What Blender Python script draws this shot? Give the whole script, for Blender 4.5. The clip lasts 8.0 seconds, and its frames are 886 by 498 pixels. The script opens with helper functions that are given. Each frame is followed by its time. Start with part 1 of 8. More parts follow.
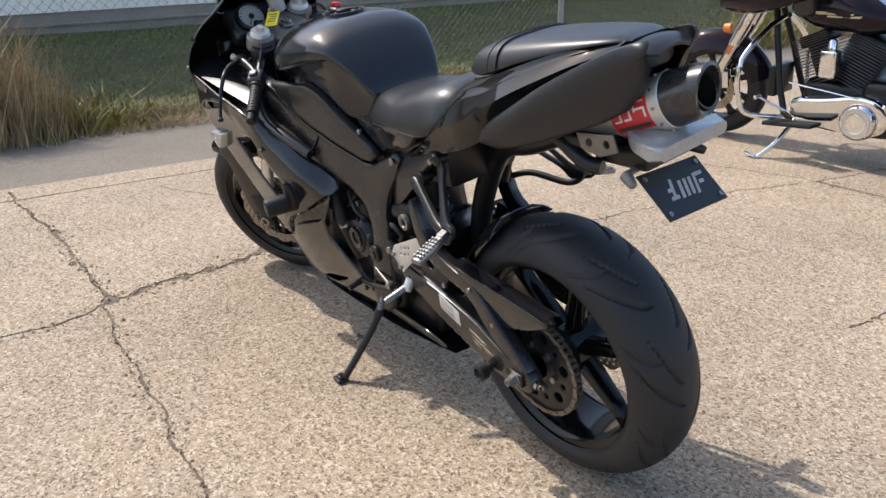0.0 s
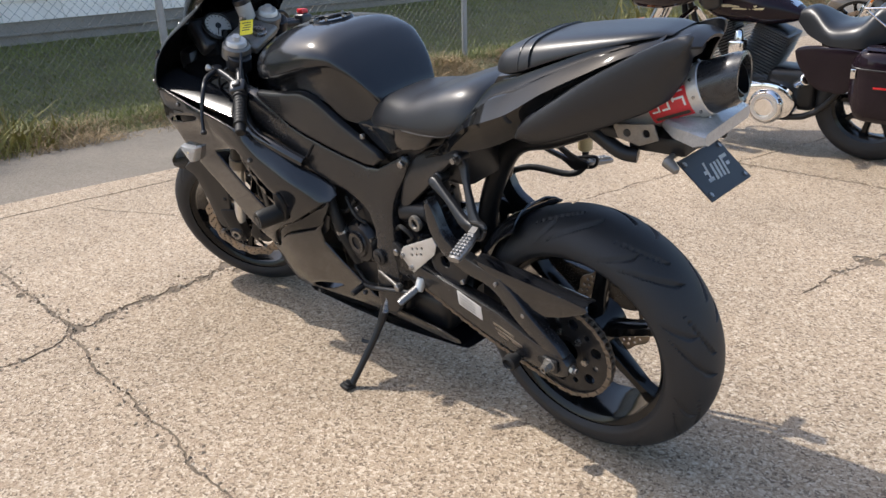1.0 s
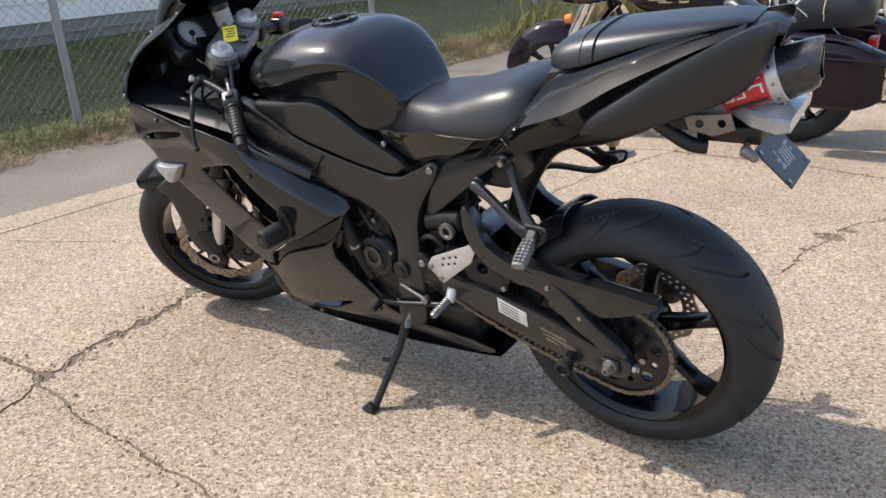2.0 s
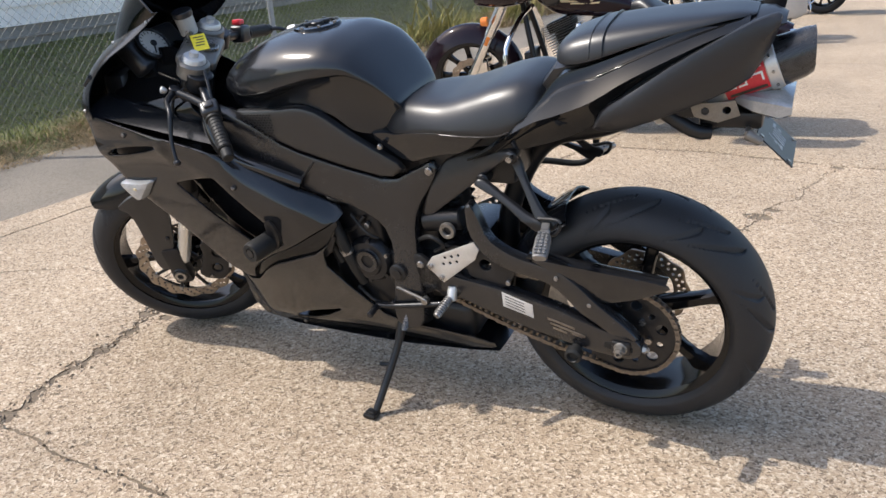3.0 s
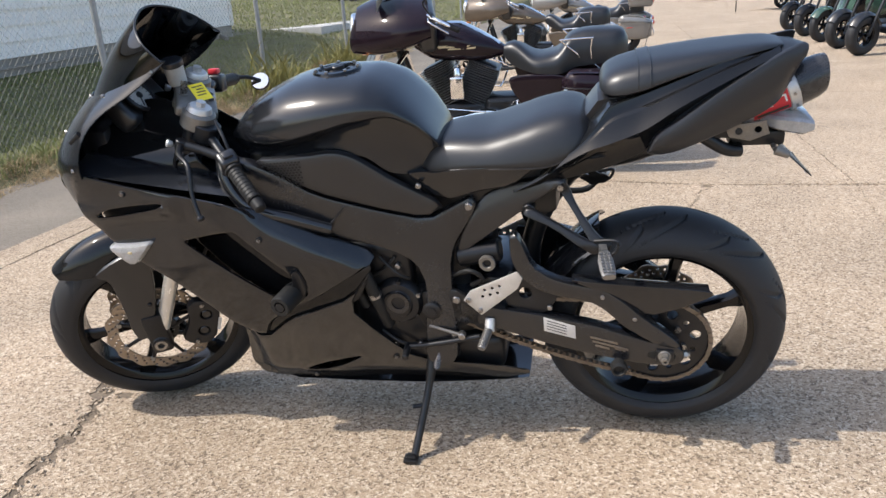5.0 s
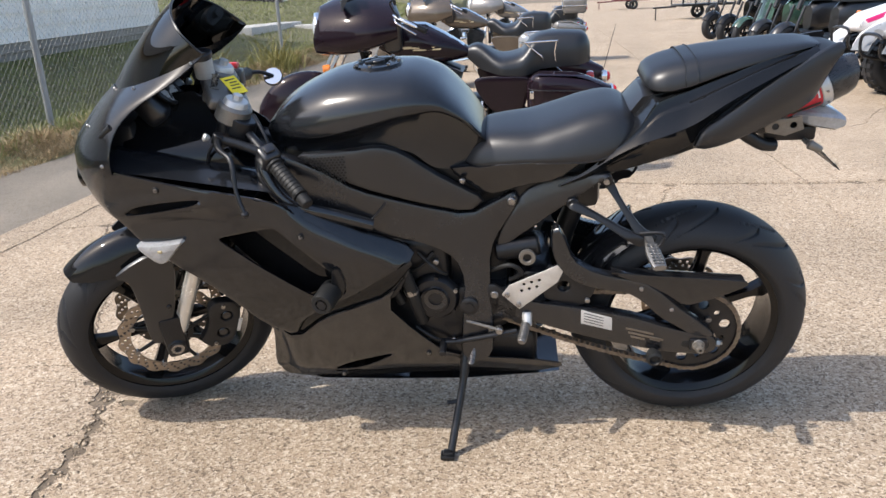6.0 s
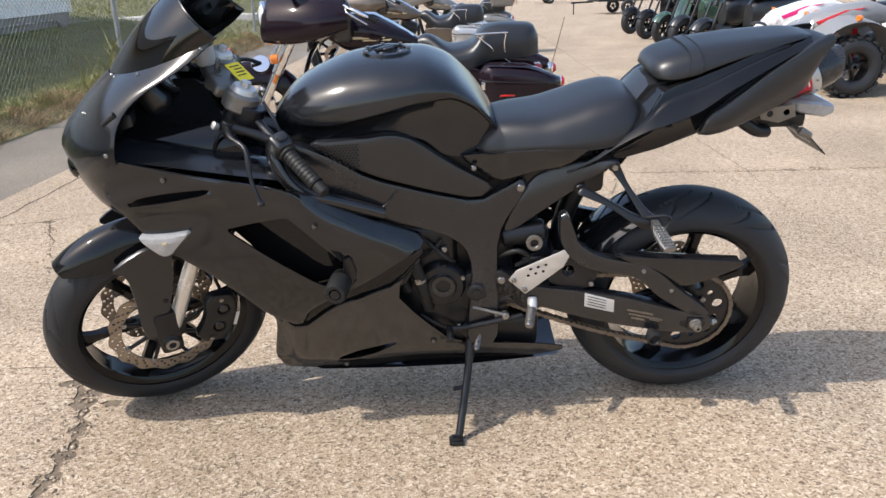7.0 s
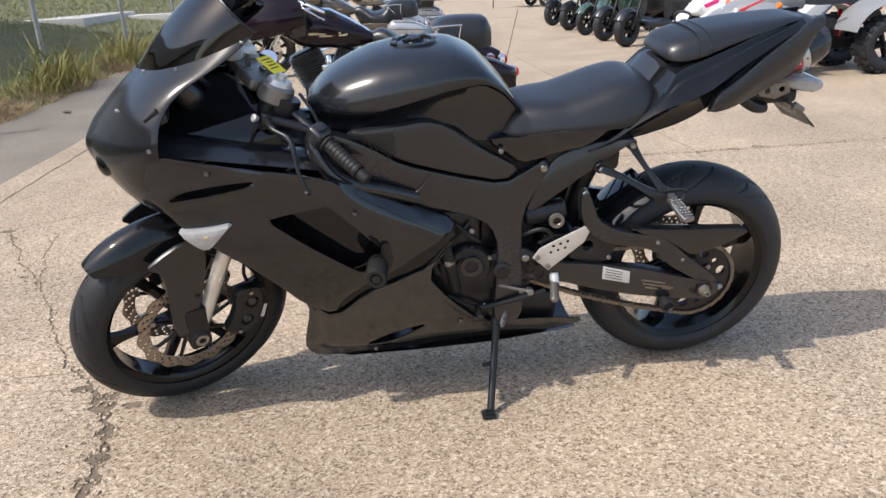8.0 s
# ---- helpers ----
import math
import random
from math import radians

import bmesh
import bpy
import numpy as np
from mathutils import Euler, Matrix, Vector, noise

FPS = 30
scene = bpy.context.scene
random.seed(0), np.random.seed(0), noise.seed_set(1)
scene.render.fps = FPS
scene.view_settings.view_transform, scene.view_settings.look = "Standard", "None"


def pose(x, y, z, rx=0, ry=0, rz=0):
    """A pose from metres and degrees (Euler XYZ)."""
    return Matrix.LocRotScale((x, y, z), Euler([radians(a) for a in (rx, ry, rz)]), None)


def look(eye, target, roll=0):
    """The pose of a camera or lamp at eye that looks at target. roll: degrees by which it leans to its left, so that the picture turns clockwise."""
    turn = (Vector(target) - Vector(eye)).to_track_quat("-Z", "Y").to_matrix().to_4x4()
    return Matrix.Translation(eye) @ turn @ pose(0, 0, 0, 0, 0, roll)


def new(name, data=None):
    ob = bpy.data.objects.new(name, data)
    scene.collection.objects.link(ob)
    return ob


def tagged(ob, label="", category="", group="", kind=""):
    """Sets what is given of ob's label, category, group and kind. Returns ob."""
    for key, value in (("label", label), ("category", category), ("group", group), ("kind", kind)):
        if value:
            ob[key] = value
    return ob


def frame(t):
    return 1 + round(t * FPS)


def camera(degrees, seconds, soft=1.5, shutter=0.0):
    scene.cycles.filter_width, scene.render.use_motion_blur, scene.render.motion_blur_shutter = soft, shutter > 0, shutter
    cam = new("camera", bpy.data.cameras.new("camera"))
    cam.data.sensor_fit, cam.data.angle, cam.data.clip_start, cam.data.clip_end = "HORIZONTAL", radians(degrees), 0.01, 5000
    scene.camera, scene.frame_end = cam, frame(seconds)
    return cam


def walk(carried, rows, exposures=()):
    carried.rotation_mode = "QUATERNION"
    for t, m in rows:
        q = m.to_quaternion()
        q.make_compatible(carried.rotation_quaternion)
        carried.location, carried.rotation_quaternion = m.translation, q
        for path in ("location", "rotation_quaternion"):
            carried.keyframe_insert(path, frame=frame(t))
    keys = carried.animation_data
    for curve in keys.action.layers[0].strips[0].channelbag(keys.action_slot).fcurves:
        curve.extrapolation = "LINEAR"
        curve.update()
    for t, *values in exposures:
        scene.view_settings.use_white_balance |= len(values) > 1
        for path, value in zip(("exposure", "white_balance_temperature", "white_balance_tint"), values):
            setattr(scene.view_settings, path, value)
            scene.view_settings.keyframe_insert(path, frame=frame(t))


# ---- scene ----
import functools

from mathutils import geometry

cam = camera(61.0, 8.0)
PATH = [
    (0, (1.08, -1.104, 1.139), (-0.455, -0.05, 0.411), -0.4),
    (0.5, (1.007, -1.255, 1.151), (-0.446, -0.087, 0.425), -0.9),
    (1, (0.921, -1.353, 1.145), (-0.44, -0.08, 0.419), -1.6),
    (1.5, (0.759, -1.433, 1.137), (-0.503, -0.061, 0.413), -2.2),
    (3, (0.403, -1.677, 1.14), (-0.515, -0.055, 0.414), -3.5),
    (3.5, (0.298, -1.725, 1.142), (-0.501, -0.033, 0.437), -3.7),
    (4, (0.138, -1.758, 1.149), (-0.548, -0.006, 0.471), -4.1),
    (4.5, (0.031, -1.83, 1.155), (-0.546, -0.03, 0.502), -4.2),
    (6, (-0.378, -1.958, 1.148), (-0.651, -0.083, 0.509), -2.7),
    (6.5, (-0.488, -1.955, 1.149), (-0.657, -0.071, 0.498), -2.0),
    (7, (-0.599, -1.991, 1.146), (-0.66, -0.106, 0.482), -1.7),
    (7.5, (-0.76, -2.046, 1.148), (-0.719, -0.163, 0.473), -2.0),
    (8, (-0.868, -2.063, 1.146), (-0.732, -0.187, 0.465), -2.6),
]
EXPOSURES = [(0, 0.84), (1.5, 0.91), (3, 0.97), (6, 0.98), (7, 0.95), (8, 0.88)]
walk(cam, [(t, look(eye, target, roll)) for t, eye, target, roll in PATH],
     exposures=EXPOSURES)

# ---- light ----
SUN_FALL = Vector((0.76, 0.315, -1.0))          # the way the sunlight travels
world = bpy.data.worlds.new("sky")
scene.world = world
world.use_nodes = True
wn = world.node_tree
for node in list(wn.nodes):
    wn.nodes.remove(node)
sky = wn.nodes.new("ShaderNodeTexSky")
sky.sky_type, sky.sun_disc = "NISHITA", False
sky.sun_elevation = math.atan2(1.0, math.hypot(0.76, 0.315))
sky.sun_rotation = math.atan2(-0.76, -0.315)
sky.air_density, sky.dust_density, sky.ozone_density = 1.0, 2.2, 0.8
back = wn.nodes.new("ShaderNodeBackground")
back.inputs["Strength"].default_value = 0.15
wout = wn.nodes.new("ShaderNodeOutputWorld")
wn.links.new(sky.outputs[0], back.inputs["Color"])
wn.links.new(back.outputs[0], wout.inputs["Surface"])
sun_data = bpy.data.lights.new("sun", "SUN")
sun_data.energy, sun_data.angle, sun_data.color = 2.45, radians(0.55), (1.0, 0.95, 0.885)
sun = new("sun", sun_data)
sun.matrix_world = look((-6.0, -4.0, 9.0), Vector((-6.0, -4.0, 9.0)) + SUN_FALL)


# ---- materials ----
def shader(name, color, rough=0.5, metal=0.0, var=0.15, scale=12.0, fine=160.0, bump=0.1, depth=0.002, coat=0.0, spec=0.5,
           tint=None, rvar=0.08, each=0.0):
    """Principled surface, with colour and roughness varied at two scales and a fine relief."""
    m = bpy.data.materials.new(name)
    m.use_nodes = True
    nt = m.node_tree
    n, lk = nt.nodes, nt.links
    p = n["Principled BSDF"]
    p.inputs["Metallic"].default_value = metal
    p.inputs["Coat Weight"].default_value = coat
    p.inputs["Coat Roughness"].default_value = 0.08
    p.inputs["Specular IOR Level"].default_value = spec
    tc = n.new("ShaderNodeTexCoord")
    big = n.new("ShaderNodeTexNoise")
    big.inputs["Scale"].default_value, big.inputs["Detail"].default_value = scale, 5
    small = n.new("ShaderNodeTexNoise")
    small.inputs["Scale"].default_value, small.inputs["Detail"].default_value = fine, 4
    for t in (big, small):
        lk.new(tc.outputs["Object"], t.inputs["Vector"])
    mixn = n.new("ShaderNodeMix")
    mixn.inputs[0].default_value = 0.45
    lk.new(big.outputs["Fac"], mixn.inputs[2])
    lk.new(small.outputs["Fac"], mixn.inputs[3])
    ramp = n.new("ShaderNodeValToRGB")
    ramp.color_ramp.elements[0].position, ramp.color_ramp.elements[1].position = 0.3, 0.7
    lo = tint if tint else tuple(c * (1 - var) for c in color)
    hi = tuple(min(1.0, c * (1 + var)) for c in color)
    ramp.color_ramp.elements[0].color, ramp.color_ramp.elements[1].color = (*lo, 1), (*hi, 1)
    lk.new(mixn.outputs[0], ramp.inputs["Fac"])
    col = ramp.outputs["Color"]
    if each:
        info = n.new("ShaderNodeObjectInfo")
        hsv = n.new("ShaderNodeHueSaturation")
        mr = n.new("ShaderNodeMapRange")
        mr.inputs["To Min"].default_value, mr.inputs["To Max"].default_value = 1 - each, 1 + each
        lk.new(info.outputs["Random"], mr.inputs["Value"])
        lk.new(mr.outputs[0], hsv.inputs["Value"])
        lk.new(col, hsv.inputs["Color"])
        col = hsv.outputs["Color"]
    lk.new(col, p.inputs["Base Color"])
    rr = n.new("ShaderNodeMapRange")
    rr.inputs["To Min"].default_value, rr.inputs["To Max"].default_value = max(0.02, rough - rvar), min(1.0, rough + rvar)
    lk.new(mixn.outputs[0], rr.inputs["Value"])
    lk.new(rr.outputs[0], p.inputs["Roughness"])
    if bump:
        b = n.new("ShaderNodeBump")
        b.inputs["Strength"].default_value, b.inputs["Distance"].default_value = bump, depth
        lk.new(small.outputs["Fac"], b.inputs["Height"])
        lk.new(b.outputs[0], p.inputs["Normal"])
    return m


M_SATIN = shader("satin_black_paint", (0.010, 0.0104, 0.012), 0.09, 0, 0.35, 5, 60, 0.004, 0.001, spec=0.66, rvar=0.05)
M_BELLY = shader("scuffed_black_belly_plastic", (0.014, 0.0138, 0.0142), 0.14, 0, 0.35, 7, 34, 0.12, 0.0035, spec=0.9, rvar=0.08)
M_TANK = shader("satin_black_tank_paint", (0.0115, 0.0124, 0.0145), 0.17, 0, 0.25, 5, 60, 0.004, 0.001, spec=0.6, rvar=0.05)
M_COWL = shader("satin_black_cowl_paint", (0.009, 0.0096, 0.011), 0.17, 0, 0.25, 5, 60, 0.0, 0.001, spec=0.42, rvar=0.05)
M_FIN = shader("dark_cast_fin", (0.13, 0.128, 0.125), 0.35, 0.6, 0.2, 20, 200, 0.05, 0.0004)
M_PEG = shader("dull_aluminium", (0.24, 0.235, 0.23), 0.35, 0.8, 0.2, 30, 260, 0.08, 0.0004)
M_GLOSS = shader("gloss_black_paint", (0.006, 0.0062, 0.0068), 0.05, 0, 0.3, 6, 80, 0.0, 0.001, spec=0.38, rvar=0.03)
M_COVER = shader("matte_black_plastic", (0.012, 0.0125, 0.0145), 0.32, 0, 0.18, 8, 240, 0.05, 0.0006, spec=0.7)
M_FRAME = shader("black_frame_metal", (0.0095, 0.010, 0.012), 0.26, 0.0, 0.22, 9, 200, 0.05, 0.0006, spec=0.75)
M_DARK = shader("dark_engine_metal", (0.011, 0.0113, 0.013), 0.36, 0.2, 0.3, 14, 180, 0.12, 0.001)
M_GREY = shader("charcoal_tail_plastic", (0.0135, 0.014, 0.0165), 0.40, 0, 0.12, 7, 260, 0.05, 0.0006, spec=0.5)
M_SEAT = shader("black_vinyl", (0.0125, 0.0132, 0.0155), 0.36, 0, 0.18, 7, 420, 0.16, 0.0008, spec=0.5)
M_RUBBER = shader("tyre_rubber", (0.0165, 0.0172, 0.0195), 0.55, 0, 0.25, 9, 300, 0.16, 0.0008, spec=0.4)
M_GRIP = shader("grip_rubber", (0.013, 0.013, 0.013), 0.55, 0, 0.2, 20, 300, 0.1, 0.0005, spec=0.3)
M_RIM = shader("gloss_black_rim", (0.006, 0.006, 0.0065), 0.12, 0, 0.2, 9, 120, 0.0, 0.0004, spec=0.3)
M_DISC = shader("brake_disc_steel", (0.33, 0.27, 0.21), 0.34, 0.75, 0.15, 20, 300, 0.05, 0.0003)
M_CHAIN = shader("oiled_chain_steel", (0.21, 0.18, 0.15), 0.40, 0.75, 0.3, 30, 300, 0.05, 0.0003)
M_ALU = shader("brushed_aluminium", (0.60, 0.585, 0.56), 0.38, 0.55, 0.1, 18, 260, 0.05, 0.0003)
M_BOLT = shader("steel_bolt", (0.30, 0.29, 0.28), 0.28, 0.9, 0.15, 40, 300, 0.02, 0.0002)
M_CHROME = shader("chrome", (0.80, 0.80, 0.80), 0.07, 1.0, 0.05, 10, 200, 0.0, rvar=0.03)
M_CLAMP = shader("grey_cast_clamp", (0.20, 0.185, 0.165), 0.4, 0.55, 0.2, 25, 260, 0.08, 0.0004)
M_FORK = shader("fork_tube_steel", (0.72, 0.70, 0.66), 0.25, 0.65, 0.1, 20, 250, 0.02, 0.0002)
M_YELLOW = shader("yellow_tag", (0.85, 0.68, 0.02), 0.5, 0, 0.08, 20, 200, 0.03, 0.0003)
M_INK = shader("dark_print", (0.05, 0.045, 0.03), 0.6, 0, 0.1, 20, 200, 0.0)
M_WHITE = shader("white_print", (0.78, 0.78, 0.77), 0.5, 0, 0.06, 20, 200, 0.0)
M_RED = shader("red_label", (0.62, 0.035, 0.045), 0.35, 0, 0.12, 14, 200, 0.0)
M_STICKER = shader("silver_label", (0.58, 0.57, 0.55), 0.45, 0.2, 0.1, 20, 200, 0.0)
M_DIAL = shader("pale_dial_face", (0.50, 0.49, 0.46), 0.4, 0, 0.08, 20, 200, 0.0)
M_RESERVOIR = shader("cloudy_reservoir_plastic", (0.42, 0.42, 0.40), 0.4, 0, 0.1, 20, 200, 0.0)
M_TANPLASTIC = shader("yellowed_reservoir_plastic", (0.42, 0.34, 0.19), 0.4, 0, 0.15, 20, 200, 0.0)
M_LENS = shader("clear_lens_plastic", (0.36, 0.36, 0.36), 0.14, 0.2, 0.15, 60, 240, 0.15, 0.0008, coat=0.6)
M_AMBER = shader("amber_lens", (0.70, 0.20, 0.03), 0.2, 0, 0.1, 30, 200, 0.0, coat=0.4)
M_TAILRED = shader("red_lens", (0.50, 0.012, 0.015), 0.14, 0, 0.1, 30, 200, 0.0, coat=0.5)


def tinted(name, clear, gloss=0.5):
    """Thin smoked sheet: part clear, part mirror."""
    m = bpy.data.materials.new(name)
    m.use_nodes = True
    n, lk = m.node_tree.nodes, m.node_tree.links
    n.remove(n["Principled BSDF"])
    tr, gl, mx, fr = (n.new("ShaderNode" + k) for k in ("BsdfTransparent", "BsdfGlossy", "MixShader", "Fresnel"))
    tr.inputs["Color"].default_value = (*clear, 1)
    gl.inputs["Roughness"].default_value = 0.05
    fr.inputs["IOR"].default_value = 1.0 + gloss
    lk.new(fr.outputs[0], mx.inputs[0])
    lk.new(tr.outputs[0], mx.inputs[1])
    lk.new(gl.outputs[0], mx.inputs[2])
    lk.new(mx.outputs[0], n["Material Output"].inputs["Surface"])
    return m


M_SCREEN = tinted("smoked_screen", (0.055, 0.058, 0.062), 0.62)


def carbon():
    m = shader("carbon_weave", (0.03, 0.03, 0.032), 0.28, 0.0, 0.1, 10, 100, 0.0, coat=0.25)
    n, lk = m.node_tree.nodes, m.node_tree.links
    p = n["Principled BSDF"]
    tc = n.new("ShaderNodeTexCoord")
    mp = n.new("ShaderNodeMapping")
    mp.inputs["Rotation"].default_value = (0.6, 0.5, 0.78)
    ck = n.new("ShaderNodeTexChecker")
    ck.inputs["Scale"].default_value = 360
    ck.inputs["Color1"].default_value, ck.inputs["Color2"].default_value = (0.038, 0.038, 0.040, 1), (0.012, 0.012, 0.013, 1)
    lk.new(tc.outputs["Object"], mp.inputs[0])
    lk.new(mp.outputs[0], ck.inputs[0])
    lk.new(ck.outputs[0], p.inputs["Base Color"])
    return m


M_CARBON = carbon()


def aggregate(name, matrix, stones, dark, pebble=105.0, rough=0.85):
    """Washed-aggregate concrete: pebbles of several tones in a sandy matrix, with broad stains."""
    m = bpy.data.materials.new(name)
    m.use_nodes = True
    n, lk = m.node_tree.nodes, m.node_tree.links
    p = n["Principled BSDF"]
    p.inputs["Roughness"].default_value = rough
    p.inputs["Specular IOR Level"].default_value = 0.3
    tc = n.new("ShaderNodeTexCoord")
    warp = n.new("ShaderNodeTexNoise")
    warp.inputs["Scale"].default_value = 60
    add = n.new("ShaderNodeMix")
    add.data_type, add.blend_type = "RGBA", "LINEAR_LIGHT"
    add.inputs[0].default_value = 0.012
    lk.new(tc.outputs["Object"], warp.inputs["Vector"])
    lk.new(tc.outputs["Object"], add.inputs[6])
    lk.new(warp.outputs["Color"], add.inputs[7])
    cells = []
    for s in (pebble, pebble * 2.3):
        v = n.new("ShaderNodeTexVoronoi")
        v.inputs["Scale"].default_value = s
        lk.new(add.outputs[2], v.inputs["Vector"])
        sep = n.new("ShaderNodeSeparateColor")
        lk.new(v.outputs["Color"], sep.inputs[0])
        r = n.new("ShaderNodeValToRGB")
        e = r.color_ramp.elements
        e[0].position, e[0].color = 0.0, (*dark, 1)
        e[1].position, e[1].color = 1.0, (*stones, 1)
        for pos, c in ((0.16, dark), (0.22, matrix), (0.62, matrix), (0.80, tuple((a + b) / 2 for a, b in zip(matrix, stones)))):
            q = e.new(pos)
            q.color = (*c, 1)
        lk.new(sep.outputs[0], r.inputs["Fac"])
        cells.append((v, r))
    mix = n.new("ShaderNodeMix")
    mix.data_type = "RGBA"
    mix.inputs[0].default_value = 0.30
    lk.new(cells[0][1].outputs[0], mix.inputs[6])
    lk.new(cells[1][1].outputs[0], mix.inputs[7])
    stain = n.new("ShaderNodeTexNoise")
    stain.inputs["Scale"].default_value, stain.inputs["Detail"].default_value = 1.1, 8
    lk.new(tc.outputs["Object"], stain.inputs["Vector"])
    sr = n.new("ShaderNodeValToRGB")
    sr.color_ramp.elements[0].position, sr.color_ramp.elements[0].color = 0.3, (0.80, 0.79, 0.77, 1)
    sr.color_ramp.elements[1].position, sr.color_ramp.elements[1].color = 0.66, (1.08, 1.06, 1.03, 1)
    lk.new(stain.outputs["Fac"], sr.inputs["Fac"])
    mul = n.new("ShaderNodeMix")
    mul.data_type, mul.blend_type = "RGBA", "MULTIPLY"
    mul.inputs[0].default_value = 1.0
    lk.new(mix.outputs[2], mul.inputs[6])
    lk.new(sr.outputs[0], mul.inputs[7])
    lk.new(mul.outputs[2], p.inputs["Base Color"])
    b = n.new("ShaderNodeBump")
    b.inputs["Strength"].default_value, b.inputs["Distance"].default_value = 0.55, 0.004
    lk.new(cells[0][0].outputs["Distance"], b.inputs["Height"])
    lk.new(b.outputs[0], p.inputs["Normal"])
    return m


M_CONCRETE = aggregate("aggregate_concrete", (0.340, 0.262, 0.184), (0.64, 0.55, 0.44), (0.105, 0.075, 0.052), 155.0)
M_WALKWAY = aggregate("worn_asphalt_walk", (0.200, 0.176, 0.146), (0.27, 0.24, 0.20), (0.13, 0.112, 0.09), 150)
M_SOIL = shader("crack_soil", (0.140, 0.108, 0.076), 0.95, 0, 0.45, 20, 150, 0.6, 0.004)
M_DIRT = shader("dry_dirt", (0.16, 0.125, 0.085), 0.95, 0, 0.4, 4, 60, 0.6, 0.01)
M_TURF = shader("turf_soil", (0.105, 0.108, 0.040), 0.95, 0, 0.4, 3, 40, 0.6, 0.02, tint=(0.09, 0.07, 0.038))
M_GRASS = shader("grass_blades", (0.190, 0.200, 0.060), 0.7, 0, 0.4, 2.0, 20, 0.0, tint=(0.120, 0.135, 0.042))
M_DRY = shader("dead_weeds", (0.36, 0.265, 0.15), 0.9, 0, 0.45, 5, 30, 0.0, tint=(0.20, 0.135, 0.07))
M_LEAF = shader("weed_leaves", (0.23, 0.20, 0.05), 0.6, 0, 0.4, 6, 30, 0.0)
M_WIRE = shader("weathered_wire", (0.15, 0.15, 0.135), 0.6, 0.2, 0.15, 10, 160, 0.0)
M_BRICK = shader("painted_block_wall", (0.10, 0.098, 0.095), 0.85, 0, 0.15, 1.5, 60, 0.3, 0.004)
M_GALV = shader("galvanised_steel", (0.30, 0.305, 0.30), 0.55, 0.3, 0.15, 10, 160, 0.1, 0.0006)
M_SIDING = shader("white_shingle_siding", (0.92, 0.865, 0.785), 0.75, 0, 0.08, 5, 110, 0.3, 0.003, each=0.04)
M_FOUND = shader("grey_foundation", (0.27, 0.245, 0.21), 0.9, 0, 0.22, 2.5, 60, 0.4, 0.006)
M_ROOF = shader("grey_roofing", (0.09, 0.088, 0.085), 0.9, 0, 0.25, 4, 90, 0.4, 0.004)


# ---- shape tools ----
def part(name, bm, material, parent=None, label="", sharp=38.0, smooth=True):
    """Links a bmesh as one mesh object."""
    bmesh.ops.recalc_face_normals(bm, faces=bm.faces)
    me = bpy.data.meshes.new(name)
    bm.to_mesh(me)
    bm.free()
    me.materials.append(material)
    if smooth:
        me.polygons.foreach_set("use_smooth", [True] * len(me.polygons))
        me.set_sharp_from_angle(angle=radians(sharp))
    ob = new(name, me)
    if parent:
        ob.parent = parent
    if label:
        ob["label"] = label
    return ob


def thing(name, m, label, category, group="", kind=""):
    ob = new(name)
    ob.empty_display_size = 0.1
    ob.matrix_world = m
    return tagged(ob, label, category, group, kind)


def join(*bms):
    out = bmesh.new()
    for b in bms:
        me = bpy.data.meshes.new("tmp")
        b.to_mesh(me)
        b.free()
        out.from_mesh(me)
        bpy.data.meshes.remove(me)
    return out


def moved(bm, m):
    bmesh.ops.transform(bm, matrix=m, verts=bm.verts)
    return bm


def block(x0, x1, y0, y1, z0, z1, bevel=0.0, seg=2):
    bm = bmesh.new()
    bmesh.ops.create_cube(bm, size=1.0)
    for v in bm.verts:
        v.co = Vector(((x0 + x1) / 2 + v.co.x * (x1 - x0), (y0 + y1) / 2 + v.co.y * (y1 - y0), (z0 + z1) / 2 + v.co.z * (z1 - z0)))
    if bevel:
        bmesh.ops.bevel(bm, geom=list(bm.edges), offset=bevel, segments=seg, profile=0.5, affect="EDGES")
    return bm


def lathe(profile, seg=48, centre=(0, 0, 0), closed=False):
    """Turns (radius, along) pairs round the y axis."""
    bm = bmesh.new()
    rings = []
    for i in range(seg):
        a = 2 * math.pi * i / seg
        rings.append([bm.verts.new((centre[0] + r * math.cos(a), centre[1] + y, centre[2] + r * math.sin(a))) for r, y in profile])
    n = len(profile)
    for i in range(seg):
        p, q = rings[i], rings[(i + 1) % seg]
        for j in range(n if closed else n - 1):
            k = (j + 1) % n
            bm.faces.new((p[j], p[k], q[k], q[j]))
    bmesh.ops.remove_doubles(bm, verts=bm.verts, dist=1e-6)
    return bm


def aim(a, b):
    """The pose whose y axis runs from a to b, standing at a."""
    d = Vector(b) - Vector(a)
    return Matrix.Translation(a) @ d.to_track_quat("Y", "Z").to_matrix().to_4x4()


def rod(a, b, r0, r1=None, seg=14, bevel=0.0):
    """A round bar from a to b, with capped ends."""
    r1 = r0 if r1 is None else r1
    d = (Vector(b) - Vector(a)).length
    e = bevel
    prof = [(0.0, 0.0), (r0 - e, 0.0), (r0, e), (r1, d - e), (r1 - e, d), (0.0, d)] if e else [(0.0, 0.0), (r0, 0.0), (r1, d), (0.0, d)]
    return moved(lathe(prof, seg), aim(a, b))


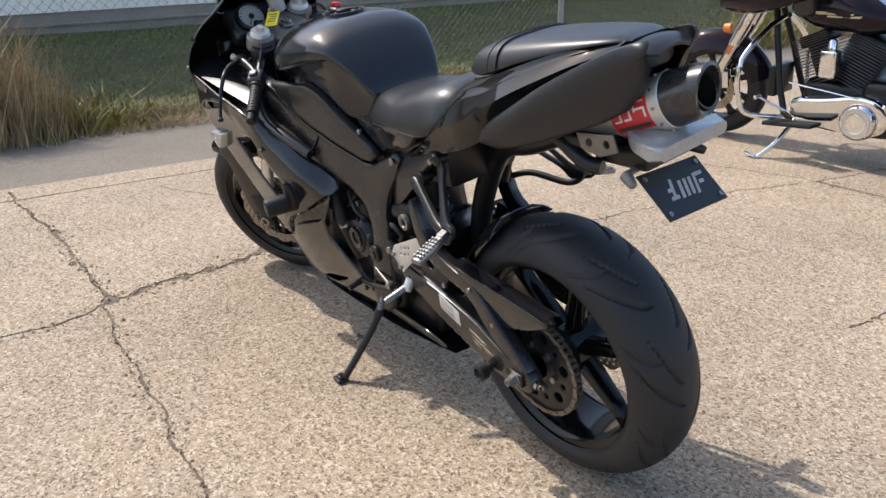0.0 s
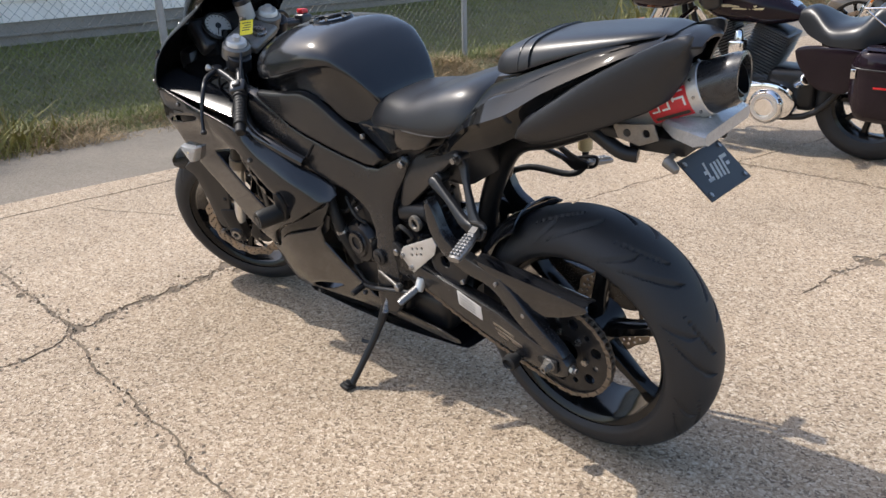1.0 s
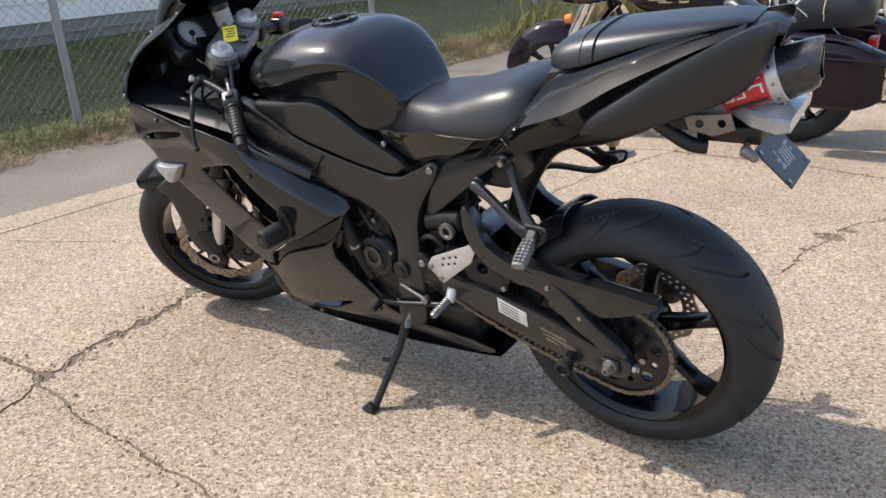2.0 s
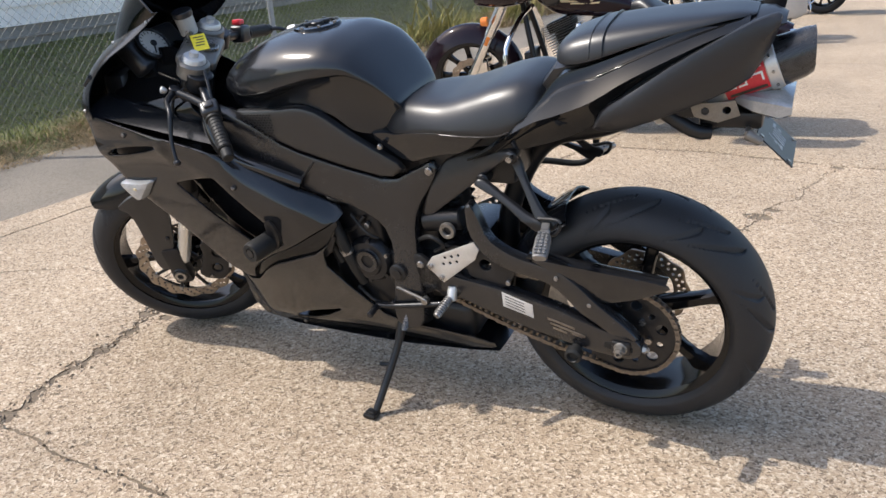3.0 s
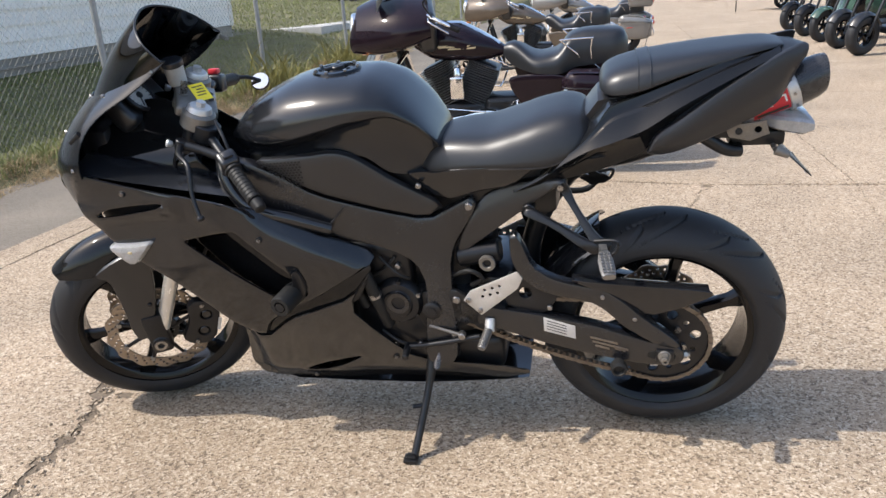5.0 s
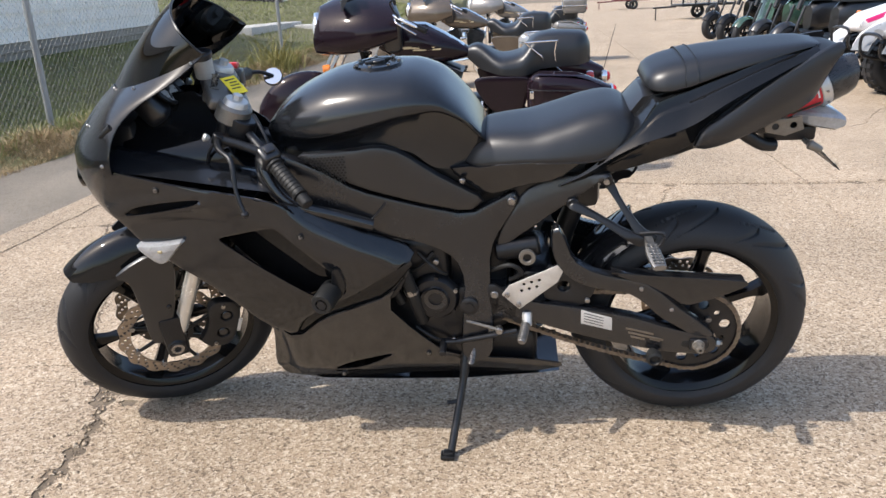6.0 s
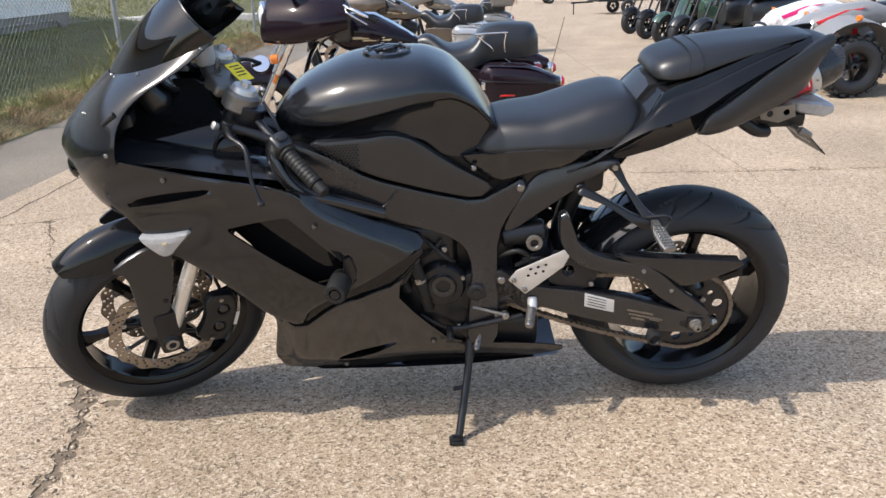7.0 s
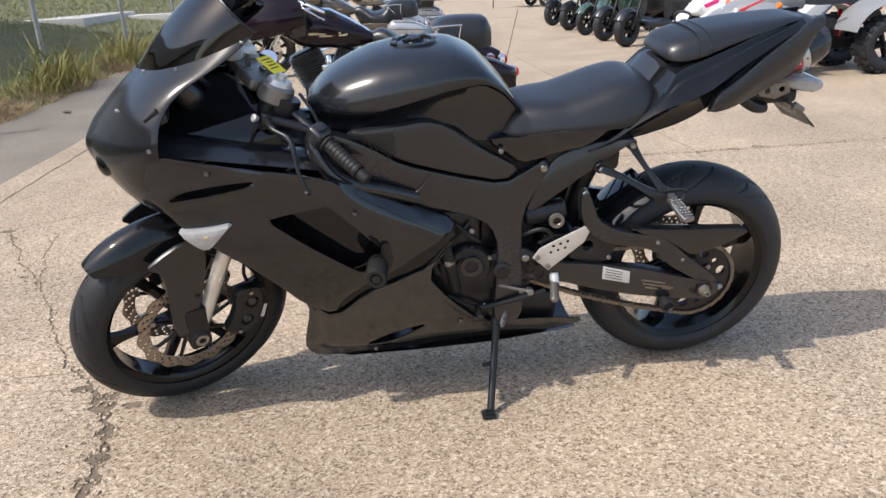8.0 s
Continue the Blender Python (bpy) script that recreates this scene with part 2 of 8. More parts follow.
def pipe(points, r, seg=10, steps=5, closed=False):
    """A bent tube through the points."""
    pts = spline([Vector(p) for p in points], steps, closed)
    bm = bmesh.new()
    rings = []
    up = Vector((0.13, 0.31, 0.94)).normalized()
    n = len(pts)
    for i, p in enumerate(pts):
        a = pts[(i - 1) % n] if closed or i else p
        b = pts[(i + 1) % n] if closed or i < n - 1 else p
        d = (b - a).normalized()
        u = d.cross(up)
        u = u.normalized() if u.length > 1e-4 else Vector((1, 0, 0))
        w = d.cross(u)
        rad = r[min(i, len(r) - 1)] if isinstance(r, (list, tuple)) else r
        rings.append([bm.verts.new(p + rad * (math.cos(t) * u + math.sin(t) * w)) for t in (2 * math.pi * k / seg for k in range(seg))])
    for i in range(n if closed else n - 1):
        p, q = rings[i], rings[(i + 1) % n]
        for k in range(seg):
            bm.faces.new((p[k], p[(k + 1) % seg], q[(k + 1) % seg], q[k]))
    if not closed:
        bm.faces.new(rings[0])
        bm.faces.new(rings[-1][::-1])
    return bm


def spline(pts, steps=6, closed=False):
    """Catmull-Rom through the points."""
    n = len(pts)
    out = []
    for i in range(n if closed else n - 1):
        p0 = pts[(i - 1) % n] if closed or i else pts[0]
        p1, p2 = pts[i], pts[(i + 1) % n]
        p3 = pts[(i + 2) % n] if closed or i < n - 2 else pts[-1]
        for k in range(steps):
            t = k / steps
            out.append(0.5 * (2 * p1 + (p2 - p0) * t + (2 * p0 - 5 * p1 + 4 * p2 - p3) * t * t + (3 * p1 - p0 - 3 * p2 + p3) * t ** 3))
    if not closed:
        out.append(pts[-1])
    return out


def skin(rows, close_u=False, close_v=False, caps=False):
    """Faces over a grid of points."""
    bm = bmesh.new()
    g = [[bm.verts.new(p) for p in row] for row in rows]
    nu, nv = len(g), len(g[0])
    for i in range(nu if close_u else nu - 1):
        for j in range(nv if close_v else nv - 1):
            a, b, c, d = g[i][j], g[i][(j + 1) % nv], g[(i + 1) % nu][(j + 1) % nv], g[(i + 1) % nu][j]
            bm.faces.new((a, b, c, d))
    if caps:
        bm.faces.new(g[0])
        bm.faces.new(g[-1][::-1])
    bmesh.ops.remove_doubles(bm, verts=bm.verts, dist=1e-5)
    return bm


def thick(bm, t):
    """Gives a sheet thickness, towards its back."""
    bmesh.ops.recalc_face_normals(bm, faces=bm.faces)
    bmesh.ops.solidify(bm, geom=list(bm.faces), thickness=t)
    return bm


@functools.lru_cache(maxsize=4096)
def slopes(xs, ys):
    """Tangents of a curve through the points that never overshoots."""
    n = len(xs)
    h = [xs[i + 1] - xs[i] for i in range(n - 1)]
    d = [(ys[i + 1] - ys[i]) / h[i] for i in range(n - 1)]
    out = [d[0]] + [0.0] * (n - 2) + [d[-1]]
    for i in range(1, n - 1):
        if d[i - 1] * d[i] > 0:
            a, b = 2 * h[i] + h[i - 1], h[i] + 2 * h[i - 1]
            out[i] = (a + b) / (a / d[i - 1] + b / d[i])
    return out


def ease(x, xs, ys):
    """A smooth curve through the points, level beyond its ends."""
    if x <= xs[0]:
        return float(ys[0])
    if x >= xs[-1]:
        return float(ys[-1])
    m = slopes(tuple(xs), tuple(ys))
    i = sum(1 for v in xs if v <= x) - 1
    h = xs[i + 1] - xs[i]
    t = (x - xs[i]) / h
    return float(ys[i] * (1 + 2 * t) * (1 - t) ** 2 + h * m[i] * t * (1 - t) ** 2 + ys[i + 1] * t * t * (3 - 2 * t) + h * m[i + 1] * t * t * (t - 1))


def chaikin(pts, times):
    for _ in range(times):
        out = []
        for i, p in enumerate(pts):
            q = pts[(i + 1) % len(pts)]
            out += [(0.8 * p[0] + 0.2 * q[0], 0.8 * p[1] + 0.2 * q[1]), (0.2 * p[0] + 0.8 * q[0], 0.2 * p[1] + 0.8 * q[1])]
        pts = out
    return pts


def resample(pts, step):
    out = []
    for i, p in enumerate(pts):
        q = pts[(i + 1) % len(pts)]
        k = max(1, int(math.hypot(q[0] - p[0], q[1] - p[1]) / step + 0.5))
        out += [(p[0] + (q[0] - p[0]) * j / k, p[1] + (q[1] - p[1]) * j / k) for j in range(k)]
    return out


def inside(loop, x, z):
    """Which of the points lie within the loop."""
    p = np.array(loop)
    q = np.roll(p, -1, 0)
    x, z = np.asarray(x)[:, None], np.asarray(z)[:, None]
    dz = np.where(np.abs(q[:, 1] - p[:, 1]) < 1e-12, 1e-12, q[:, 1] - p[:, 1])
    hit = ((p[:, 1] > z) != (q[:, 1] > z)) & (x < p[:, 0] + (z - p[:, 1]) * (q[:, 0] - p[:, 0]) / dz)
    return hit.sum(1) % 2 == 1


def edge_gap(loops, x, z):
    """The distance of each point to the nearest loop."""
    best = np.full(len(x), 1e9)
    xy = np.stack([x, z], 1)
    for loop in loops:
        p = np.array(loop)
        d = np.roll(p, -1, 0) - p
        ll = np.maximum((d * d).sum(1), 1e-12)
        t = np.clip(((xy[:, None] - p) * d).sum(2) / ll, 0, 1)
        best = np.minimum(best, np.linalg.norm(xy[:, None] - (p + t[..., None] * d), axis=2).min(1))
    return best


def panel(outline, f, thickness=0.008, r=0.006, holes=(), step=0.03, side=-1, rounding=1):
    """A moulded plate: an outline in the side view (x, z), laid at the distance f(x, z) from the middle plane, with rounded rims."""
    loops = [resample(chaikin(list(outline), rounding), step * 0.6)] + [resample(chaikin(list(h), rounding), step * 0.5) for h in holes]
    pts, edges = [], []
    for loop in loops:
        k = len(pts)
        pts += loop
        edges += [(k + i, k + (i + 1) % len(loop)) for i in range(len(loop))]
    rims = len(pts)
    px, pz = np.array([p[0] for p in loops[0]]), np.array([p[1] for p in loops[0]])
    cand = []
    for loop in loops:
        p = np.array(loop)
        d = np.roll(p, -1, 0) - np.roll(p, 1, 0)
        nn = np.stack([d[:, 1], -d[:, 0]], 1) / np.maximum(np.linalg.norm(d, axis=1), 1e-9)[:, None]
        for s in (-1, 1):
            for dist in (0.3 * r, 1.0 * r):
                cand.append((p + s * dist * nn, 0.85 * dist))
    gx, gz = np.meshgrid(np.arange(px.min(), px.max(), step), np.arange(pz.min(), pz.max(), step))
    cand.append((np.stack([gx.ravel(), gz.ravel()], 1), 1.3 * r))
    for c, least in cand:
        ok = inside(loops[0], c[:, 0], c[:, 1])
        for h in loops[1:]:
            ok &= ~inside(h, c[:, 0], c[:, 1])
        ok &= edge_gap(loops, c[:, 0], c[:, 1]) >= least
        pts += [tuple(q) for q in c[ok]]
    verts, _, faces, *_ = geometry.delaunay_2d_cdt([Vector(p) for p in pts], edges, [], 0, 1e-5)
    vx, vz = np.array([v[0] for v in verts]), np.array([v[1] for v in verts])
    cx = np.array([sum(vx[i] for i in f3) / 3 for f3 in faces])
    cz = np.array([sum(vz[i] for i in f3) / 3 for f3 in faces])
    keep = inside(loops[0], cx, cz)
    for h in loops[1:]:
        keep &= ~inside(h, cx, cz)
    gap = edge_gap(loops, vx, vz)
    drop = r * (1 - np.sqrt(np.maximum(0, 1 - (1 - np.minimum(gap / r, 1)) ** 2)))
    bm = bmesh.new()
    fr, bk = [], []
    for x, z, dd in zip(vx, vz, drop):
        w = f(x, z)
        fr.append(bm.verts.new((x, side * (w - dd), z)))
        bk.append(bm.verts.new((x, side * (w - thickness), z)))
    count = {}
    for f3, ok in zip(faces, keep):
        if ok:
            bm.faces.new([fr[i] for i in f3])
            bm.faces.new([bk[i] for i in reversed(f3)])
            for a, b in zip(f3, (*f3[1:], f3[0])):
                count[(a, b)] = count.get((a, b), 0) + 1
    for a, b in count:
        if (b, a) not in count:
            bm.faces.new((fr[b], fr[a], bk[a], bk[b]))
    bmesh.ops.delete(bm, geom=[v for v in bm.verts if not v.link_faces], context="VERTS")
    return bm


def flat(w):
    return lambda x, z: w


# ---- ground ----
rng = np.random.default_rng(7)


def crack_loop(line, width, seed, rough=1.0):
    """A thin closed loop along a wandering line: the mouth of a crack."""
    g = np.random.default_rng(seed)
    fine = []
    for (x0, y0), (x1, y1) in zip(line, line[1:]):
        n = max(2, int(math.hypot(x1 - x0, y1 - y0) / 0.016))
        fine += [(x0 + (x1 - x0) * k / n, y0 + (y1 - y0) * k / n) for k in range(n)]
    fine.append(line[-1])
    p = np.array(fine)
    d = np.gradient(p, axis=0)
    nn = np.stack([-d[:, 1], d[:, 0]], 1) / np.maximum(np.linalg.norm(d, axis=1), 1e-9)[:, None]
    wander = np.convolve(g.normal(0, 0.020 * rough, len(p) + 18), np.ones(9) / 9, "same")[9:-9] + g.normal(0, 0.0022 * rough, len(p))
    wander[0] = wander[-1] = 0
    p = p + nn * wander[:, None]
    w = 0.80 * width * (0.25 + 0.8 * g.random(len(p)) + 0.9 * np.convolve(g.random(len(p) + 8), np.ones(8) / 8, "same")[4:-4] ** 2) / 2
    taper = np.minimum(1, np.minimum(np.arange(len(p)), np.arange(len(p))[::-1]) / 2.0 + 0.1)
    w = w * taper
    left, right = p + nn * w[:, None], p - nn * w[:, None]
    return [tuple(q) for q in left] + [tuple(q) for q in right[::-1]]


CRACKS = [
    ([(-3.32, -0.84), (-2.78, -0.79), (-2.51, -0.75), (-2.09, -0.73), (-1.67, -0.71), (-1.57, -0.735)], 0.020, 0.8),
    ([(-1.57, -0.735), (-1.32, -0.75), (-1.10, -0.75), (-0.84, -0.76), (-0.51, -0.76), (-0.1, -0.77), (0.6, -0.75), (1.6, -0.78), (4.0, -0.75)], 0.013, 0.9),
    ([(-1.58, -0.72), (-1.65, -0.42), (-1.71, -0.10), (-1.80, 0.06)], 0.038, 1.7),
    ([(-1.78, 0.05), (-1.95, 0.22), (-2.11, 0.54), (-2.33, 0.96), (-2.53, 1.26), (-2.70, 1.6), (-2.84, 1.82)], 0.011, 1.3),
    ([(-1.57, -0.745), (-1.50, -0.90), (-1.50, -1.06), (-1.62, -1.5), (-1.55, -2.4)], 0.018, 1.2),
    ([(-3.33, 1.70), (-2.84, 1.83), (-2.48, 2.09), (-2.0, 2.4), (-1.0, 2.74)], 0.009, 1.1),
    ([(-2.33, 0.96), (-2.5, 1.42), (-2.56, 1.76)], 0.007, 1.2),
    ([(-3.0, -0.2), (-2.4, 0.15), (-1.86, 0.18)], 0.007, 1.2),
    ([(-1.35, 0.95), (-1.22, 1.38), (-1.13, 2.19), (-0.98, 2.71), (-0.89, 3.26), (-0.75, 4.2)], 0.011, 1.1),
    ([(-1.0, 2.73), (-0.3, 2.75), (0.37, 2.63), (1.14, 2.62), (1.75, 2.62), (2.6, 2.66), (5.0, 2.64), (12.0, 2.66)], 0.036, 0.5),
    ([(1.15, 2.60), (1.10, 2.03), (1.08, 1.19), (1.10, 0.4), (1.06, -0.72)], 0.006, 0.6),
    ([(0.37, 2.61), (0.22, 2.1), (0.07, 1.62), (0.02, 1.2)], 0.012, 1.4),
    ([(1.16, 2.66), (1.12, 4.4), (1.15, 6.3), (1.12, 9.5), (1.15, 14.0), (1.1, 22.0)], 0.013, 0.6),
    ([(-3.3, 6.28), (-1.0, 6.30), (1.14, 6.28), (4.0, 6.30), (12.0, 6.28)], 0.013, 0.6),
    ([(-3.3, 10.3), (1.14, 10.28), (12.0, 10.3)], 0.013, 0.6),
    ([(5.1, 2.68), (5.1, 6.26), (5.12, 10.2), (5.1, 22.0)], 0.013, 0.6),
    ([(-3.12, -3.0), (-3.13, 0.0), (-3.14, 1.2), (-3.16, 3.0), (-3.18, 6.2)], 0.020, 0.6),
    ([(1.7, 4.2), (2.2, 4.6), (2.6, 5.3), (3.3, 5.9)], 0.010, 1.6),
]
lot_loop = [(-3.34, -30.0), (70.0, -30.0), (70.0, 75.0), (-3.42, 75.0)] + [(-3.34 - 0.012 * (k % 3) - (0.02 if k > 12 else 0), 70.0 - 2.0 * k) for k in range(49)]
holes = [crack_loop(line, w, 11 + i, r) for i, (line, w, r) in enumerate(CRACKS)]
pits = np.random.default_rng(3)
for cx, cy, r in ((-1.60, -0.70, 0.035), (-1.745, 0.0, 0.03), (-2.5, -0.74, 0.022), (0.36, 2.60, 0.03), (0.09, 1.68, 0.05), (0.14, 1.80, 0.03), (-1.67, -0.32, 0.028), (1.14, 2.61, 0.04), (-2.84, 1.82, 0.03), (0.05, 1.5, 0.022), (-1.84, 0.06, 0.028), (-1.74, -0.06, 0.034), (-1.66, -0.06, 0.024), (-1.70, -0.20, 0.022), (-1.66, -0.42, 0.030), (-2.46, 1.11, 0.018), (-1.63, -0.58, 0.024), (-2.05, -0.75, 0.020), (1.43, 2.62, 0.05), (1.60, 2.66, 0.035)):
    holes.append([(cx + r * (0.6 + 0.5 * pits.random()) * math.cos(2 * math.pi * k / 14) * 1.5, cy + r * (0.6 + 0.5 * pits.random()) * math.sin(2 * math.pi * k / 14)) for k in range(14)])
pts, edges = list(lot_loop), [(i, (i + 1) % len(lot_loop)) for i in range(len(lot_loop))]
for h in holes:
    k = len(pts)
    pts += h
    edges += [(k + i, k + (i + 1) % len(h)) for i in range(len(h))]
verts, _, faces, *_ = geometry.delaunay_2d_cdt([Vector(p) for p in pts], edges, [], 0, 1e-6)
vx, vy = np.array([v[0] for v in verts]), np.array([v[1] for v in verts])
cx, cy = np.array([sum(vx[i] for i in f) / 3 for f in faces]), np.array([sum(vy[i] for i in f) / 3 for f in faces])
keep = inside(lot_loop, cx, cy)
for h in holes:
    keep &= ~inside(h, cx, cy)
bm = bmesh.new()
top, low = [bm.verts.new((x, y, 0.0)) for x, y in zip(vx, vy)], [bm.verts.new((x, y, -0.05)) for x, y in zip(vx, vy)]
rim = {}
for f, ok in zip(faces, keep):
    if ok:
        bm.faces.new([top[i] for i in f])
        for a, b in zip(f, (*f[1:], f[0])):
            rim[(a, b)] = 1
for a, b in rim:
    if (b, a) not in rim:
        bm.faces.new((top[b], top[a], low[a], low[b]))
bmesh.ops.delete(bm, geom=[v for v in bm.verts if not v.link_faces], context="VERTS")
tagged(part("road", bm, M_CONCRETE, smooth=False), "tan washed-aggregate concrete lot with open cracks", "pavement", kind="structure")
bm = bmesh.new()
bm.faces.new([bm.verts.new(c) for c in ((-900, -900, -0.06), (900, -900, -0.06), (900, 900, -0.06), (-900, 900, -0.06))])
tagged(part("ground", bm, M_DIRT), "bare dry soil around and below the paving", "ground", kind="structure")
bm = bmesh.new()
bm.faces.new([bm.verts.new(c) for c in ((-3.3, -6.0, -0.0035), (12.5, -6.0, -0.0035), (12.5, 23, -0.0035), (-3.3, 23, -0.0035))])
tagged(part("joint_fill", bm, M_SOIL), "dark soil filling the cracks", "soil", kind="structure")


def crumbs(name, label, material, seed, spread, count, size):
    """Small broken stones scattered along the cracks."""
    g = np.random.default_rng(seed)
    verts, faces = [], []
    for line, w, _ in CRACKS[:12]:
        for (x0, y0), (x1, y1) in zip(line, line[1:]):
            long = math.hypot(x1 - x0, y1 - y0)
            for _ in range(int(long * count * w / 0.014)):
                q = g.random()
                s = size * (0.4 + 1.2 * g.random() ** 2)
                x, y = x0 + (x1 - x0) * q + g.normal(0, spread + w), y0 + (y1 - y0) * q + g.normal(0, spread + w)
                k = len(verts)
                turn = g.random() * 6.28
                for a, h in ((0, 0), (1.3, 0), (2.7, 0), (4.2, 0), (5.3, 0)):
                    verts.append((x + s * (0.7 + 0.5 * g.random()) * math.cos(a + turn), y + s * (0.7 + 0.5 * g.random()) * math.sin(a + turn), -0.001))
                verts.append((x + s * 0.2, y, s * (0.35 + 0.5 * g.random())))
                faces += [(k + i, k + (i + 1) % 5, k + 5) for i in range(5)]
    me = bpy.data.meshes.new(name)
    me.from_pydata(verts, [], faces)
    me.materials.append(material)
    return tagged(new(name, me), label, "gravel", kind="stuff")


crumbs("crumbled_concrete", "pale concrete crumbs along the cracks", M_CONCRETE, 51, 0.008, 90, 0.0075)
crumbs("loose_grit", "dark grit in and beside the cracks", M_SOIL, 52, 0.001, 45, 0.005)


def bank(x, y):
    """Height of the grass verge."""
    e = -4.58 - 0.06 * math.sin(y * 0.9) - 0.05 * math.sin(y * 2.3 + 1)
    d = e - x
    rise = 0.019 * max(0.0, y - 1.0)
    return -0.03 + 0.075 * min(1.0, max(0.0, d / 0.25)) + 0.10 * max(0.0, d) * min(1.0, d / 3) + rise * min(1.0, max(0.0, (d + 0.3) / 0.6))


rows = [[(x, y, -0.012 + 0.019 * max(0.0, y - 4.0) * min(1.0, (-3.36 - x) / 1.0) * 0.6) for x in (-3.36, -3.6, -3.9, -4.2, -4.5, -4.9)] for y in np.arange(-12, 40.1, 1.0)]
tagged(part("pavement", skin(rows), M_WALKWAY), "worn grey asphalt walkway along the verge", "walkway", kind="structure")
rows = [[(x, y, bank(x, y)) for x in (-4.45, -4.55, -4.65, -4.75, -4.9, -5.2, -5.8, -6.6, -7.4, -8.05, -12, -30)] for y in np.arange(-14, 46, 0.5)]
tagged(part("verge", skin(rows), M_TURF), "grassy verge with bare soil at its edge", "ground", kind="structure")


def tufts(name, label, material, count, region, height, width, lean, seed, material_kind="grass"):
    """A sheet of thin bent blades."""
    g = np.random.default_rng(seed)
    x, y = region(g, count)
    z = np.array([bank(a, b) if a < -4.4 else -0.01 for a, b in zip(x, y)])
    h = height(g, x, y) * (0.5 + 0.9 * g.random(count))
    th = g.random(count) * 6.283
    wv = np.stack([np.cos(th), np.sin(th), np.zeros(count)], 1) * (width * (0.6 + 0.8 * g.random(count)))[:, None]
    la = g.random(count) * 6.283
    ll = lean * (0.3 + g.random(count)) * h
    lv = np.stack([np.cos(la) * ll, np.sin(la) * ll, np.zeros(count)], 1)
    b = np.stack([x, y, z - 0.01], 1)
    up = np.array([0, 0, 1.0])
    m = b + up * (h * 0.55)[:, None] + lv * 0.35
    t = b + up * h[:, None] * 0.95 + lv
    v = np.stack([b - wv, b + wv, m - wv * 0.7, m + wv * 0.7, t], 1).reshape(-1, 3)
    k = np.arange(count)[:, None] * 5
    quads = k + np.array([0, 1, 3, 2])
    tris = k + np.array([2, 3, 4])
    me = bpy.data.meshes.new(name)
    me.from_pydata(v.tolist(), [], quads.tolist() + tris.tolist())
    me.materials.append(material)
    return tagged(new(name, me), label, material_kind, kind="stuff")


def strip(x0, x1, y0, y1, near=1.0):
    def f(g, n):
        u = g.random(n) ** near
        return x0 + (x1 - x0) * g.random(n), y0 + (y1 - y0) * u
    return f


tufts("grass", "short mown green grass on the verge", M_GRASS, 120000, strip(-8.0, -4.75, -2.5, 14.0, 1.15), lambda g, x, y: 0.028 + 0.022 * g.random(len(x)), 0.0038, 1.0, 21)
tufts("far_grass", "sunlit grass beyond the house", M_GRASS, 24000, strip(-14.0, -5.2, 13.5, 34.0), lambda g, x, y: np.full(len(x), 0.07), 0.012, 0.6, 22)
tufts("tall_grass", "longer grass along the fence", M_GRASS, 5200, strip(-5.15, -4.72, -2.5, 14.0), lambda g, x, y: 0.06 + 0.08 * g.random(len(x)) ** 2, 0.004, 0.6, 23)
tufts("dead_grass", "matted dead straw along the verge's edge", M_DRY, 42000, strip(-4.92, -4.46, -2.5, 14.0), lambda g, x, y: (0.05 + 0.10 * g.random(len(x))) * (0.55 + 0.45 * np.sin(y * 5.1) * np.sin(y * 1.7 + 1)), 0.0028, 1.9, 24)
tufts("dry_weeds", "tall dry weeds at the fence", M_DRY, 4200, lambda g, n: (-4.75 + g.normal(0, 0.15, n), -0.78 + g.normal(0, 0.27, n)), lambda g, x, y: (0.16 + 0.80 * g.random(len(x)) ** 1.8) * np.clip(1.1 - 0.6 * (y + 1.1), 0.25, 1.2), 0.0032, 0.42, 25, "weeds")
tufts("leafy_weeds", "yellow-green weeds at the verge", M_LEAF, 1500, lambda g, n: (-4.72 + g.normal(0, 0.10, n), np.where(g.random(n) < 0.45, -0.25 + g.normal(0, 0.22, n), np.where(g.random(n) < 0.5, 7.7 + g.normal(0, 0.5, n), 10.3 + g.normal(0, 0.4, n)))), lambda g, x, y: np.where(y < 2, 0.08 + 0.20 * g.random(len(x)) ** 2, 0.12 + 0.45 * g.random(len(x)) ** 2), 0.010, 0.8, 26, "weeds")

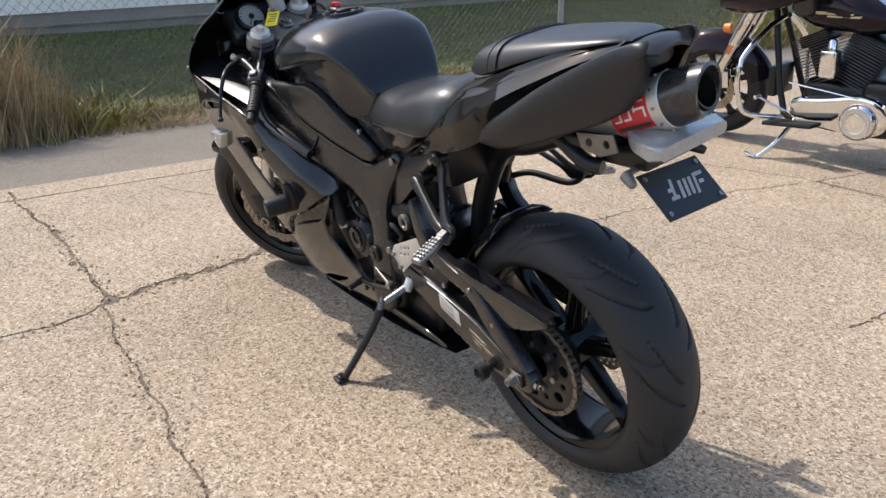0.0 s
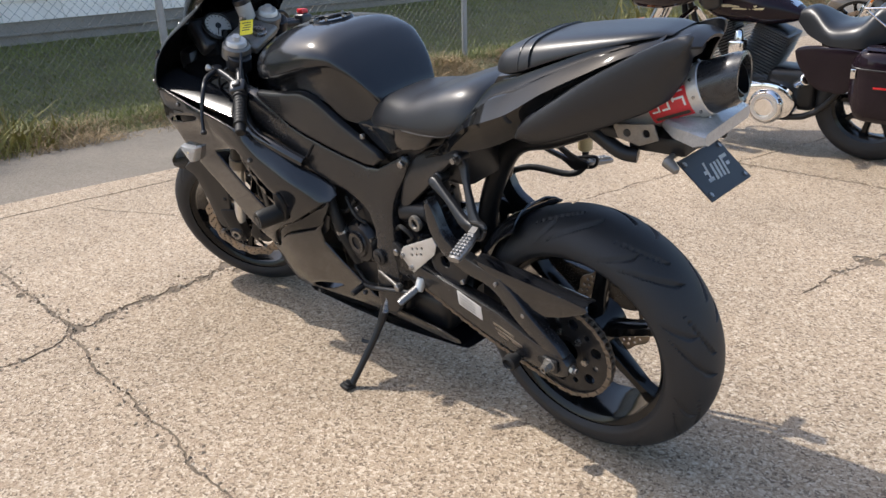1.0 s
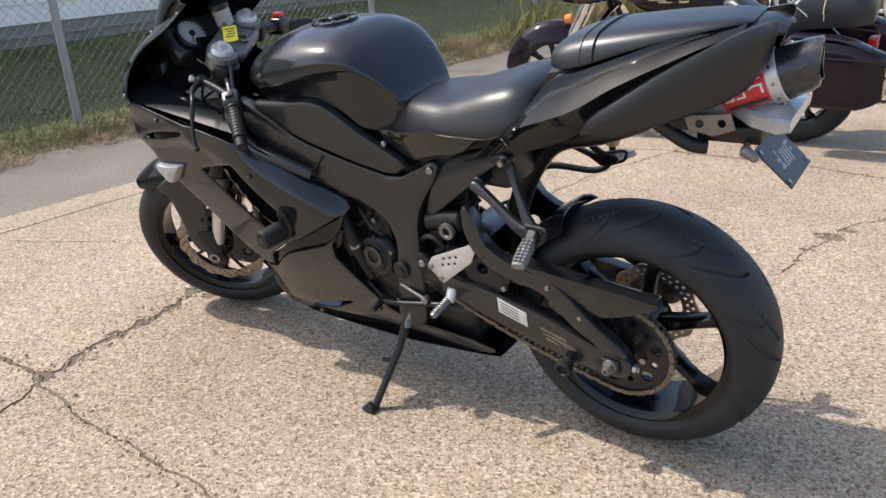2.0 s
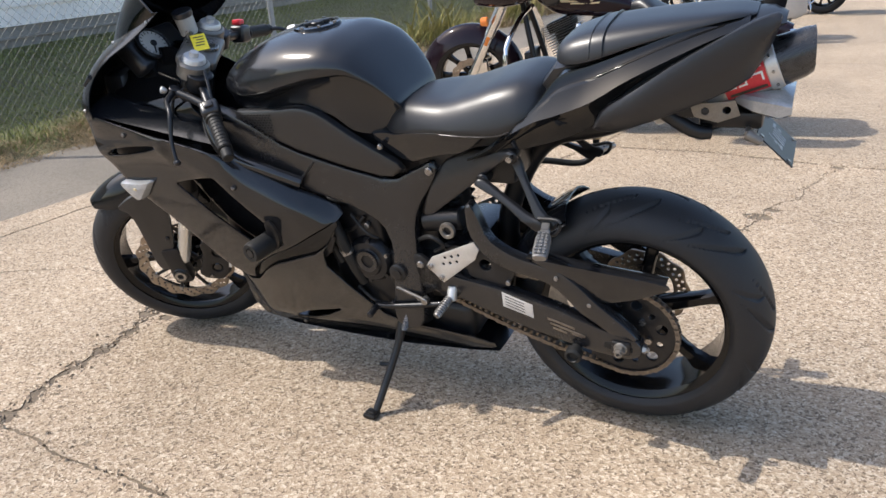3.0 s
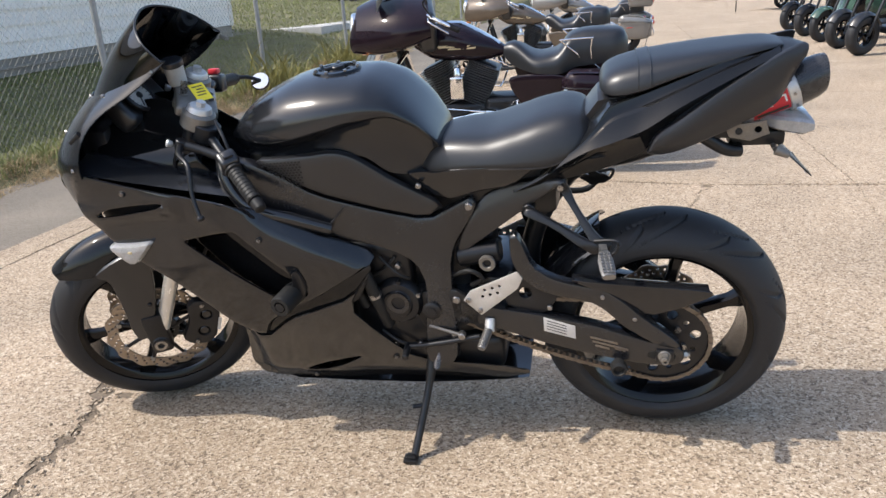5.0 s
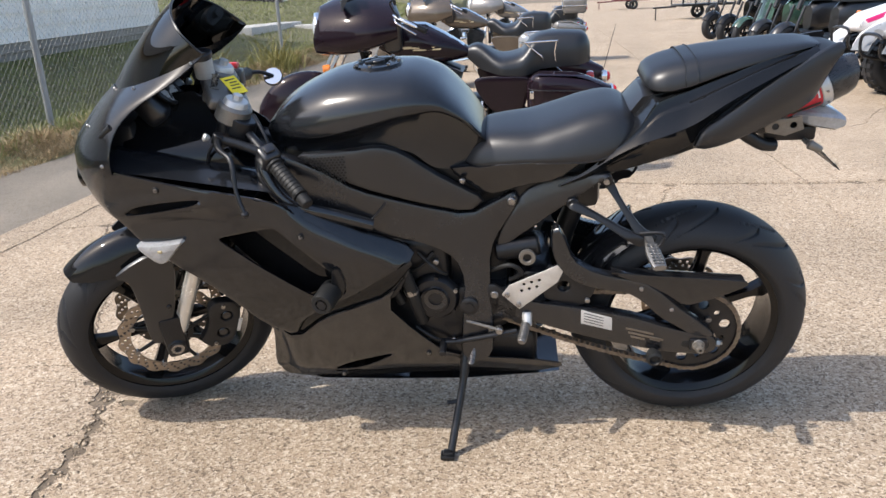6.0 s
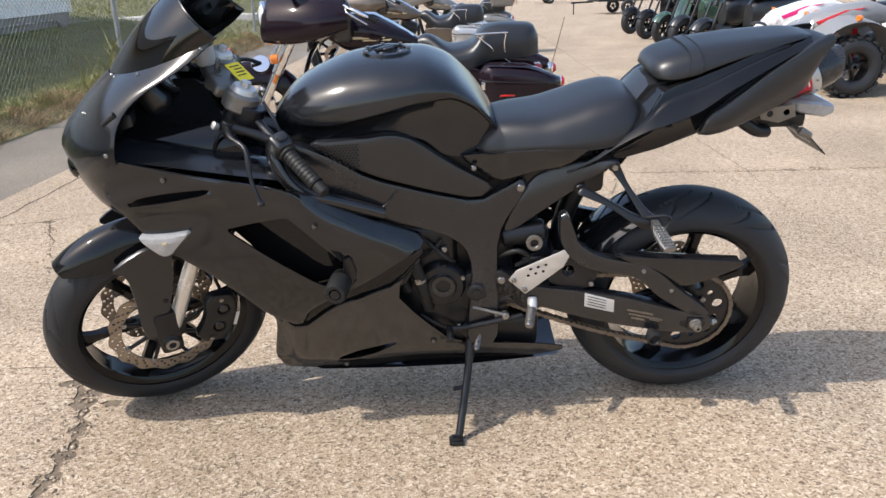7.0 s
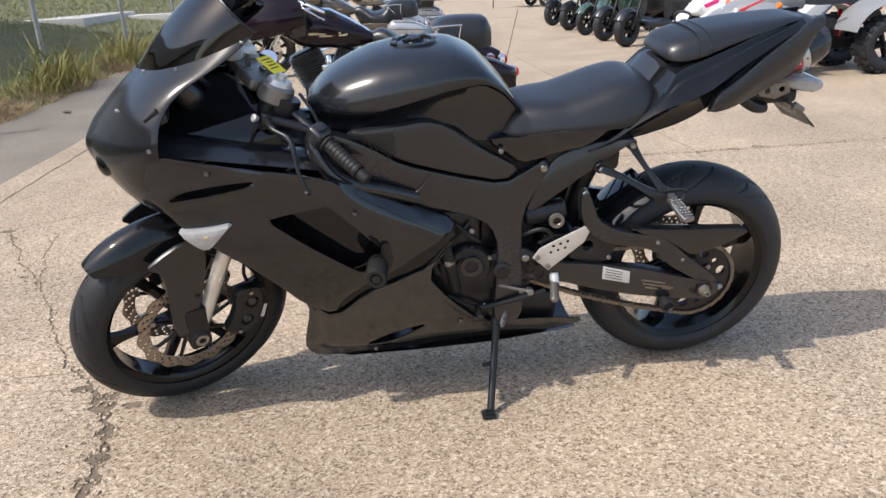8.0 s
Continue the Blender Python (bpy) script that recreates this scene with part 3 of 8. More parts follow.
# ---- fence ----
FX = -5.0
fence = thing("chain_link_fence", pose(FX, 0, 0), "galvanised chain-link fence on steel posts along the verge", "fence")
post_y = [-2.07 + 3.33 * k for k in range(8)]
for y in post_y:
    z = bank(FX, y)
    part("post", moved(join(rod((0, y, z - 0.1), (0, y, z + 1.26), 0.030, seg=16), rod((0, y, z + 1.26), (0, y, z + 1.31), 0.034, 0.012, 16, 0.004)), Matrix.Identity(4)), M_GALV, fence)
verts, faces = [], []
N, PITCH, HIGH = 0, 0.0735, 1.2
ys = np.arange(post_y[0] - HIGH, post_y[-1], PITCH)
for way in (0, 1):
    for y in ys:
        y0, y1 = (y, y + HIGH) if way == 0 else (y + HIGH, y)
        lo, hi = post_y[0], post_y[-1]
        if min(y0, y1) < lo or max(y0, y1) > hi:
            continue
        a, b = Vector((0.004 * (1 - 2 * way), y0, bank(FX, y0) + 0.02)), Vector((0.004 * (1 - 2 * way), y1, bank(FX, y1) + 0.02 + HIGH))
        d = (b - a).normalized()
        u = d.cross(Vector((1, 0, 0))).normalized() * 0.0015
        w = Vector((0.0013, 0, 0))
        k = len(verts)
        verts += [a + u, a - u * 0.5 + w, a - u * 0.5 - w, b + u, b - u * 0.5 + w, b - u * 0.5 - w]
        faces += [(k, k + 1, k + 4, k + 3), (k + 1, k + 2, k + 5, k + 4), (k + 2, k, k + 3, k + 5)]
me = bpy.data.meshes.new("wire_mesh")
me.from_pydata([tuple(v) for v in verts], [], faces)
me.materials.append(M_WIRE)
wire = tagged(new("wire_mesh", me), "woven diamond wire", kind="stuff")
wire.parent = fence

# ---- house ----
HX, HY1, HY0 = -8.05, 12.85, -7.0
house = thing("house", pose(HX, 0, 0, 1.15, 0, 0), "white shingle-sided house on a grey foundation", "house")
part("foundation", block(-7.0, 0.0, HY0, HY1 - 0.02, -0.3, 0.61, 0.01), M_FOUND, house, "grey plastered foundation wall")
part("ledge", block(-0.02, 0.035, HY0, HY1, 0.46, 0.485, 0.006), M_FOUND, house)
part("wall", block(-7.0, -0.01, HY0, HY1 - 0.03, 0.61, 3.2), M_SIDING, house)
part("roof", skin([[(0.45, y, 3.1), (-3.5, y, 5.2), (-7.45, y, 3.1)] for y in (HY0 - 0.4, HY1 + 0.4)]), M_ROOF, house)
shingle = {}
for row in range(13):
    z = 0.60 + 0.20 * row
    y = HY0 + (0.3 if row % 2 else 0.0)
    n = 0
    while y < HY1 - 0.05:
        w = min(0.61, HY1 - y)
        near = row < 8 and y > -1.5
        if near:
            if round(w, 2) not in shingle:
                b = bmesh.new()
                vv = [b.verts.new(c) for c in ((0.030, 0.0025, 0), (0.030, w - 0.0025, 0), (0.006, w - 0.0025, 0.212), (0.006, 0.0025, 0.212), (0.0, 0.0025, 0), (0.0, w - 0.0025, 0), (0.0, w - 0.0025, 0.212), (0.0, 0.0025, 0.212))]
                for f in ((0, 1, 2, 3), (4, 7, 6, 5), (0, 4, 5, 1), (1, 5, 6, 2), (2, 6, 7, 3), (3, 7, 4, 0)):
                    b.faces.new([vv[i] for i in f])
                ob = part("shingle", b, M_SIDING, house, smooth=False)
                shingle[round(w, 2)] = ob.data
            else:
                ob = new("shingle", shingle[round(w, 2)])
                ob.parent = house
            ob.location = (0, y, z)
        y += 0.61
part("siding_rest", join(*[moved(block(0.0, 0.028, HY0, -1.5 if row < 8 else HY1, 0.60 + 0.20 * row, 0.60 + 0.2 * row + 0.205), Matrix.Identity(4)) for row in range(13)]), M_SIDING, house)
part("corner_board", block(-0.02, 0.05, HY1 - 0.09, HY1 + 0.02, 0.58, 3.2, 0.006), M_SIDING, house)
part("downpipe_shoe", rod((0.06, HY1 - 0.6, 0.42), (0.28, HY1 - 0.8, 0.36), 0.05, seg=12, bevel=0.004), M_FOUND, house)

# ---- the black sport motorcycle ----
# Built upright, rear axle over x = 0, nose towards -x, its left side at -y; then leant onto the side stand.
bike = thing("motorcycle", pose(0, 0.055, 0, 9.2, 0, 2.6), "black sport motorcycle leaning on its side stand", "motorcycle")
RAX = Vector((-0.010, 0.0, 0.314))
XF, STEER, CASTER = -1.464, 28.0, 24.0
FAX = Vector((XF, 0.0, 0.300))
AXIS = Vector((math.sin(radians(CASTER)), 0, math.cos(radians(CASTER))))
HEAD = Vector((XF - 0.11, 0, 0))
TURNED = Matrix.Translation(HEAD) @ Matrix.Rotation(radians(STEER), 4, AXIS) @ Matrix.Translation(-HEAD)
UNTURNED = TURNED.inverted()


def turned(bm):
    return moved(bm, TURNED)


def ring_loop(cx, cz, r, n=20, a0=0.0):
    return [(cx + r * math.cos(a0 + 2 * math.pi * i / n), cz + r * math.sin(a0 + 2 * math.pi * i / n)) for i in range(n)]


def tyre_mesh(centre, big, wide, crown, bead, grooves, seg, sweep):
    """A tyre with a round crown, curved tread grooves and sidewalls down to the bead."""
    n = 60
    prof = []
    for k in range(n + 1):
        a = radians(-92 + 184 * k / n)
        prof.append((big - crown + crown * math.cos(a), wide / 2 * math.sin(a), math.degrees(a) / 90))
    wall = [(bead + (big - crown - bead) * q, wide * (0.44 + 0.06 * math.sin(q * 1.57)), None) for q in (0.0, 0.25, 0.5, 0.75)]
    side = [(r, -y, None) for r, y, _ in wall] + prof + [(r, y, None) for r, y, _ in reversed(wall)]
    rows = []
    for i in range(seg):
        th = 2 * math.pi * i / seg
        row = []
        for r, y, s in side:
            if s is not None and 0.05 < abs(s) < 0.86:
                for shift, lo, hi, bend, deep in ((0.0, 0.10, 0.80, sweep, 0.007), (0.5, 0.34, 0.86, sweep * 0.55, 0.006), (0.24, 0.08, 0.42, sweep * 0.9, 0.006)):
                    if lo < abs(s) < hi:
                        u = (abs(s) - lo) / (hi - lo)
                        line = shift + (0.5 if s > 0 else 0.0) + bend * (u ** 1.6) * grooves / 6.283
                        d = (th * grooves / 6.283 - line) % 1.0
                        d = min(d, 1 - d) * 6.283 / grooves * big * 0.62
                        w = 0.0064 * min(1.0, 4 * u, 4 * (1 - u))
                        if d < w:
                            r -= deep * (1 - (d / w) ** 2)
            row.append((centre[0] + r * math.cos(th), centre[1] + y, centre[2] + r * math.sin(th)))
        rows.append(row)
    return skin(rows, close_u=True)


def rim_mesh(c, outer, wide, inner):
    h = wide * 0.47
    # barrel seen from both faces, with rolled lips
    shell = [(outer + 0.005, -h), (outer - 0.004, -h + 0.004), (outer - 0.016, -h + 0.014), (inner + 0.012, -h * 0.45), (inner + 0.008, 0),
             (inner + 0.012, h * 0.45), (outer - 0.016, h - 0.014), (outer - 0.004, h - 0.004), (outer + 0.005, h),
             (outer + 0.001, h * 0.6), (outer - 0.002, 0), (outer + 0.001, -h * 0.6)]
    return lathe(shell, 96, c, closed=True)


def spoke(c, a, r0, r1, half0, half1, y0, y1, off):
    """One tapering wheel spoke, at the angle a."""
    rows = []
    for k in range(7):
        q = k / 6
        r = r0 + (r1 - r0) * q
        hw = half0 + (half1 - half0) * q + 0.012 * max(0.0, q - 0.8) * 5
        hy = y0 + (y1 - y0) * q
        ca, sa = math.cos(a), math.sin(a)
        row = []
        for u, v in ((-1, -0.6), (-0.6, -1), (0.6, -1), (1, -0.6), (1, 0.6), (0.6, 1), (-0.6, 1), (-1, 0.6)):
            t = u * hw
            row.append((c[0] + r * ca - t * sa, c[1] + off + v * hy, c[2] + r * sa + t * ca))
        rows.append(row)
    return skin(rows, close_v=True, caps=True)


def drilled_disc(cx, cz, y, r_out, r_in, petals, holes, t=0.005):
    """A petal-edged brake disc with rows of drilled holes."""
    n = petals * 12
    outline = [(cx + (r_out + 0.004 * math.cos(petals * 2 * math.pi * i / n)) * math.cos(2 * math.pi * i / n),
                cz + (r_out + 0.004 * math.cos(petals * 2 * math.pi * i / n)) * math.sin(2 * math.pi * i / n)) for i in range(n)]
    cut = [ring_loop(cx, cz, r_in, 60)]
    for row, (rr, off) in enumerate(holes):
        for i in range(30):
            a = 2 * math.pi * (i + off) / 30
            cut.append(ring_loop(cx + rr * math.cos(a), cz + rr * math.sin(a), 0.0042, 6))
    return panel(outline, flat(-y), t, 0.0012, cut, 0.02, rounding=0)


# rear wheel
rear = part("rear_wheel", lathe([(0.052, -0.055), (0.06, -0.05), (0.055, 0.0), (0.06, 0.05), (0.052, 0.055), (0.016, 0.06), (0.016, -0.06)], 32, RAX, True), M_RIM, bike, "gloss black cast rear wheel")
part("tyre", tyre_mesh(RAX, 0.3125, 0.184, 0.072, 0.224, 9, 840, 0.42), M_RUBBER, rear, "wide black rear tyre with curved grooves")
part("rim", rim_mesh(RAX, 0.226, 0.166, 0.196), M_RIM, rear)
for i in range(6):
    part("spoke", spoke(RAX, radians(18 + 60 * i), 0.045, 0.206, 0.019, 0.012, 0.026, 0.016, 0.0), M_RIM, rear)
sprocket_holes = [ring_loop(RAX.x + r * math.cos(radians(a + 60 * k)), RAX.z + r * math.sin(radians(a + 60 * k)), hole, 14) for a, r, hole in ((15, 0.082, 0.0135), (-16, 0.078, 0.0075)) for k in range(6)]
teeth = [(RAX.x + (0.119 if (i // 2) % 2 else 0.112) * math.cos(2 * math.pi * i / 172), RAX.z + (0.119 if (i // 2) % 2 else 0.112) * math.sin(2 * math.pi * i / 172)) for i in range(172)]
part("sprocket", panel(teeth, flat(0.114), 0.006, 0.001, [*sprocket_holes, ring_loop(RAX.x, RAX.z, 0.03, 24)], 0.03, rounding=0), M_DARK, rear, "black rear sprocket with round holes")
for k in range(6):
    a = 2 * math.pi * k / 6 + 0.82
    part("bolt", rod((RAX.x + 0.052 * math.cos(a), -0.108, RAX.z + 0.052 * math.sin(a)), (RAX.x + 0.052 * math.cos(a), -0.122, RAX.z + 0.052 * math.sin(a)), 0.0085, seg=6), M_BOLT, rear)
part("cush_carrier", lathe([(0.03, -0.115), (0.062, -0.112), (0.066, -0.085), (0.07, -0.05), (0.03, -0.05)], 32, RAX, True), M_DARK, rear)
part("brake_disc", drilled_disc(RAX.x, RAX.z, 0.085, 0.108, 0.07, 10, ((0.084, 0.0), (0.096, 0.5))), M_DISC, rear, "drilled steel rear brake disc")

# front wheel, turned with the fork
front = part("front_wheel", turned(lathe([(0.03, -0.06), (0.036, -0.055), (0.03, 0.0), (0.036, 0.055), (0.03, 0.06), (0.013, 0.062), (0.013, -0.062)], 32, FAX, True)), M_RIM, bike, "gloss black cast front wheel turned with the fork")
part("tyre", turned(tyre_mesh(FAX, 0.300, 0.122, 0.056, 0.224, 10, 520, 0.34)), M_RUBBER, front, "black front tyre with curved grooves")
part("rim", turned(rim_mesh(FAX, 0.226, 0.104, 0.200)), M_RIM, front)
for i in range(6):
    part("spoke", turned(spoke(FAX, radians(3 + 60 * i), 0.025, 0.21, 0.017, 0.011, 0.018, 0.012, 0.0)), M_RIM, front)
for y in (-0.066, 0.071):
    d = part("brake_disc", turned(drilled_disc(FAX.x, FAX.z, y, 0.150, 0.117, 14, ((0.124, 0.0), (0.133, 0.33), (0.142, 0.66)))), M_DISC, front, "bronze-toned petal brake disc with drilled holes")
    part("carrier", turned(lathe([(0.036, y - 0.004), (0.05, y - 0.003), (0.05, y + 0.005), (0.036, y + 0.005)], 30, FAX, True)), M_DARK, d)
    for a in (2 * math.pi * k / 8 for k in range(8)):
        part("carrier_arm", turned(rod((FAX.x + 0.03 * math.cos(a), y + 0.001, FAX.z + 0.03 * math.sin(a)), (FAX.x + 0.116 * math.cos(a + 0.3), y + 0.001, FAX.z + 0.116 * math.sin(a + 0.3)), 0.007, 0.005, 8)), M_DARK, d)
    for k in range(8):
        a = 2 * math.pi * k / 8 + 0.3
        part("button", turned(rod((FAX.x + 0.117 * math.cos(a), y - 0.006, FAX.z + 0.117 * math.sin(a)), (FAX.x + 0.117 * math.cos(a), y + 0.008, FAX.z + 0.117 * math.sin(a)), 0.0075, seg=10)), M_BOLT, d)

# fork, fender, calipers
for sy, nm in ((-1, "left"), (1, "right")):
    y = sy * 0.105
    foot = FAX + Vector((0.0, y, 0))
    top = foot + AXIS * 0.735 + Vector((-0.004, 0, 0))
    mid = foot + AXIS * 0.30
    leg = part("fork_leg", turned(rod(mid, top, 0.0265, 0.0275, 22, 0.003)), M_DARK, bike, "black upside-down fork leg")
    part("slider_tube", turned(rod(foot + AXIS * 0.05, mid, 0.0205, seg=20)), M_FORK, leg, "bright steel fork slider")
    part("seal_ring", turned(rod(mid - AXIS * 0.012, mid + AXIS * 0.03, 0.031, seg=22, bevel=0.003)), M_CLAMP, leg)
    shoe = join(moved(block(-0.030, 0.030, y - 0.024, y + 0.022, 0.262, 0.405, 0.012), Matrix.Translation((XF, 0, 0))),
                rod(FAX + Vector((0, y - sy * 0.02, 0)), FAX + Vector((0, y + sy * 0.027, 0)), 0.027, seg=24, bevel=0.004))
    part("axle_clamp", turned(shoe), M_DARK, leg)
    part("axle_nut", turned(lathe([(0.010, 0.0), (0.018, 0.0), (0.019, 0.006), (0.018, 0.012), (0.011, 0.012), (0.010, 0.004)], 12, FAX + Vector((0, y + sy * 0.027 - (0.006 if sy > 0 else 0.006), 0)), True)), M_BOLT, leg, "bare steel axle nut")
    cm_ = Matrix.Translation((XF + 0.128, 0, 0.352)) @ pose(0, 0, 0, 0, 20, 0)
    shell = [(-0.046, -0.062), (-0.020, -0.082), (0.030, -0.078), (0.048, -0.050), (0.052, 0.010), (0.046, 0.058), (0.022, 0.082), (-0.026, 0.078), (-0.044, 0.052), (-0.034, 0.020), (-0.034, -0.020)]
    bays = [ring_loop(0.012, 0.030, 0.016, 10), ring_loop(0.012, -0.030, 0.016, 10)]
    cal = part("brake_caliper", turned(moved(panel(shell, flat(abs(y) + 0.040), 0.026, 0.008, bays, 0.012, sy), cm_)), M_DARK, bike, "black four-piston front brake caliper")
    for v in (-0.030, 0.030):
        part("piston_cap", turned(moved(rod((0.012, sy * (abs(y) + 0.012), v), (0.012, sy * (abs(y) + 0.036), v), 0.0145, seg=18, bevel=0.003), cm_)), M_SATIN, cal)
    part("bridge", turned(moved(join(block(0.030, 0.050, y - 0.030, y + 0.030, -0.060, -0.030, 0.006), block(0.030, 0.050, y - 0.030, y + 0.030, 0.030, 0.060, 0.006)), cm_)), M_DARK, cal)
    for v in (-0.066, 0.066):
        part("bolt", turned(moved(rod((-0.004, sy * (abs(y) + 0.030), v), (-0.004, sy * (abs(y) + 0.045), v), 0.006, seg=8), cm_)), M_BOLT, cal)
    part("brake_pipe", turned(moved(pipe([(0.0, y, 0.075), (-0.02, y, 0.12), (-0.01, y * 0.9, 0.20), (0.03, y * 0.8, 0.30)], 0.005, 8), cm_)), M_GRIP, cal)
    if sy < 0:
        part("lettering_bar", turned(moved(block(0.032, 0.041, y - 0.0415, y - 0.040, -0.022, 0.022), Matrix.Translation((XF + 0.142, 0, 0.348)) @ pose(0, 0, 0, 0, 20, 0))), M_STICKER, cal)
    guard = [(XF - 0.090, 0.575), (XF - 0.055, 0.600), (XF + 0.0, 0.622), (XF + 0.062, 0.615), (XF + 0.050, 0.52), (XF + 0.026, 0.43), (XF - 0.004, 0.355), (XF - 0.030, 0.325), (XF - 0.052, 0.325), (XF - 0.060, 0.36), (XF - 0.056, 0.46), (XF - 0.058, 0.552)]
    gd = part("fork_guard", turned(panel(guard, lambda x, z: 0.122, 0.012, 0.005, side=sy)), M_COVER, bike, "flat black plastic fork guard")
    for bx, bz in ((XF + 0.014, 0.445), (XF - 0.018, 0.36)):
        part("bolt", turned(rod((bx, sy * 0.121, bz), (bx, sy * 0.127, bz), 0.007, seg=12, bevel=0.002)), M_DARK, gd)
rows = []
for i in range(25):
    a = radians(46 + 84 * i / 24)          # from the rear edge forward
    wide = ease(i, [0, 4, 18, 22, 24], [0.064, 0.072, 0.072, 0.060, 0.040])
    row = []
    for j in range(17):
        b = -1 + 2 * j / 16
        r = 0.336 - ease(i, [0, 6, 15, 21, 24], [0.06, 0.085, 0.085, 0.060, 0.025]) * abs(b) ** 2.6
        row.append((FAX.x + r * math.cos(a), wide * b, FAX.z + r * math.sin(a)))
    rows.append(row)
part("front_fender", turned(thick(skin(rows), 0.004)), M_GLOSS, bike, "glossy black front fender hugging the tyre")

# yokes, bars, levers
def ut(p):
    return UNTURNED @ Vector(p)


FORK_TOP = {sy: TURNED @ (FAX + Vector((0, sy * 0.105, 0)) + AXIS * 0.735) for sy in (-1, 1)}
yoke_c = HEAD + AXIS * ((FAX + AXIS * 0.715) - HEAD).dot(AXIS)
yaxis = Matrix.Translation(yoke_c) @ pose(0, 0, 0, 0, CASTER, 0)
yoke = moved(block(-0.075, 0.028, -0.075, 0.075, -0.016, 0.014, 0.010, 3), yaxis)
for sy in (-1, 1):
    p = FAX + Vector((0, sy * 0.105, 0)) + AXIS * 0.695
    yoke = join(yoke, rod(p, p + AXIS * 0.045, 0.042, 0.040, 28, 0.006))
triple = part("triple_clamp", turned(yoke), M_CLAMP, bike, "grey cast aluminium top triple clamp")
for sy in (-1, 1):
    p = FAX + Vector((0, sy * 0.105, 0)) + AXIS * 0.735
    part("fork_cap", turned(join(rod(p, p + AXIS * 0.018, 0.031, 0.028, 26, 0.003), rod(p + AXIS * 0.018, p + AXIS * 0.030, 0.012, seg=6))), M_ALU, triple, "silver fork cap")
p = yoke_c + AXIS * 0.012
part("stem_nut", turned(join(rod(p, p + AXIS * 0.012, 0.022, seg=24, bevel=0.002), rod(p + AXIS * 0.012, p + AXIS * 0.022, 0.016, seg=6))), M_BOLT, triple)
p = yoke_c + Vector((-0.060, 0, 0.0))
part("ignition_lock", turned(join(rod(p, p + AXIS * 0.034, 0.024, 0.021, 24, 0.003), rod(p + AXIS * 0.034, p + AXIS * 0.040, 0.013, seg=16))), M_CLAMP, triple)
part("key", turned(moved(block(-0.010, 0.010, -0.0015, 0.0015, 0.0, 0.034, 0.001), Matrix.Translation(p + AXIS * 0.038) @ pose(0, 0, 0, 0, 24, 30))), M_BOLT, triple)
tl_, tw_ = Vector((0.049, -0.045, -0.034)).normalized(), Vector((-0.027, -0.028, 0.0)).normalized()
tag_m = Matrix((tw_, tl_, tw_.cross(tl_))).transposed().to_4x4()
tag_m.translation = (-1.133, -0.047, 0.986)
tag = part("price_tag", moved(block(-0.019, 0.019, -0.033, 0.033, -0.001, 0.001, 0.0008, 1), tag_m), M_YELLOW, bike, "bright yellow paper key tag")
for k, (a, b) in enumerate(((-0.013, 0.013), (-0.013, 0.006), (-0.013, 0.010), (-0.010, 0.012))):
    part("lettering_bar", moved(block(a, b, -0.022 + 0.011 * k, -0.0185 + 0.011 * k, 0.001, 0.0017), tag_m), M_INK, tag)

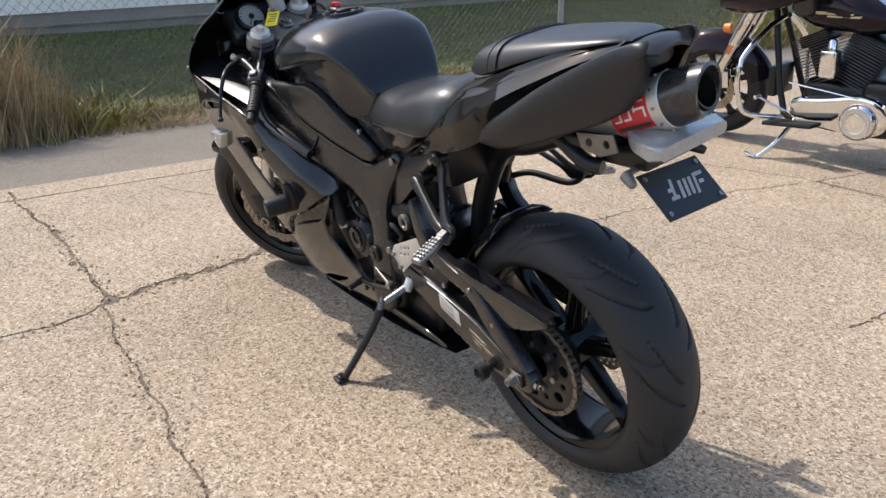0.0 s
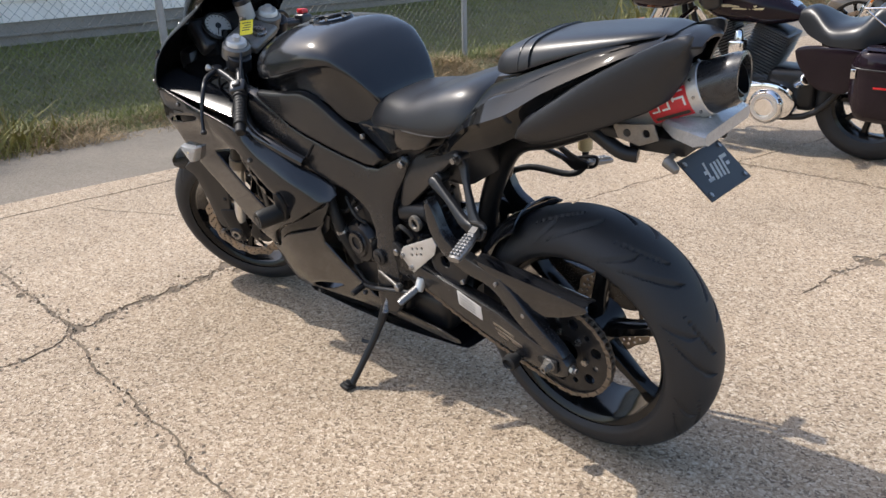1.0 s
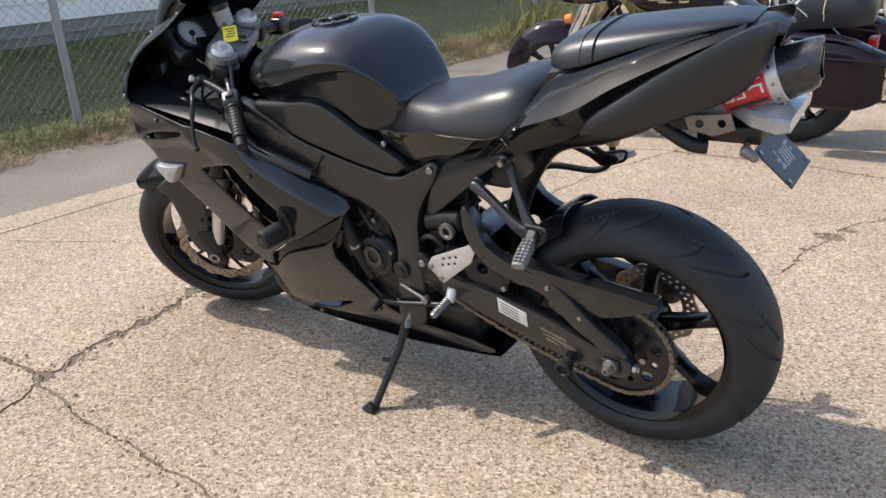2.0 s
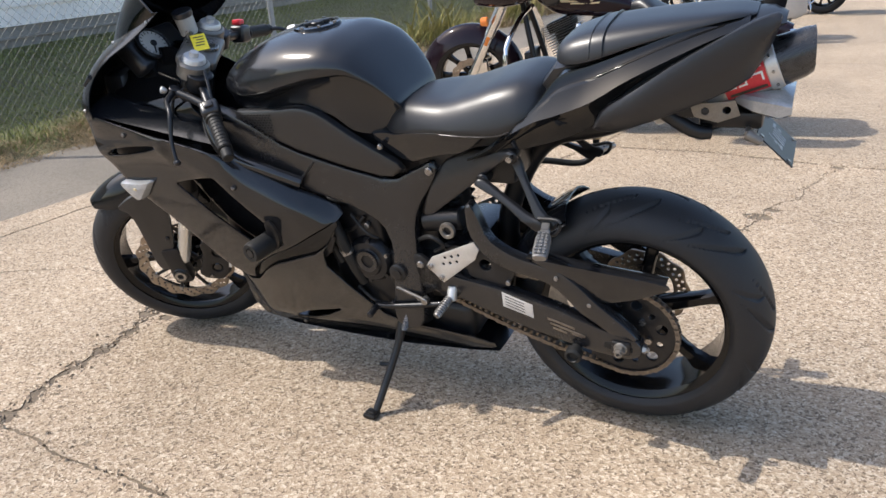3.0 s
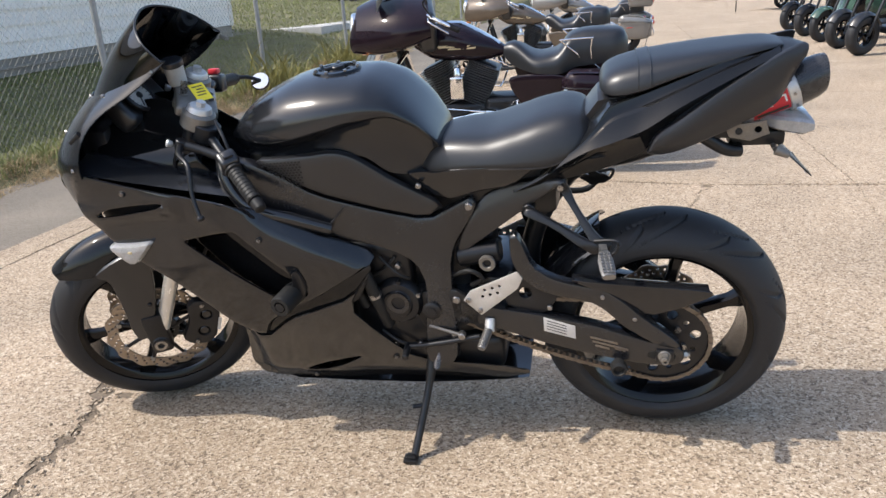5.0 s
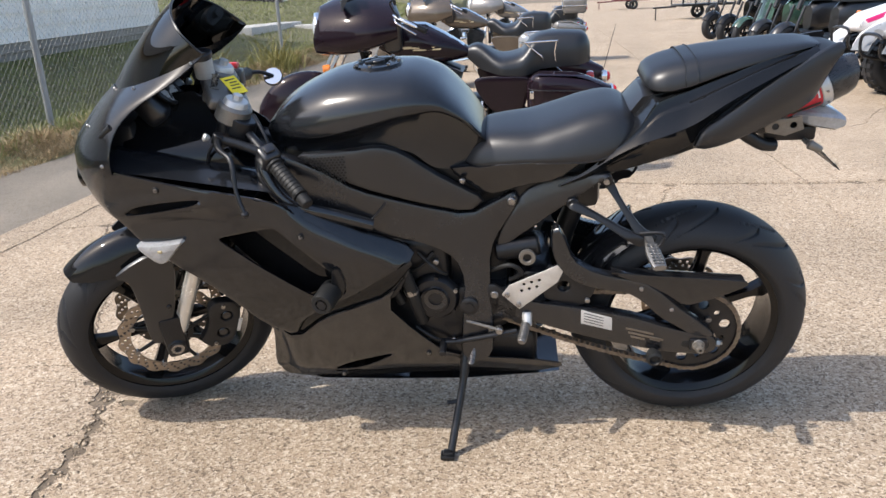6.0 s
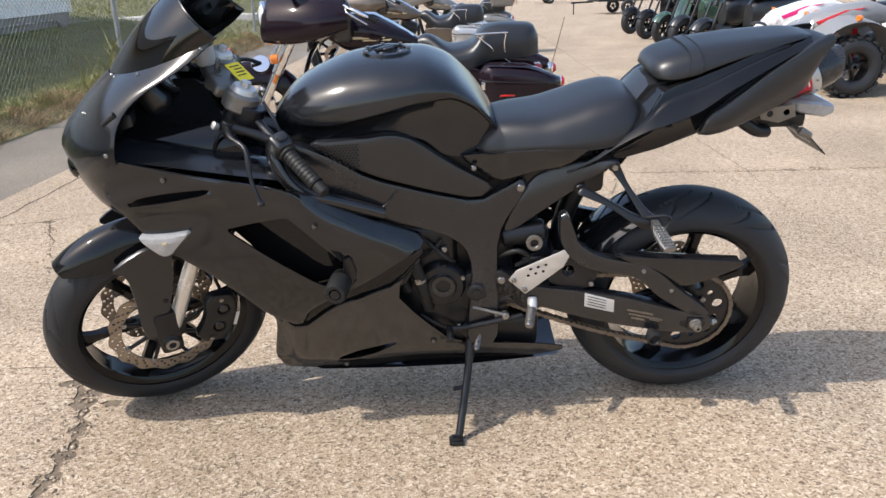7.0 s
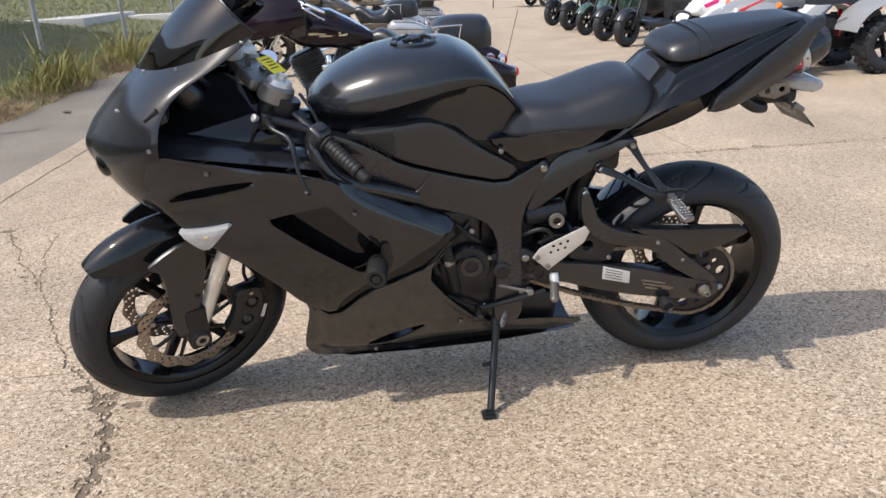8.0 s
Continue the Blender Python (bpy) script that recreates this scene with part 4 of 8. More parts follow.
grip_end = ut((-0.937, -0.262, 0.772))
bar_root = ut((-1.108, -0.112, 0.905))
for sy in (-1, 1):
    fl = Matrix.Diagonal((1, -sy, 1, 1))
    a, b = fl @ bar_root, fl @ grip_end
    d = (b - a).normalized()
    bar = part("clip_on_bar", turned(rod(a - d * 0.01, b, 0.0112, seg=16)), M_DARK, bike, "black clip-on handlebar")
    part("bar_clamp", turned(join(rod(a - AXIS * 0.022, a + AXIS * 0.022, 0.034, seg=24, bevel=0.003))), M_DARK, bar)
    g0, g1 = b - d * 0.125, b - d * 0.018
    prof = [(0.0, 0.0), (0.0215, 0.0), (0.0215, 0.006)]
    L = (g1 - g0).length
    for k in range(9):
        u = 0.008 + (L - 0.010) * k / 9
        prof += [(0.0172, u), (0.0178, u + 0.004), (0.0178, u + 0.0085), (0.0166, u + 0.0098)]
    prof += [(0.0185, L - 0.001), (0.0185, L), (0.0, L)]
    part("grip", turned(moved(lathe(prof, 20), aim(g0, g1))), M_GRIP, bar, "black ribbed rubber grip")
    part("bar_end", turned(rod(g1, b + d * 0.012, 0.0152, 0.0142, 20, 0.003)), M_GRIP, bar)
    s0 = b - d * 0.172
    part("switch_housing", turned(join(moved(block(-0.024, 0.024, 0.0, 0.045, -0.024, 0.026, 0.010, 3), aim(s0, b)), moved(block(-0.012, 0.012, 0.012, 0.032, 0.024, 0.033, 0.003), aim(s0, b)))), M_COVER, bar)
    if sy > 0:
        part("stop_switch", turned(moved(block(-0.016, 0.012, 0.008, 0.034, 0.026, 0.042, 0.004), aim(s0, b))), M_RED, bar, "red engine stop switch")
    piv = fl @ ut((-1.150, -0.165, 0.893))
    tip = fl @ ut((-1.066, -0.303, 0.762))
    knee = fl @ ut((-1.095, -0.252, 0.868))
    lev = part("lever", turned(join(pipe([piv, piv.lerp(knee, 0.5) + Vector((-0.012, 0, 0.004)), knee, knee.lerp(tip, 0.55) + Vector((-0.006, 0, 0)), tip], [0.008] * 6 + [0.006] * 8 + [0.0048] * 30, 10),
                               rod(tip + Vector((0, 0, 0.006)), tip - Vector((0, 0, 0.006)), 0.0085, seg=14, bevel=0.003))), M_DARK, bar, "slim black hand lever")
    part("lever_perch", turned(join(rod(piv + AXIS * 0.012, piv - AXIS * 0.014, 0.014, seg=16, bevel=0.002), pipe([piv, piv.lerp(s0, 0.5), s0 + d * 0.01], 0.011, 10))), M_DARK, bar)
    part("adjuster", turned(join(rod(piv + AXIS * 0.005 + Vector((-0.02, 0, 0)), piv + AXIS * 0.010 + Vector((-0.036, 0, 0.003)), 0.007, 0.010, 16, 0.003))), M_ALU, bar)
    if sy > 0:
        mc = part("master_cylinder", turned(join(rod(piv, piv.lerp(s0, 0.9), 0.016, seg=14, bevel=0.003))), M_DARK, bar)
        rp = ut((-1.228, 0.025, 0.990))
        res = part("fluid_reservoir", turned(rod(rp, rp + Vector((0, 0, 0.052)), 0.024, 0.025, 24, 0.003)), M_RESERVOIR, bike, "cloudy plastic brake fluid reservoir with a black cap")
        part("cap", turned(rod(rp + Vector((0, 0, 0.050)), rp + Vector((0, 0, 0.066)), 0.0275, seg=28, bevel=0.002)), M_COVER, res)
        mp = ut((-1.181, 0.405, 0.888))
        mm = UNTURNED @ aim(TURNED @ mp, TURNED @ mp + Vector((-0.12, 0.72, -0.66)))
        mir = part("bar_end_mirror", turned(moved(lathe([(0.0, 0.0), (0.022, 0.001), (0.029, 0.006), (0.026, 0.014), (0.0, 0.018)], 30), mm)), M_DARK, bar, "round bar-end mirror")
        part("mirror_glass", turned(moved(lathe([(0.0, -0.001), (0.0265, -0.001), (0.0265, 0.002), (0.0, 0.002)], 30), mm)), M_CHROME, mir)
        part("mirror_stem", turned(pipe([mp, mp.lerp(b, 0.5) + Vector((0, 0, 0.008)), b], 0.006, 8)), M_DARK, mir)
for a, b, c, d in (((-1.10, -0.10, 0.90), (-1.17, -0.16, 0.86), (-1.19, -0.14, 0.74), (-1.12, -0.10, 0.62)), ((-1.06, -0.13, 0.93), (-1.02, -0.17, 0.86), (-1.04, -0.15, 0.76), (-1.05, -0.1, 0.66)),
                   ((-1.20, 0.03, 0.99), (-1.24, 0.0, 0.93), (-1.22, -0.04, 0.82), (-1.16, -0.06, 0.7))):
    part("cable", pipe([a, b, c, d], 0.0042, 8), M_DARK, bike)


# bodywork widths, as half-widths from the middle plane
def fair_w(x, z):
    w = ease(z, [0.12, 0.16, 0.22, 0.30, 0.40, 0.50, 0.60, 0.75, 0.85, 0.95], [0.10, 0.125, 0.15, 0.175, 0.205, 0.226, 0.24, 0.252, 0.268, 0.24])
    p = ease(x, [-1.25, -1.0, -0.7, -0.33], [1, 1, 0.80, 0.72])
    if x < -1.36:
        p *= max(0.06, 1 - min(1.0, (-1.36 - x) / 0.27) ** 2) ** 0.5
    return w * p


def mid_w(x, z):
    return ease(x, [-1.0, -0.9, -0.7, -0.57, -0.4, -0.3], [0.178, 0.168, 0.135, 0.108, 0.090, 0.088]) + max(0.0, 0.66 - z) * 0.11


def tail_w(x, z):
    d = z - (0.756 + 0.47 * (x + 0.35))
    return ease(x, [-0.6, -0.45, -0.3, -0.2, -0.05, 0.1, 0.2], [0.090, 0.092, 0.108, 0.126, 0.135, 0.118, 0.094]) - 0.36 * max(-0.05, d)


# nose cowl and screen
NZ = [0.655, 0.70, 0.75, 0.80, 0.855, 0.90, 0.94, 0.98, 1.02, 1.06, 1.085]
NTIP = [-1.470, -1.545, -1.590, -1.606, -1.580, -1.540, -1.500, -1.453, -1.402, -1.350, -1.318]
NWID = [0.175, 0.222, 0.243, 0.256, 0.270, 0.258, 0.240, 0.220, 0.195, 0.170, 0.158]
NCUT = [-1.40, -1.40, -1.385, -1.375, -1.372, -1.365, -1.345, -1.300, -1.225, -1.165, -1.135]


def nose(a, z):
    """A point of the nose: a from -1 (left) to 1 (right), at the height z."""
    tip, wid, cut = (ease(z, NZ, t) for t in (NTIP, NWID, NCUT))
    s = math.sin(a * math.pi / 2)
    c = math.cos(a * math.pi / 2)
    return Vector((cut + (tip - cut) * (0.62 * c ** 1.05 + 0.38 * (1 - abs(s)) ** 0.9 if abs(s) > 0.10 else 0.62 * c ** 1.05 + 0.38 * (0.954 - 4.3 * s * s)), wid * s, z))


def seam(a):
    return 0.985 + 0.098 * abs(a) ** 2.2


rows = []
for i in range(49):
    a = -1 + 2 * i / 48
    hi = seam(a)
    lo = 0.66 + 0.05 * (1 - abs(a)) ** 2
    rows.append([nose(a, lo + (hi - lo) * k / 26) for k in range(27)])
cowl = part("nose_cowl", thick(skin(rows), 0.004), M_COWL, bike, "smooth satin black nose cowl", sharp=50)
rows = []
for i in range(41):
    a = -1 + 2 * i / 40
    low = nose(a, seam(a)) + Vector((0.004, 0, 0.0))
    ca, sa = math.cos(a * math.pi / 2), math.sin(a * math.pi / 2)
    top = Vector((-1.140 - 0.098 * ca ** 0.8, 0.168 * sa, 1.083 + 0.100 * ca ** 0.9))
    row = []
    for k in range(13):
        q = k / 12
        pt = low.lerp(top, q)
        out = Vector((-0.45 * ca, sa * 0.5, 0.75)) * (0.014 * math.sin(math.pi * q) * ca)
        row.append(pt + out)
    rows.append(row)
screen = part("windscreen", thick(skin(rows), 0.003), M_SCREEN, bike, "dark smoked double-bubble windscreen")
part("screen_trim", pipe([rows[i][-1] for i in range(0, 41, 4)], 0.0028, 6, 4), M_DARK, screen)
for sy in (-1, 1):
    for x, y, z in ((-1.326, 0.168, 1.008), (-1.172, 0.166, 1.062), (-1.395, 0.268, 0.857), (-1.44, 0.10, 1.0), (-1.505, 0.150, 0.925)):
        best = min(((nose(sy * u / 40, zz) - Vector((x, sy * y, z))).length, u / 40, zz) for u in range(8, 41) for zz in (z - 0.012, z, z + 0.012))
        pt = nose(sy * best[1], best[2])
        nn = (pt - Vector((-1.25, 0, pt.z - 0.05))).normalized()
        part("screw", rod(pt - nn * 0.002, pt + nn * 0.004, 0.0052, 0.0042, 12, 0.0012), M_BOLT, cowl)
    pt = nose(sy * 0.80, 0.925)
    part("mirror_mount_plug", rod(pt + Vector((0.024, 0, 0.014)), pt + Vector((-0.008, sy * 0.002, -0.008)), 0.008, 0.005, 10), M_DARK, cowl)

for sy in (-1, 1):
    pt = nose(sy * 0.30, 0.775)
    lens = part("headlight", lathe([(0.0, 0.010), (0.020, 0.008), (0.036, 0.002), (0.042, -0.006), (0.0, -0.010)], 28), M_SCREEN, cowl, "dark headlight lens in the nose")
    lens.data.transform(aim(pt, pt + Vector((-0.8, sy * 0.45, 0.05))) @ Matrix.Diagonal((1.0, 1.0, 0.72, 1)))

# cockpit
dash = part("instrument_panel", moved(join(block(-0.03, 0.03, -0.105, 0.095, -0.055, 0.055, 0.018, 3)), Matrix.Translation((-1.345, 0.0, 0.955)) @ pose(0, 0, 0, 0, -38, 0)), M_COVER, bike, "black instrument cluster")
tm = Matrix.Translation((-1.312, -0.036, 0.979)) @ pose(0, 0, 0, 0, -38, 0) @ pose(0, 0, 0, 0, 0, -90)
part("dial_rim", moved(lathe([(0.040, -0.004), (0.047, -0.002), (0.049, 0.006), (0.043, 0.010), (0.040, 0.008)], 40, (0, 0, 0), True), tm), M_DARK, dash)
dial = part("tachometer", moved(lathe([(0.0, 0.004), (0.041, 0.004), (0.041, 0.0), (0.0, 0.0)], 40), tm), M_DIAL, dash, "pale round tachometer dial")
part("needle", moved(block(-0.0014, 0.0014, 0.0045, 0.0065, -0.008, 0.033), tm @ pose(0, 0, 0, 0, 150, 0)), M_DARK, dial)
part("needle_hub", moved(lathe([(0.0, 0.009), (0.009, 0.008), (0.009, 0.004)], 16), tm), M_DARK, dial)
for k in range(15):
    part("tick", moved(block(-0.0011, 0.0011, 0.0042, 0.0052, 0.031, 0.038), tm @ pose(0, 0, 0, 0, -130 + 19 * k, 0)), M_INK, dial)
for sy in (-1, 1):
    part("inner_cowl", skin([[(ease(q, [0, 1], [-1.40, -1.02]), sy * (0.264 - 0.05 * q - w * (0.15 - 0.04 * q)), ease(q, [0, 1], [0.848, 0.768]) + h) for w, h in ((0, 0), (0.12, 0.007), (0.30, 0.016), (0.5, 0.023), (0.66, 0.024), (0.82, 0.0), (1.0, -0.06))] for q in (0, 0.2, 0.4, 0.6, 0.8, 1.0)]), M_TANK, bike, "satin black inner cowl shelf", sharp=70)
for sy in (-1, 1):
    part("inner_liner", panel([(-1.40, 0.845), (-1.375, 0.92), (-1.30, 0.965), (-1.22, 0.965), (-1.17, 0.91), (-1.13, 0.85), (-1.09, 0.795), (-1.09, 0.74), (-1.25, 0.74), (-1.39, 0.78)], lambda x, z: ease(x, [-1.4, -1.25, -1.1], [0.186, 0.166, 0.148]) - 1.0 * max(0.0, z - 0.84), 0.004, 0.002, side=sy), M_GLOSS, bike, "glossy black inner cowl liner")
part("core_filler", join(block(-1.03, -0.47, -0.075, 0.075, 0.30, 0.84, 0.03), block(-1.06, -0.70, -0.10, 0.10, 0.26, 0.66, 0.03)), M_DARK, bike)
part("cockpit_tray", join(block(-1.44, -1.12, -0.16, 0.16, 0.66, 0.74, 0.02), block(-1.45, -1.36, -0.15, 0.15, 0.72, 0.92, 0.03)), M_COVER, bike)

# side fairings
SIDE_TOP = [(-1.392, 0.850), (-1.254, 0.812), (-1.136, 0.789), (-1.040, 0.768), (-0.970, 0.742), (-0.907, 0.702), (-0.807, 0.640), (-0.692, 0.578)]
SIDE_LOW = [(-0.783, 0.527), (-0.857, 0.483), (-0.93, 0.453), (-1.0, 0.408), (-1.030, 0.348), (-1.105, 0.392), (-1.160, 0.460), (-1.227, 0.531), (-1.296, 0.586), (-1.361, 0.650), (-1.402, 0.712), (-1.43, 0.77)]


def crisp(loop, d=0.012):
    """Doubles each corner, so that rounding leaves it sharp."""
    out = []
    for i, p in enumerate(loop):
        p, a, b = Vector(p), Vector(loop[i - 1]), Vector(loop[(i + 1) % len(loop)])
        for q in (a, b):
            e = (q - p)
            out.append(tuple(p + e * min(0.4, d / max(e.length, 1e-6))))
    return out


VENT = crisp([(-1.166, 0.660), (-1.018, 0.692), (-0.956, 0.622), (-0.893, 0.545), (-0.872, 0.492), (-0.955, 0.490), (-1.065, 0.574)], 0.008)
SLIT = [(-1.378, 0.729), (-1.345, 0.750), (-1.26, 0.764), (-1.176, 0.771), (-1.198, 0.757), (-1.295, 0.738)]
HEEL = [(-0.692, 0.578), (-0.783, 0.524), (-0.857, 0.480), (-0.93, 0.450), (-1.0, 0.405), (-1.03, 0.345), (-0.945, 0.418), (-0.866, 0.444), (-0.770, 0.473)]
LOWER = [(-1.106, 0.388), (-1.096, 0.350), (-1.128, 0.205), (-1.108, 0.170), (-1.05, 0.158), (-0.900, 0.153), (-0.644, 0.170), (-0.398, 0.171), (-0.318, 0.218), (-0.417, 0.238), (-0.632, 0.248), (-0.72, 0.345), (-0.785, 0.445), (-0.700, 0.562), (-0.775, 0.470), (-0.866, 0.441), (-0.945, 0.415), (-1.030, 0.340)]
SLOT = [(-0.958, 0.210), (-0.900, 0.238), (-0.835, 0.252), (-0.780, 0.262), (-0.845, 0.226), (-0.900, 0.210)]
for sy in (-1, 1):
    def shoulder(x, z):
        # the flank folds inward along a crease below the top edge
        d = z - ease(x, [-1.12, -1.03, -0.948, -0.83, -0.727, -0.69], [0.95, 0.80, 0.694, 0.620, 0.545, 0.530])
        return fair_w(x, z) - 0.55 * (d + math.hypot(d, 0.014)) + 0.012 * math.exp(-((z - ease(x, [-1.4, -1.18, -0.9], [0.735, 0.762, 0.60])) / 0.03) ** 2) * (1 if x < -1.15 else 0.35)
    sf = part("side_fairing", panel(SIDE_TOP + SIDE_LOW, shoulder, 0.006, 0.006, [VENT, SLIT], 0.013, sy), M_SATIN, bike, "black side fairing with a slanted air vent", sharp=30)
    part("vent_lining", panel([(-1.20, 0.66), (-1.17, 0.69), (-1.0, 0.72), (-0.86, 0.56), (-0.86, 0.46), (-0.97, 0.45), (-1.09, 0.54)], lambda x, z: fair_w(x, z) - 0.050 - 0.15 * max(0.0, z - 0.5), 0.004, 0.002, side=sy), M_GLOSS, sf, "glossy black duct inside the vent")
    part("fairing_heel", panel(HEEL, lambda x, z: fair_w(x, z) - 0.010 - 0.10 * max(0.0, z - ease(x, [-1.03, -0.945, -0.866, -0.770, -0.692], [0.345, 0.418, 0.444, 0.473, 0.578])), 0.006, 0.003, (), 0.018, sy), M_GLOSS, sf, "glossy folded heel of the fairing", sharp=30)
    part("seam_backing", panel([(-1.10, 0.37), (-1.03, 0.30), (-0.94, 0.38), (-0.86, 0.42), (-0.76, 0.45), (-0.72, 0.53), (-0.86, 0.47), (-0.94, 0.44), (-1.03, 0.39), (-1.08, 0.41)], lambda x, z: fair_w(x, z) - 0.016, 0.004, 0.002, side=sy), M_DARK, sf)
    part("slit_lining", panel([(-1.39, 0.715), (-1.35, 0.76), (-1.17, 0.78), (-1.19, 0.745), (-1.29, 0.725)], lambda x, z: fair_w(x, z) - 0.022, 0.004, 0.002, side=sy), M_DARK, sf, "dark slot inside the fairing")
    part("wing_panel", panel([(-0.958, 0.724), (-0.905, 0.700), (-0.807, 0.640), (-0.700, 0.582), (-0.722, 0.552), (-0.83, 0.626), (-0.945, 0.702)], lambda x, z: shoulder(x, z) + 0.003, 0.006, 0.002, side=sy, step=0.010), M_TANK, sf, "satin black wing strip")
    lf = part("lower_fairing", panel(LOWER, lambda x, z: fair_w(x, z) - 0.020 * ease(x, [-1.085, -1.05], [1, 0]) * ease(z, [0.17, 0.20], [0, 1]) - 0.012 * ease(z, [0.185, 0.205], [1, 0]), 0.006, 0.005, [SLOT], 0.018, sy), M_BELLY, bike, "black belly fairing with a small slot", sharp=30)
    for x, z in ((-1.279, 0.796), (-0.957, 0.668), (-0.69, 0.262), (-0.93, 0.192), (-1.41, 0.752)):
        sc = part("washer", rod((x, sy * (fair_w(x, z) - 0.004), z), (x, sy * (fair_w(x, z) + 0.0045), z), 0.0085, 0.0075, 14, 0.001), M_GRIP, sf)
        part("screw", lathe([(0.0018, 0.002), (0.0022, 0.0075), (0.0042, 0.0075), (0.005, 0.005), (0.005, 0.0)], 12), M_BOLT, sc).data.transform(aim((x, sy * fair_w(x, z), z), (x, sy * (fair_w(x, z) + 0.1), z)))
    w = fair_w(-0.908, 0.502)
    sl = part("crash_slider", join(lathe([(0.012, 0.0), (0.026, 0.0), (0.0275, 0.006), (0.0275, 0.052), (0.024, 0.058), (0.015, 0.058), (0.013, 0.050), (0.012, 0.045)], 28, (0, 0, 0), True)), M_GRIP, bike, "black plastic crash slider")
    sl.data.transform(aim((-0.908, sy * (w - 0.01), 0.505), (-0.920, sy * 0.30, 0.508)) @ Matrix.Diagonal((1, 1.45, 1, 1)))
    part("slider_bolt", rod((-0.916, sy * 0.26, 0.507), (-0.9185, sy * 0.292, 0.5075), 0.0125, seg=6), M_DARK, sl)
    part("slider_bracket", panel([(-0.925, 0.475), (-0.890, 0.478), (-0.868, 0.520), (-0.880, 0.575), (-0.898, 0.572), (-0.902, 0.535)], lambda x, z: fair_w(x, z) + 0.010, 0.014, 0.003, side=sy, step=0.015), M_DARK, sl)
    sig = part("turn_signal", panel([(-1.372, 0.652), (-1.300, 0.655), (-1.240, 0.664), (-1.270, 0.632), (-1.300, 0.600), (-1.322, 0.598), (-1.358, 0.630)], lambda x, z: 0.268, 0.035, 0.014, (), 0.012, sy, 1), M_LENS, bike, "clear front turn signal")
    part("bulb", rod((-1.312, sy * 0.262, 0.636), (-1.300, sy * 0.2690, 0.638), 0.006, 0.004, 10, 0.002), M_TANPLASTIC, sig)
part("belly_keel", skin([[(x, wy * ease(x, [-1.12, -1.0, -0.6, -0.32], [0.10, 0.118, 0.105, 0.07]), 0.158 - 0.010 * (1 - wy * wy) + ease(x, [-1.12, -1.0, -0.35, -0.3], [0.03, 0, 0.012, 0.04])) for wy in (-1, -0.66, -0.33, 0, 0.33, 0.66, 1)] for x in (-1.12, -1.08, -1.0, -0.8, -0.6, -0.4, -0.34)]), M_SATIN, bike, "black belly pan bottom")
part("radiator", join(block(-1.10, -1.055, -0.165, 0.165, 0.40, 0.72, 0.008), *[block(-1.112, -1.10, -0.155, 0.155, 0.42 + 0.02 * k, 0.424 + 0.02 * k) for k in range(15)]), M_DARK, bike)

# tank
TX = [-1.055, -1.02, -0.955, -0.87, -0.79, -0.71, -0.65, -0.59, -0.55, -0.53]
TTOP = [0.900, 0.938, 0.976, 1.005, 1.014, 1.012, 0.992, 0.940, 0.888, 0.855]
TWID = [0.080, 0.112, 0.150, 0.172, 0.178, 0.172, 0.158, 0.134, 0.112, 0.095]
TCRE = [0.880, 0.884, 0.886, 0.900, 0.920, 0.938, 0.943, 0.915, 0.872, 0.842]
TLOW = [0.855, 0.840, 0.836, 0.846, 0.853, 0.835, 0.788, 0.778, 0.782, 0.805]
rows = []
for i in range(46):
    x = -1.055 + 0.525 * i / 45
    zt, w, zc, zl = (ease(x, TX, t) for t in (TTOP, TWID, TCRE, TLOW))
    half = []
    for k in range(5):
        q = k / 4
        dent = 0.026 * math.sin(math.pi * (0.30 + 0.55 * q)) * ease(x, [-1.03, -0.95, -0.62, -0.53], [0.3, 1, 1.2, 0.5])
        half.append((w * (0.90 + 0.07 * q) - dent, zl + (zc - 0.012 - zl) * q))
    half.append((w * 0.985, zc - 0.004))
    half.append((w * 1.0, zc - 0.0005))
    for k in range(1, 13):
        a = math.pi / 2 * k / 12
        half.append((w * math.cos(a) ** 0.80, zc + (zt - zc) * math.sin(a) ** 0.74))
    row = [(x, -y, z) for y, z in half] + [(x, y, z) for y, z in reversed(half[:-1])]
    rows.append(row)
tank = part("fuel_tank", skin(rows, caps=True), M_TANK, bike, "satin black fuel tank with knee recesses", sharp=40)
cm = Matrix.Translation((-0.787, 0.0, 1.0105)) @ pose(0, 0, 0, 0, -2, 0) @ pose(0, 0, 0, 90, 0, 0)
cap = part("filler_cap", moved(lathe([(0.0, 0.006), (0.026, 0.006), (0.028, 0.003), (0.044, 0.002), (0.046, 0.007), (0.058, 0.006), (0.061, 0.0), (0.0, -0.004)], 44), cm), M_GLOSS, tank, "black race filler cap with bolts")
for k in range(7):
    a = 2 * math.pi * k / 7
    part("bolt", moved(rod((0.052 * math.cos(a), 0.004, 0.052 * math.sin(a)), (0.052 * math.cos(a), 0.0105, 0.052 * math.sin(a)), 0.0045, seg=10), cm), M_BOLT, cap)
part("cap_latch", moved(join(block(-0.032, 0.032, 0.004, 0.013, -0.008, 0.008, 0.003), rod((0, 0.004, 0), (0, 0.012, 0), 0.018, seg=20, bevel=0.002)), cm @ pose(0, 0, 0, 0, 40, 0)), M_DARK, cap)

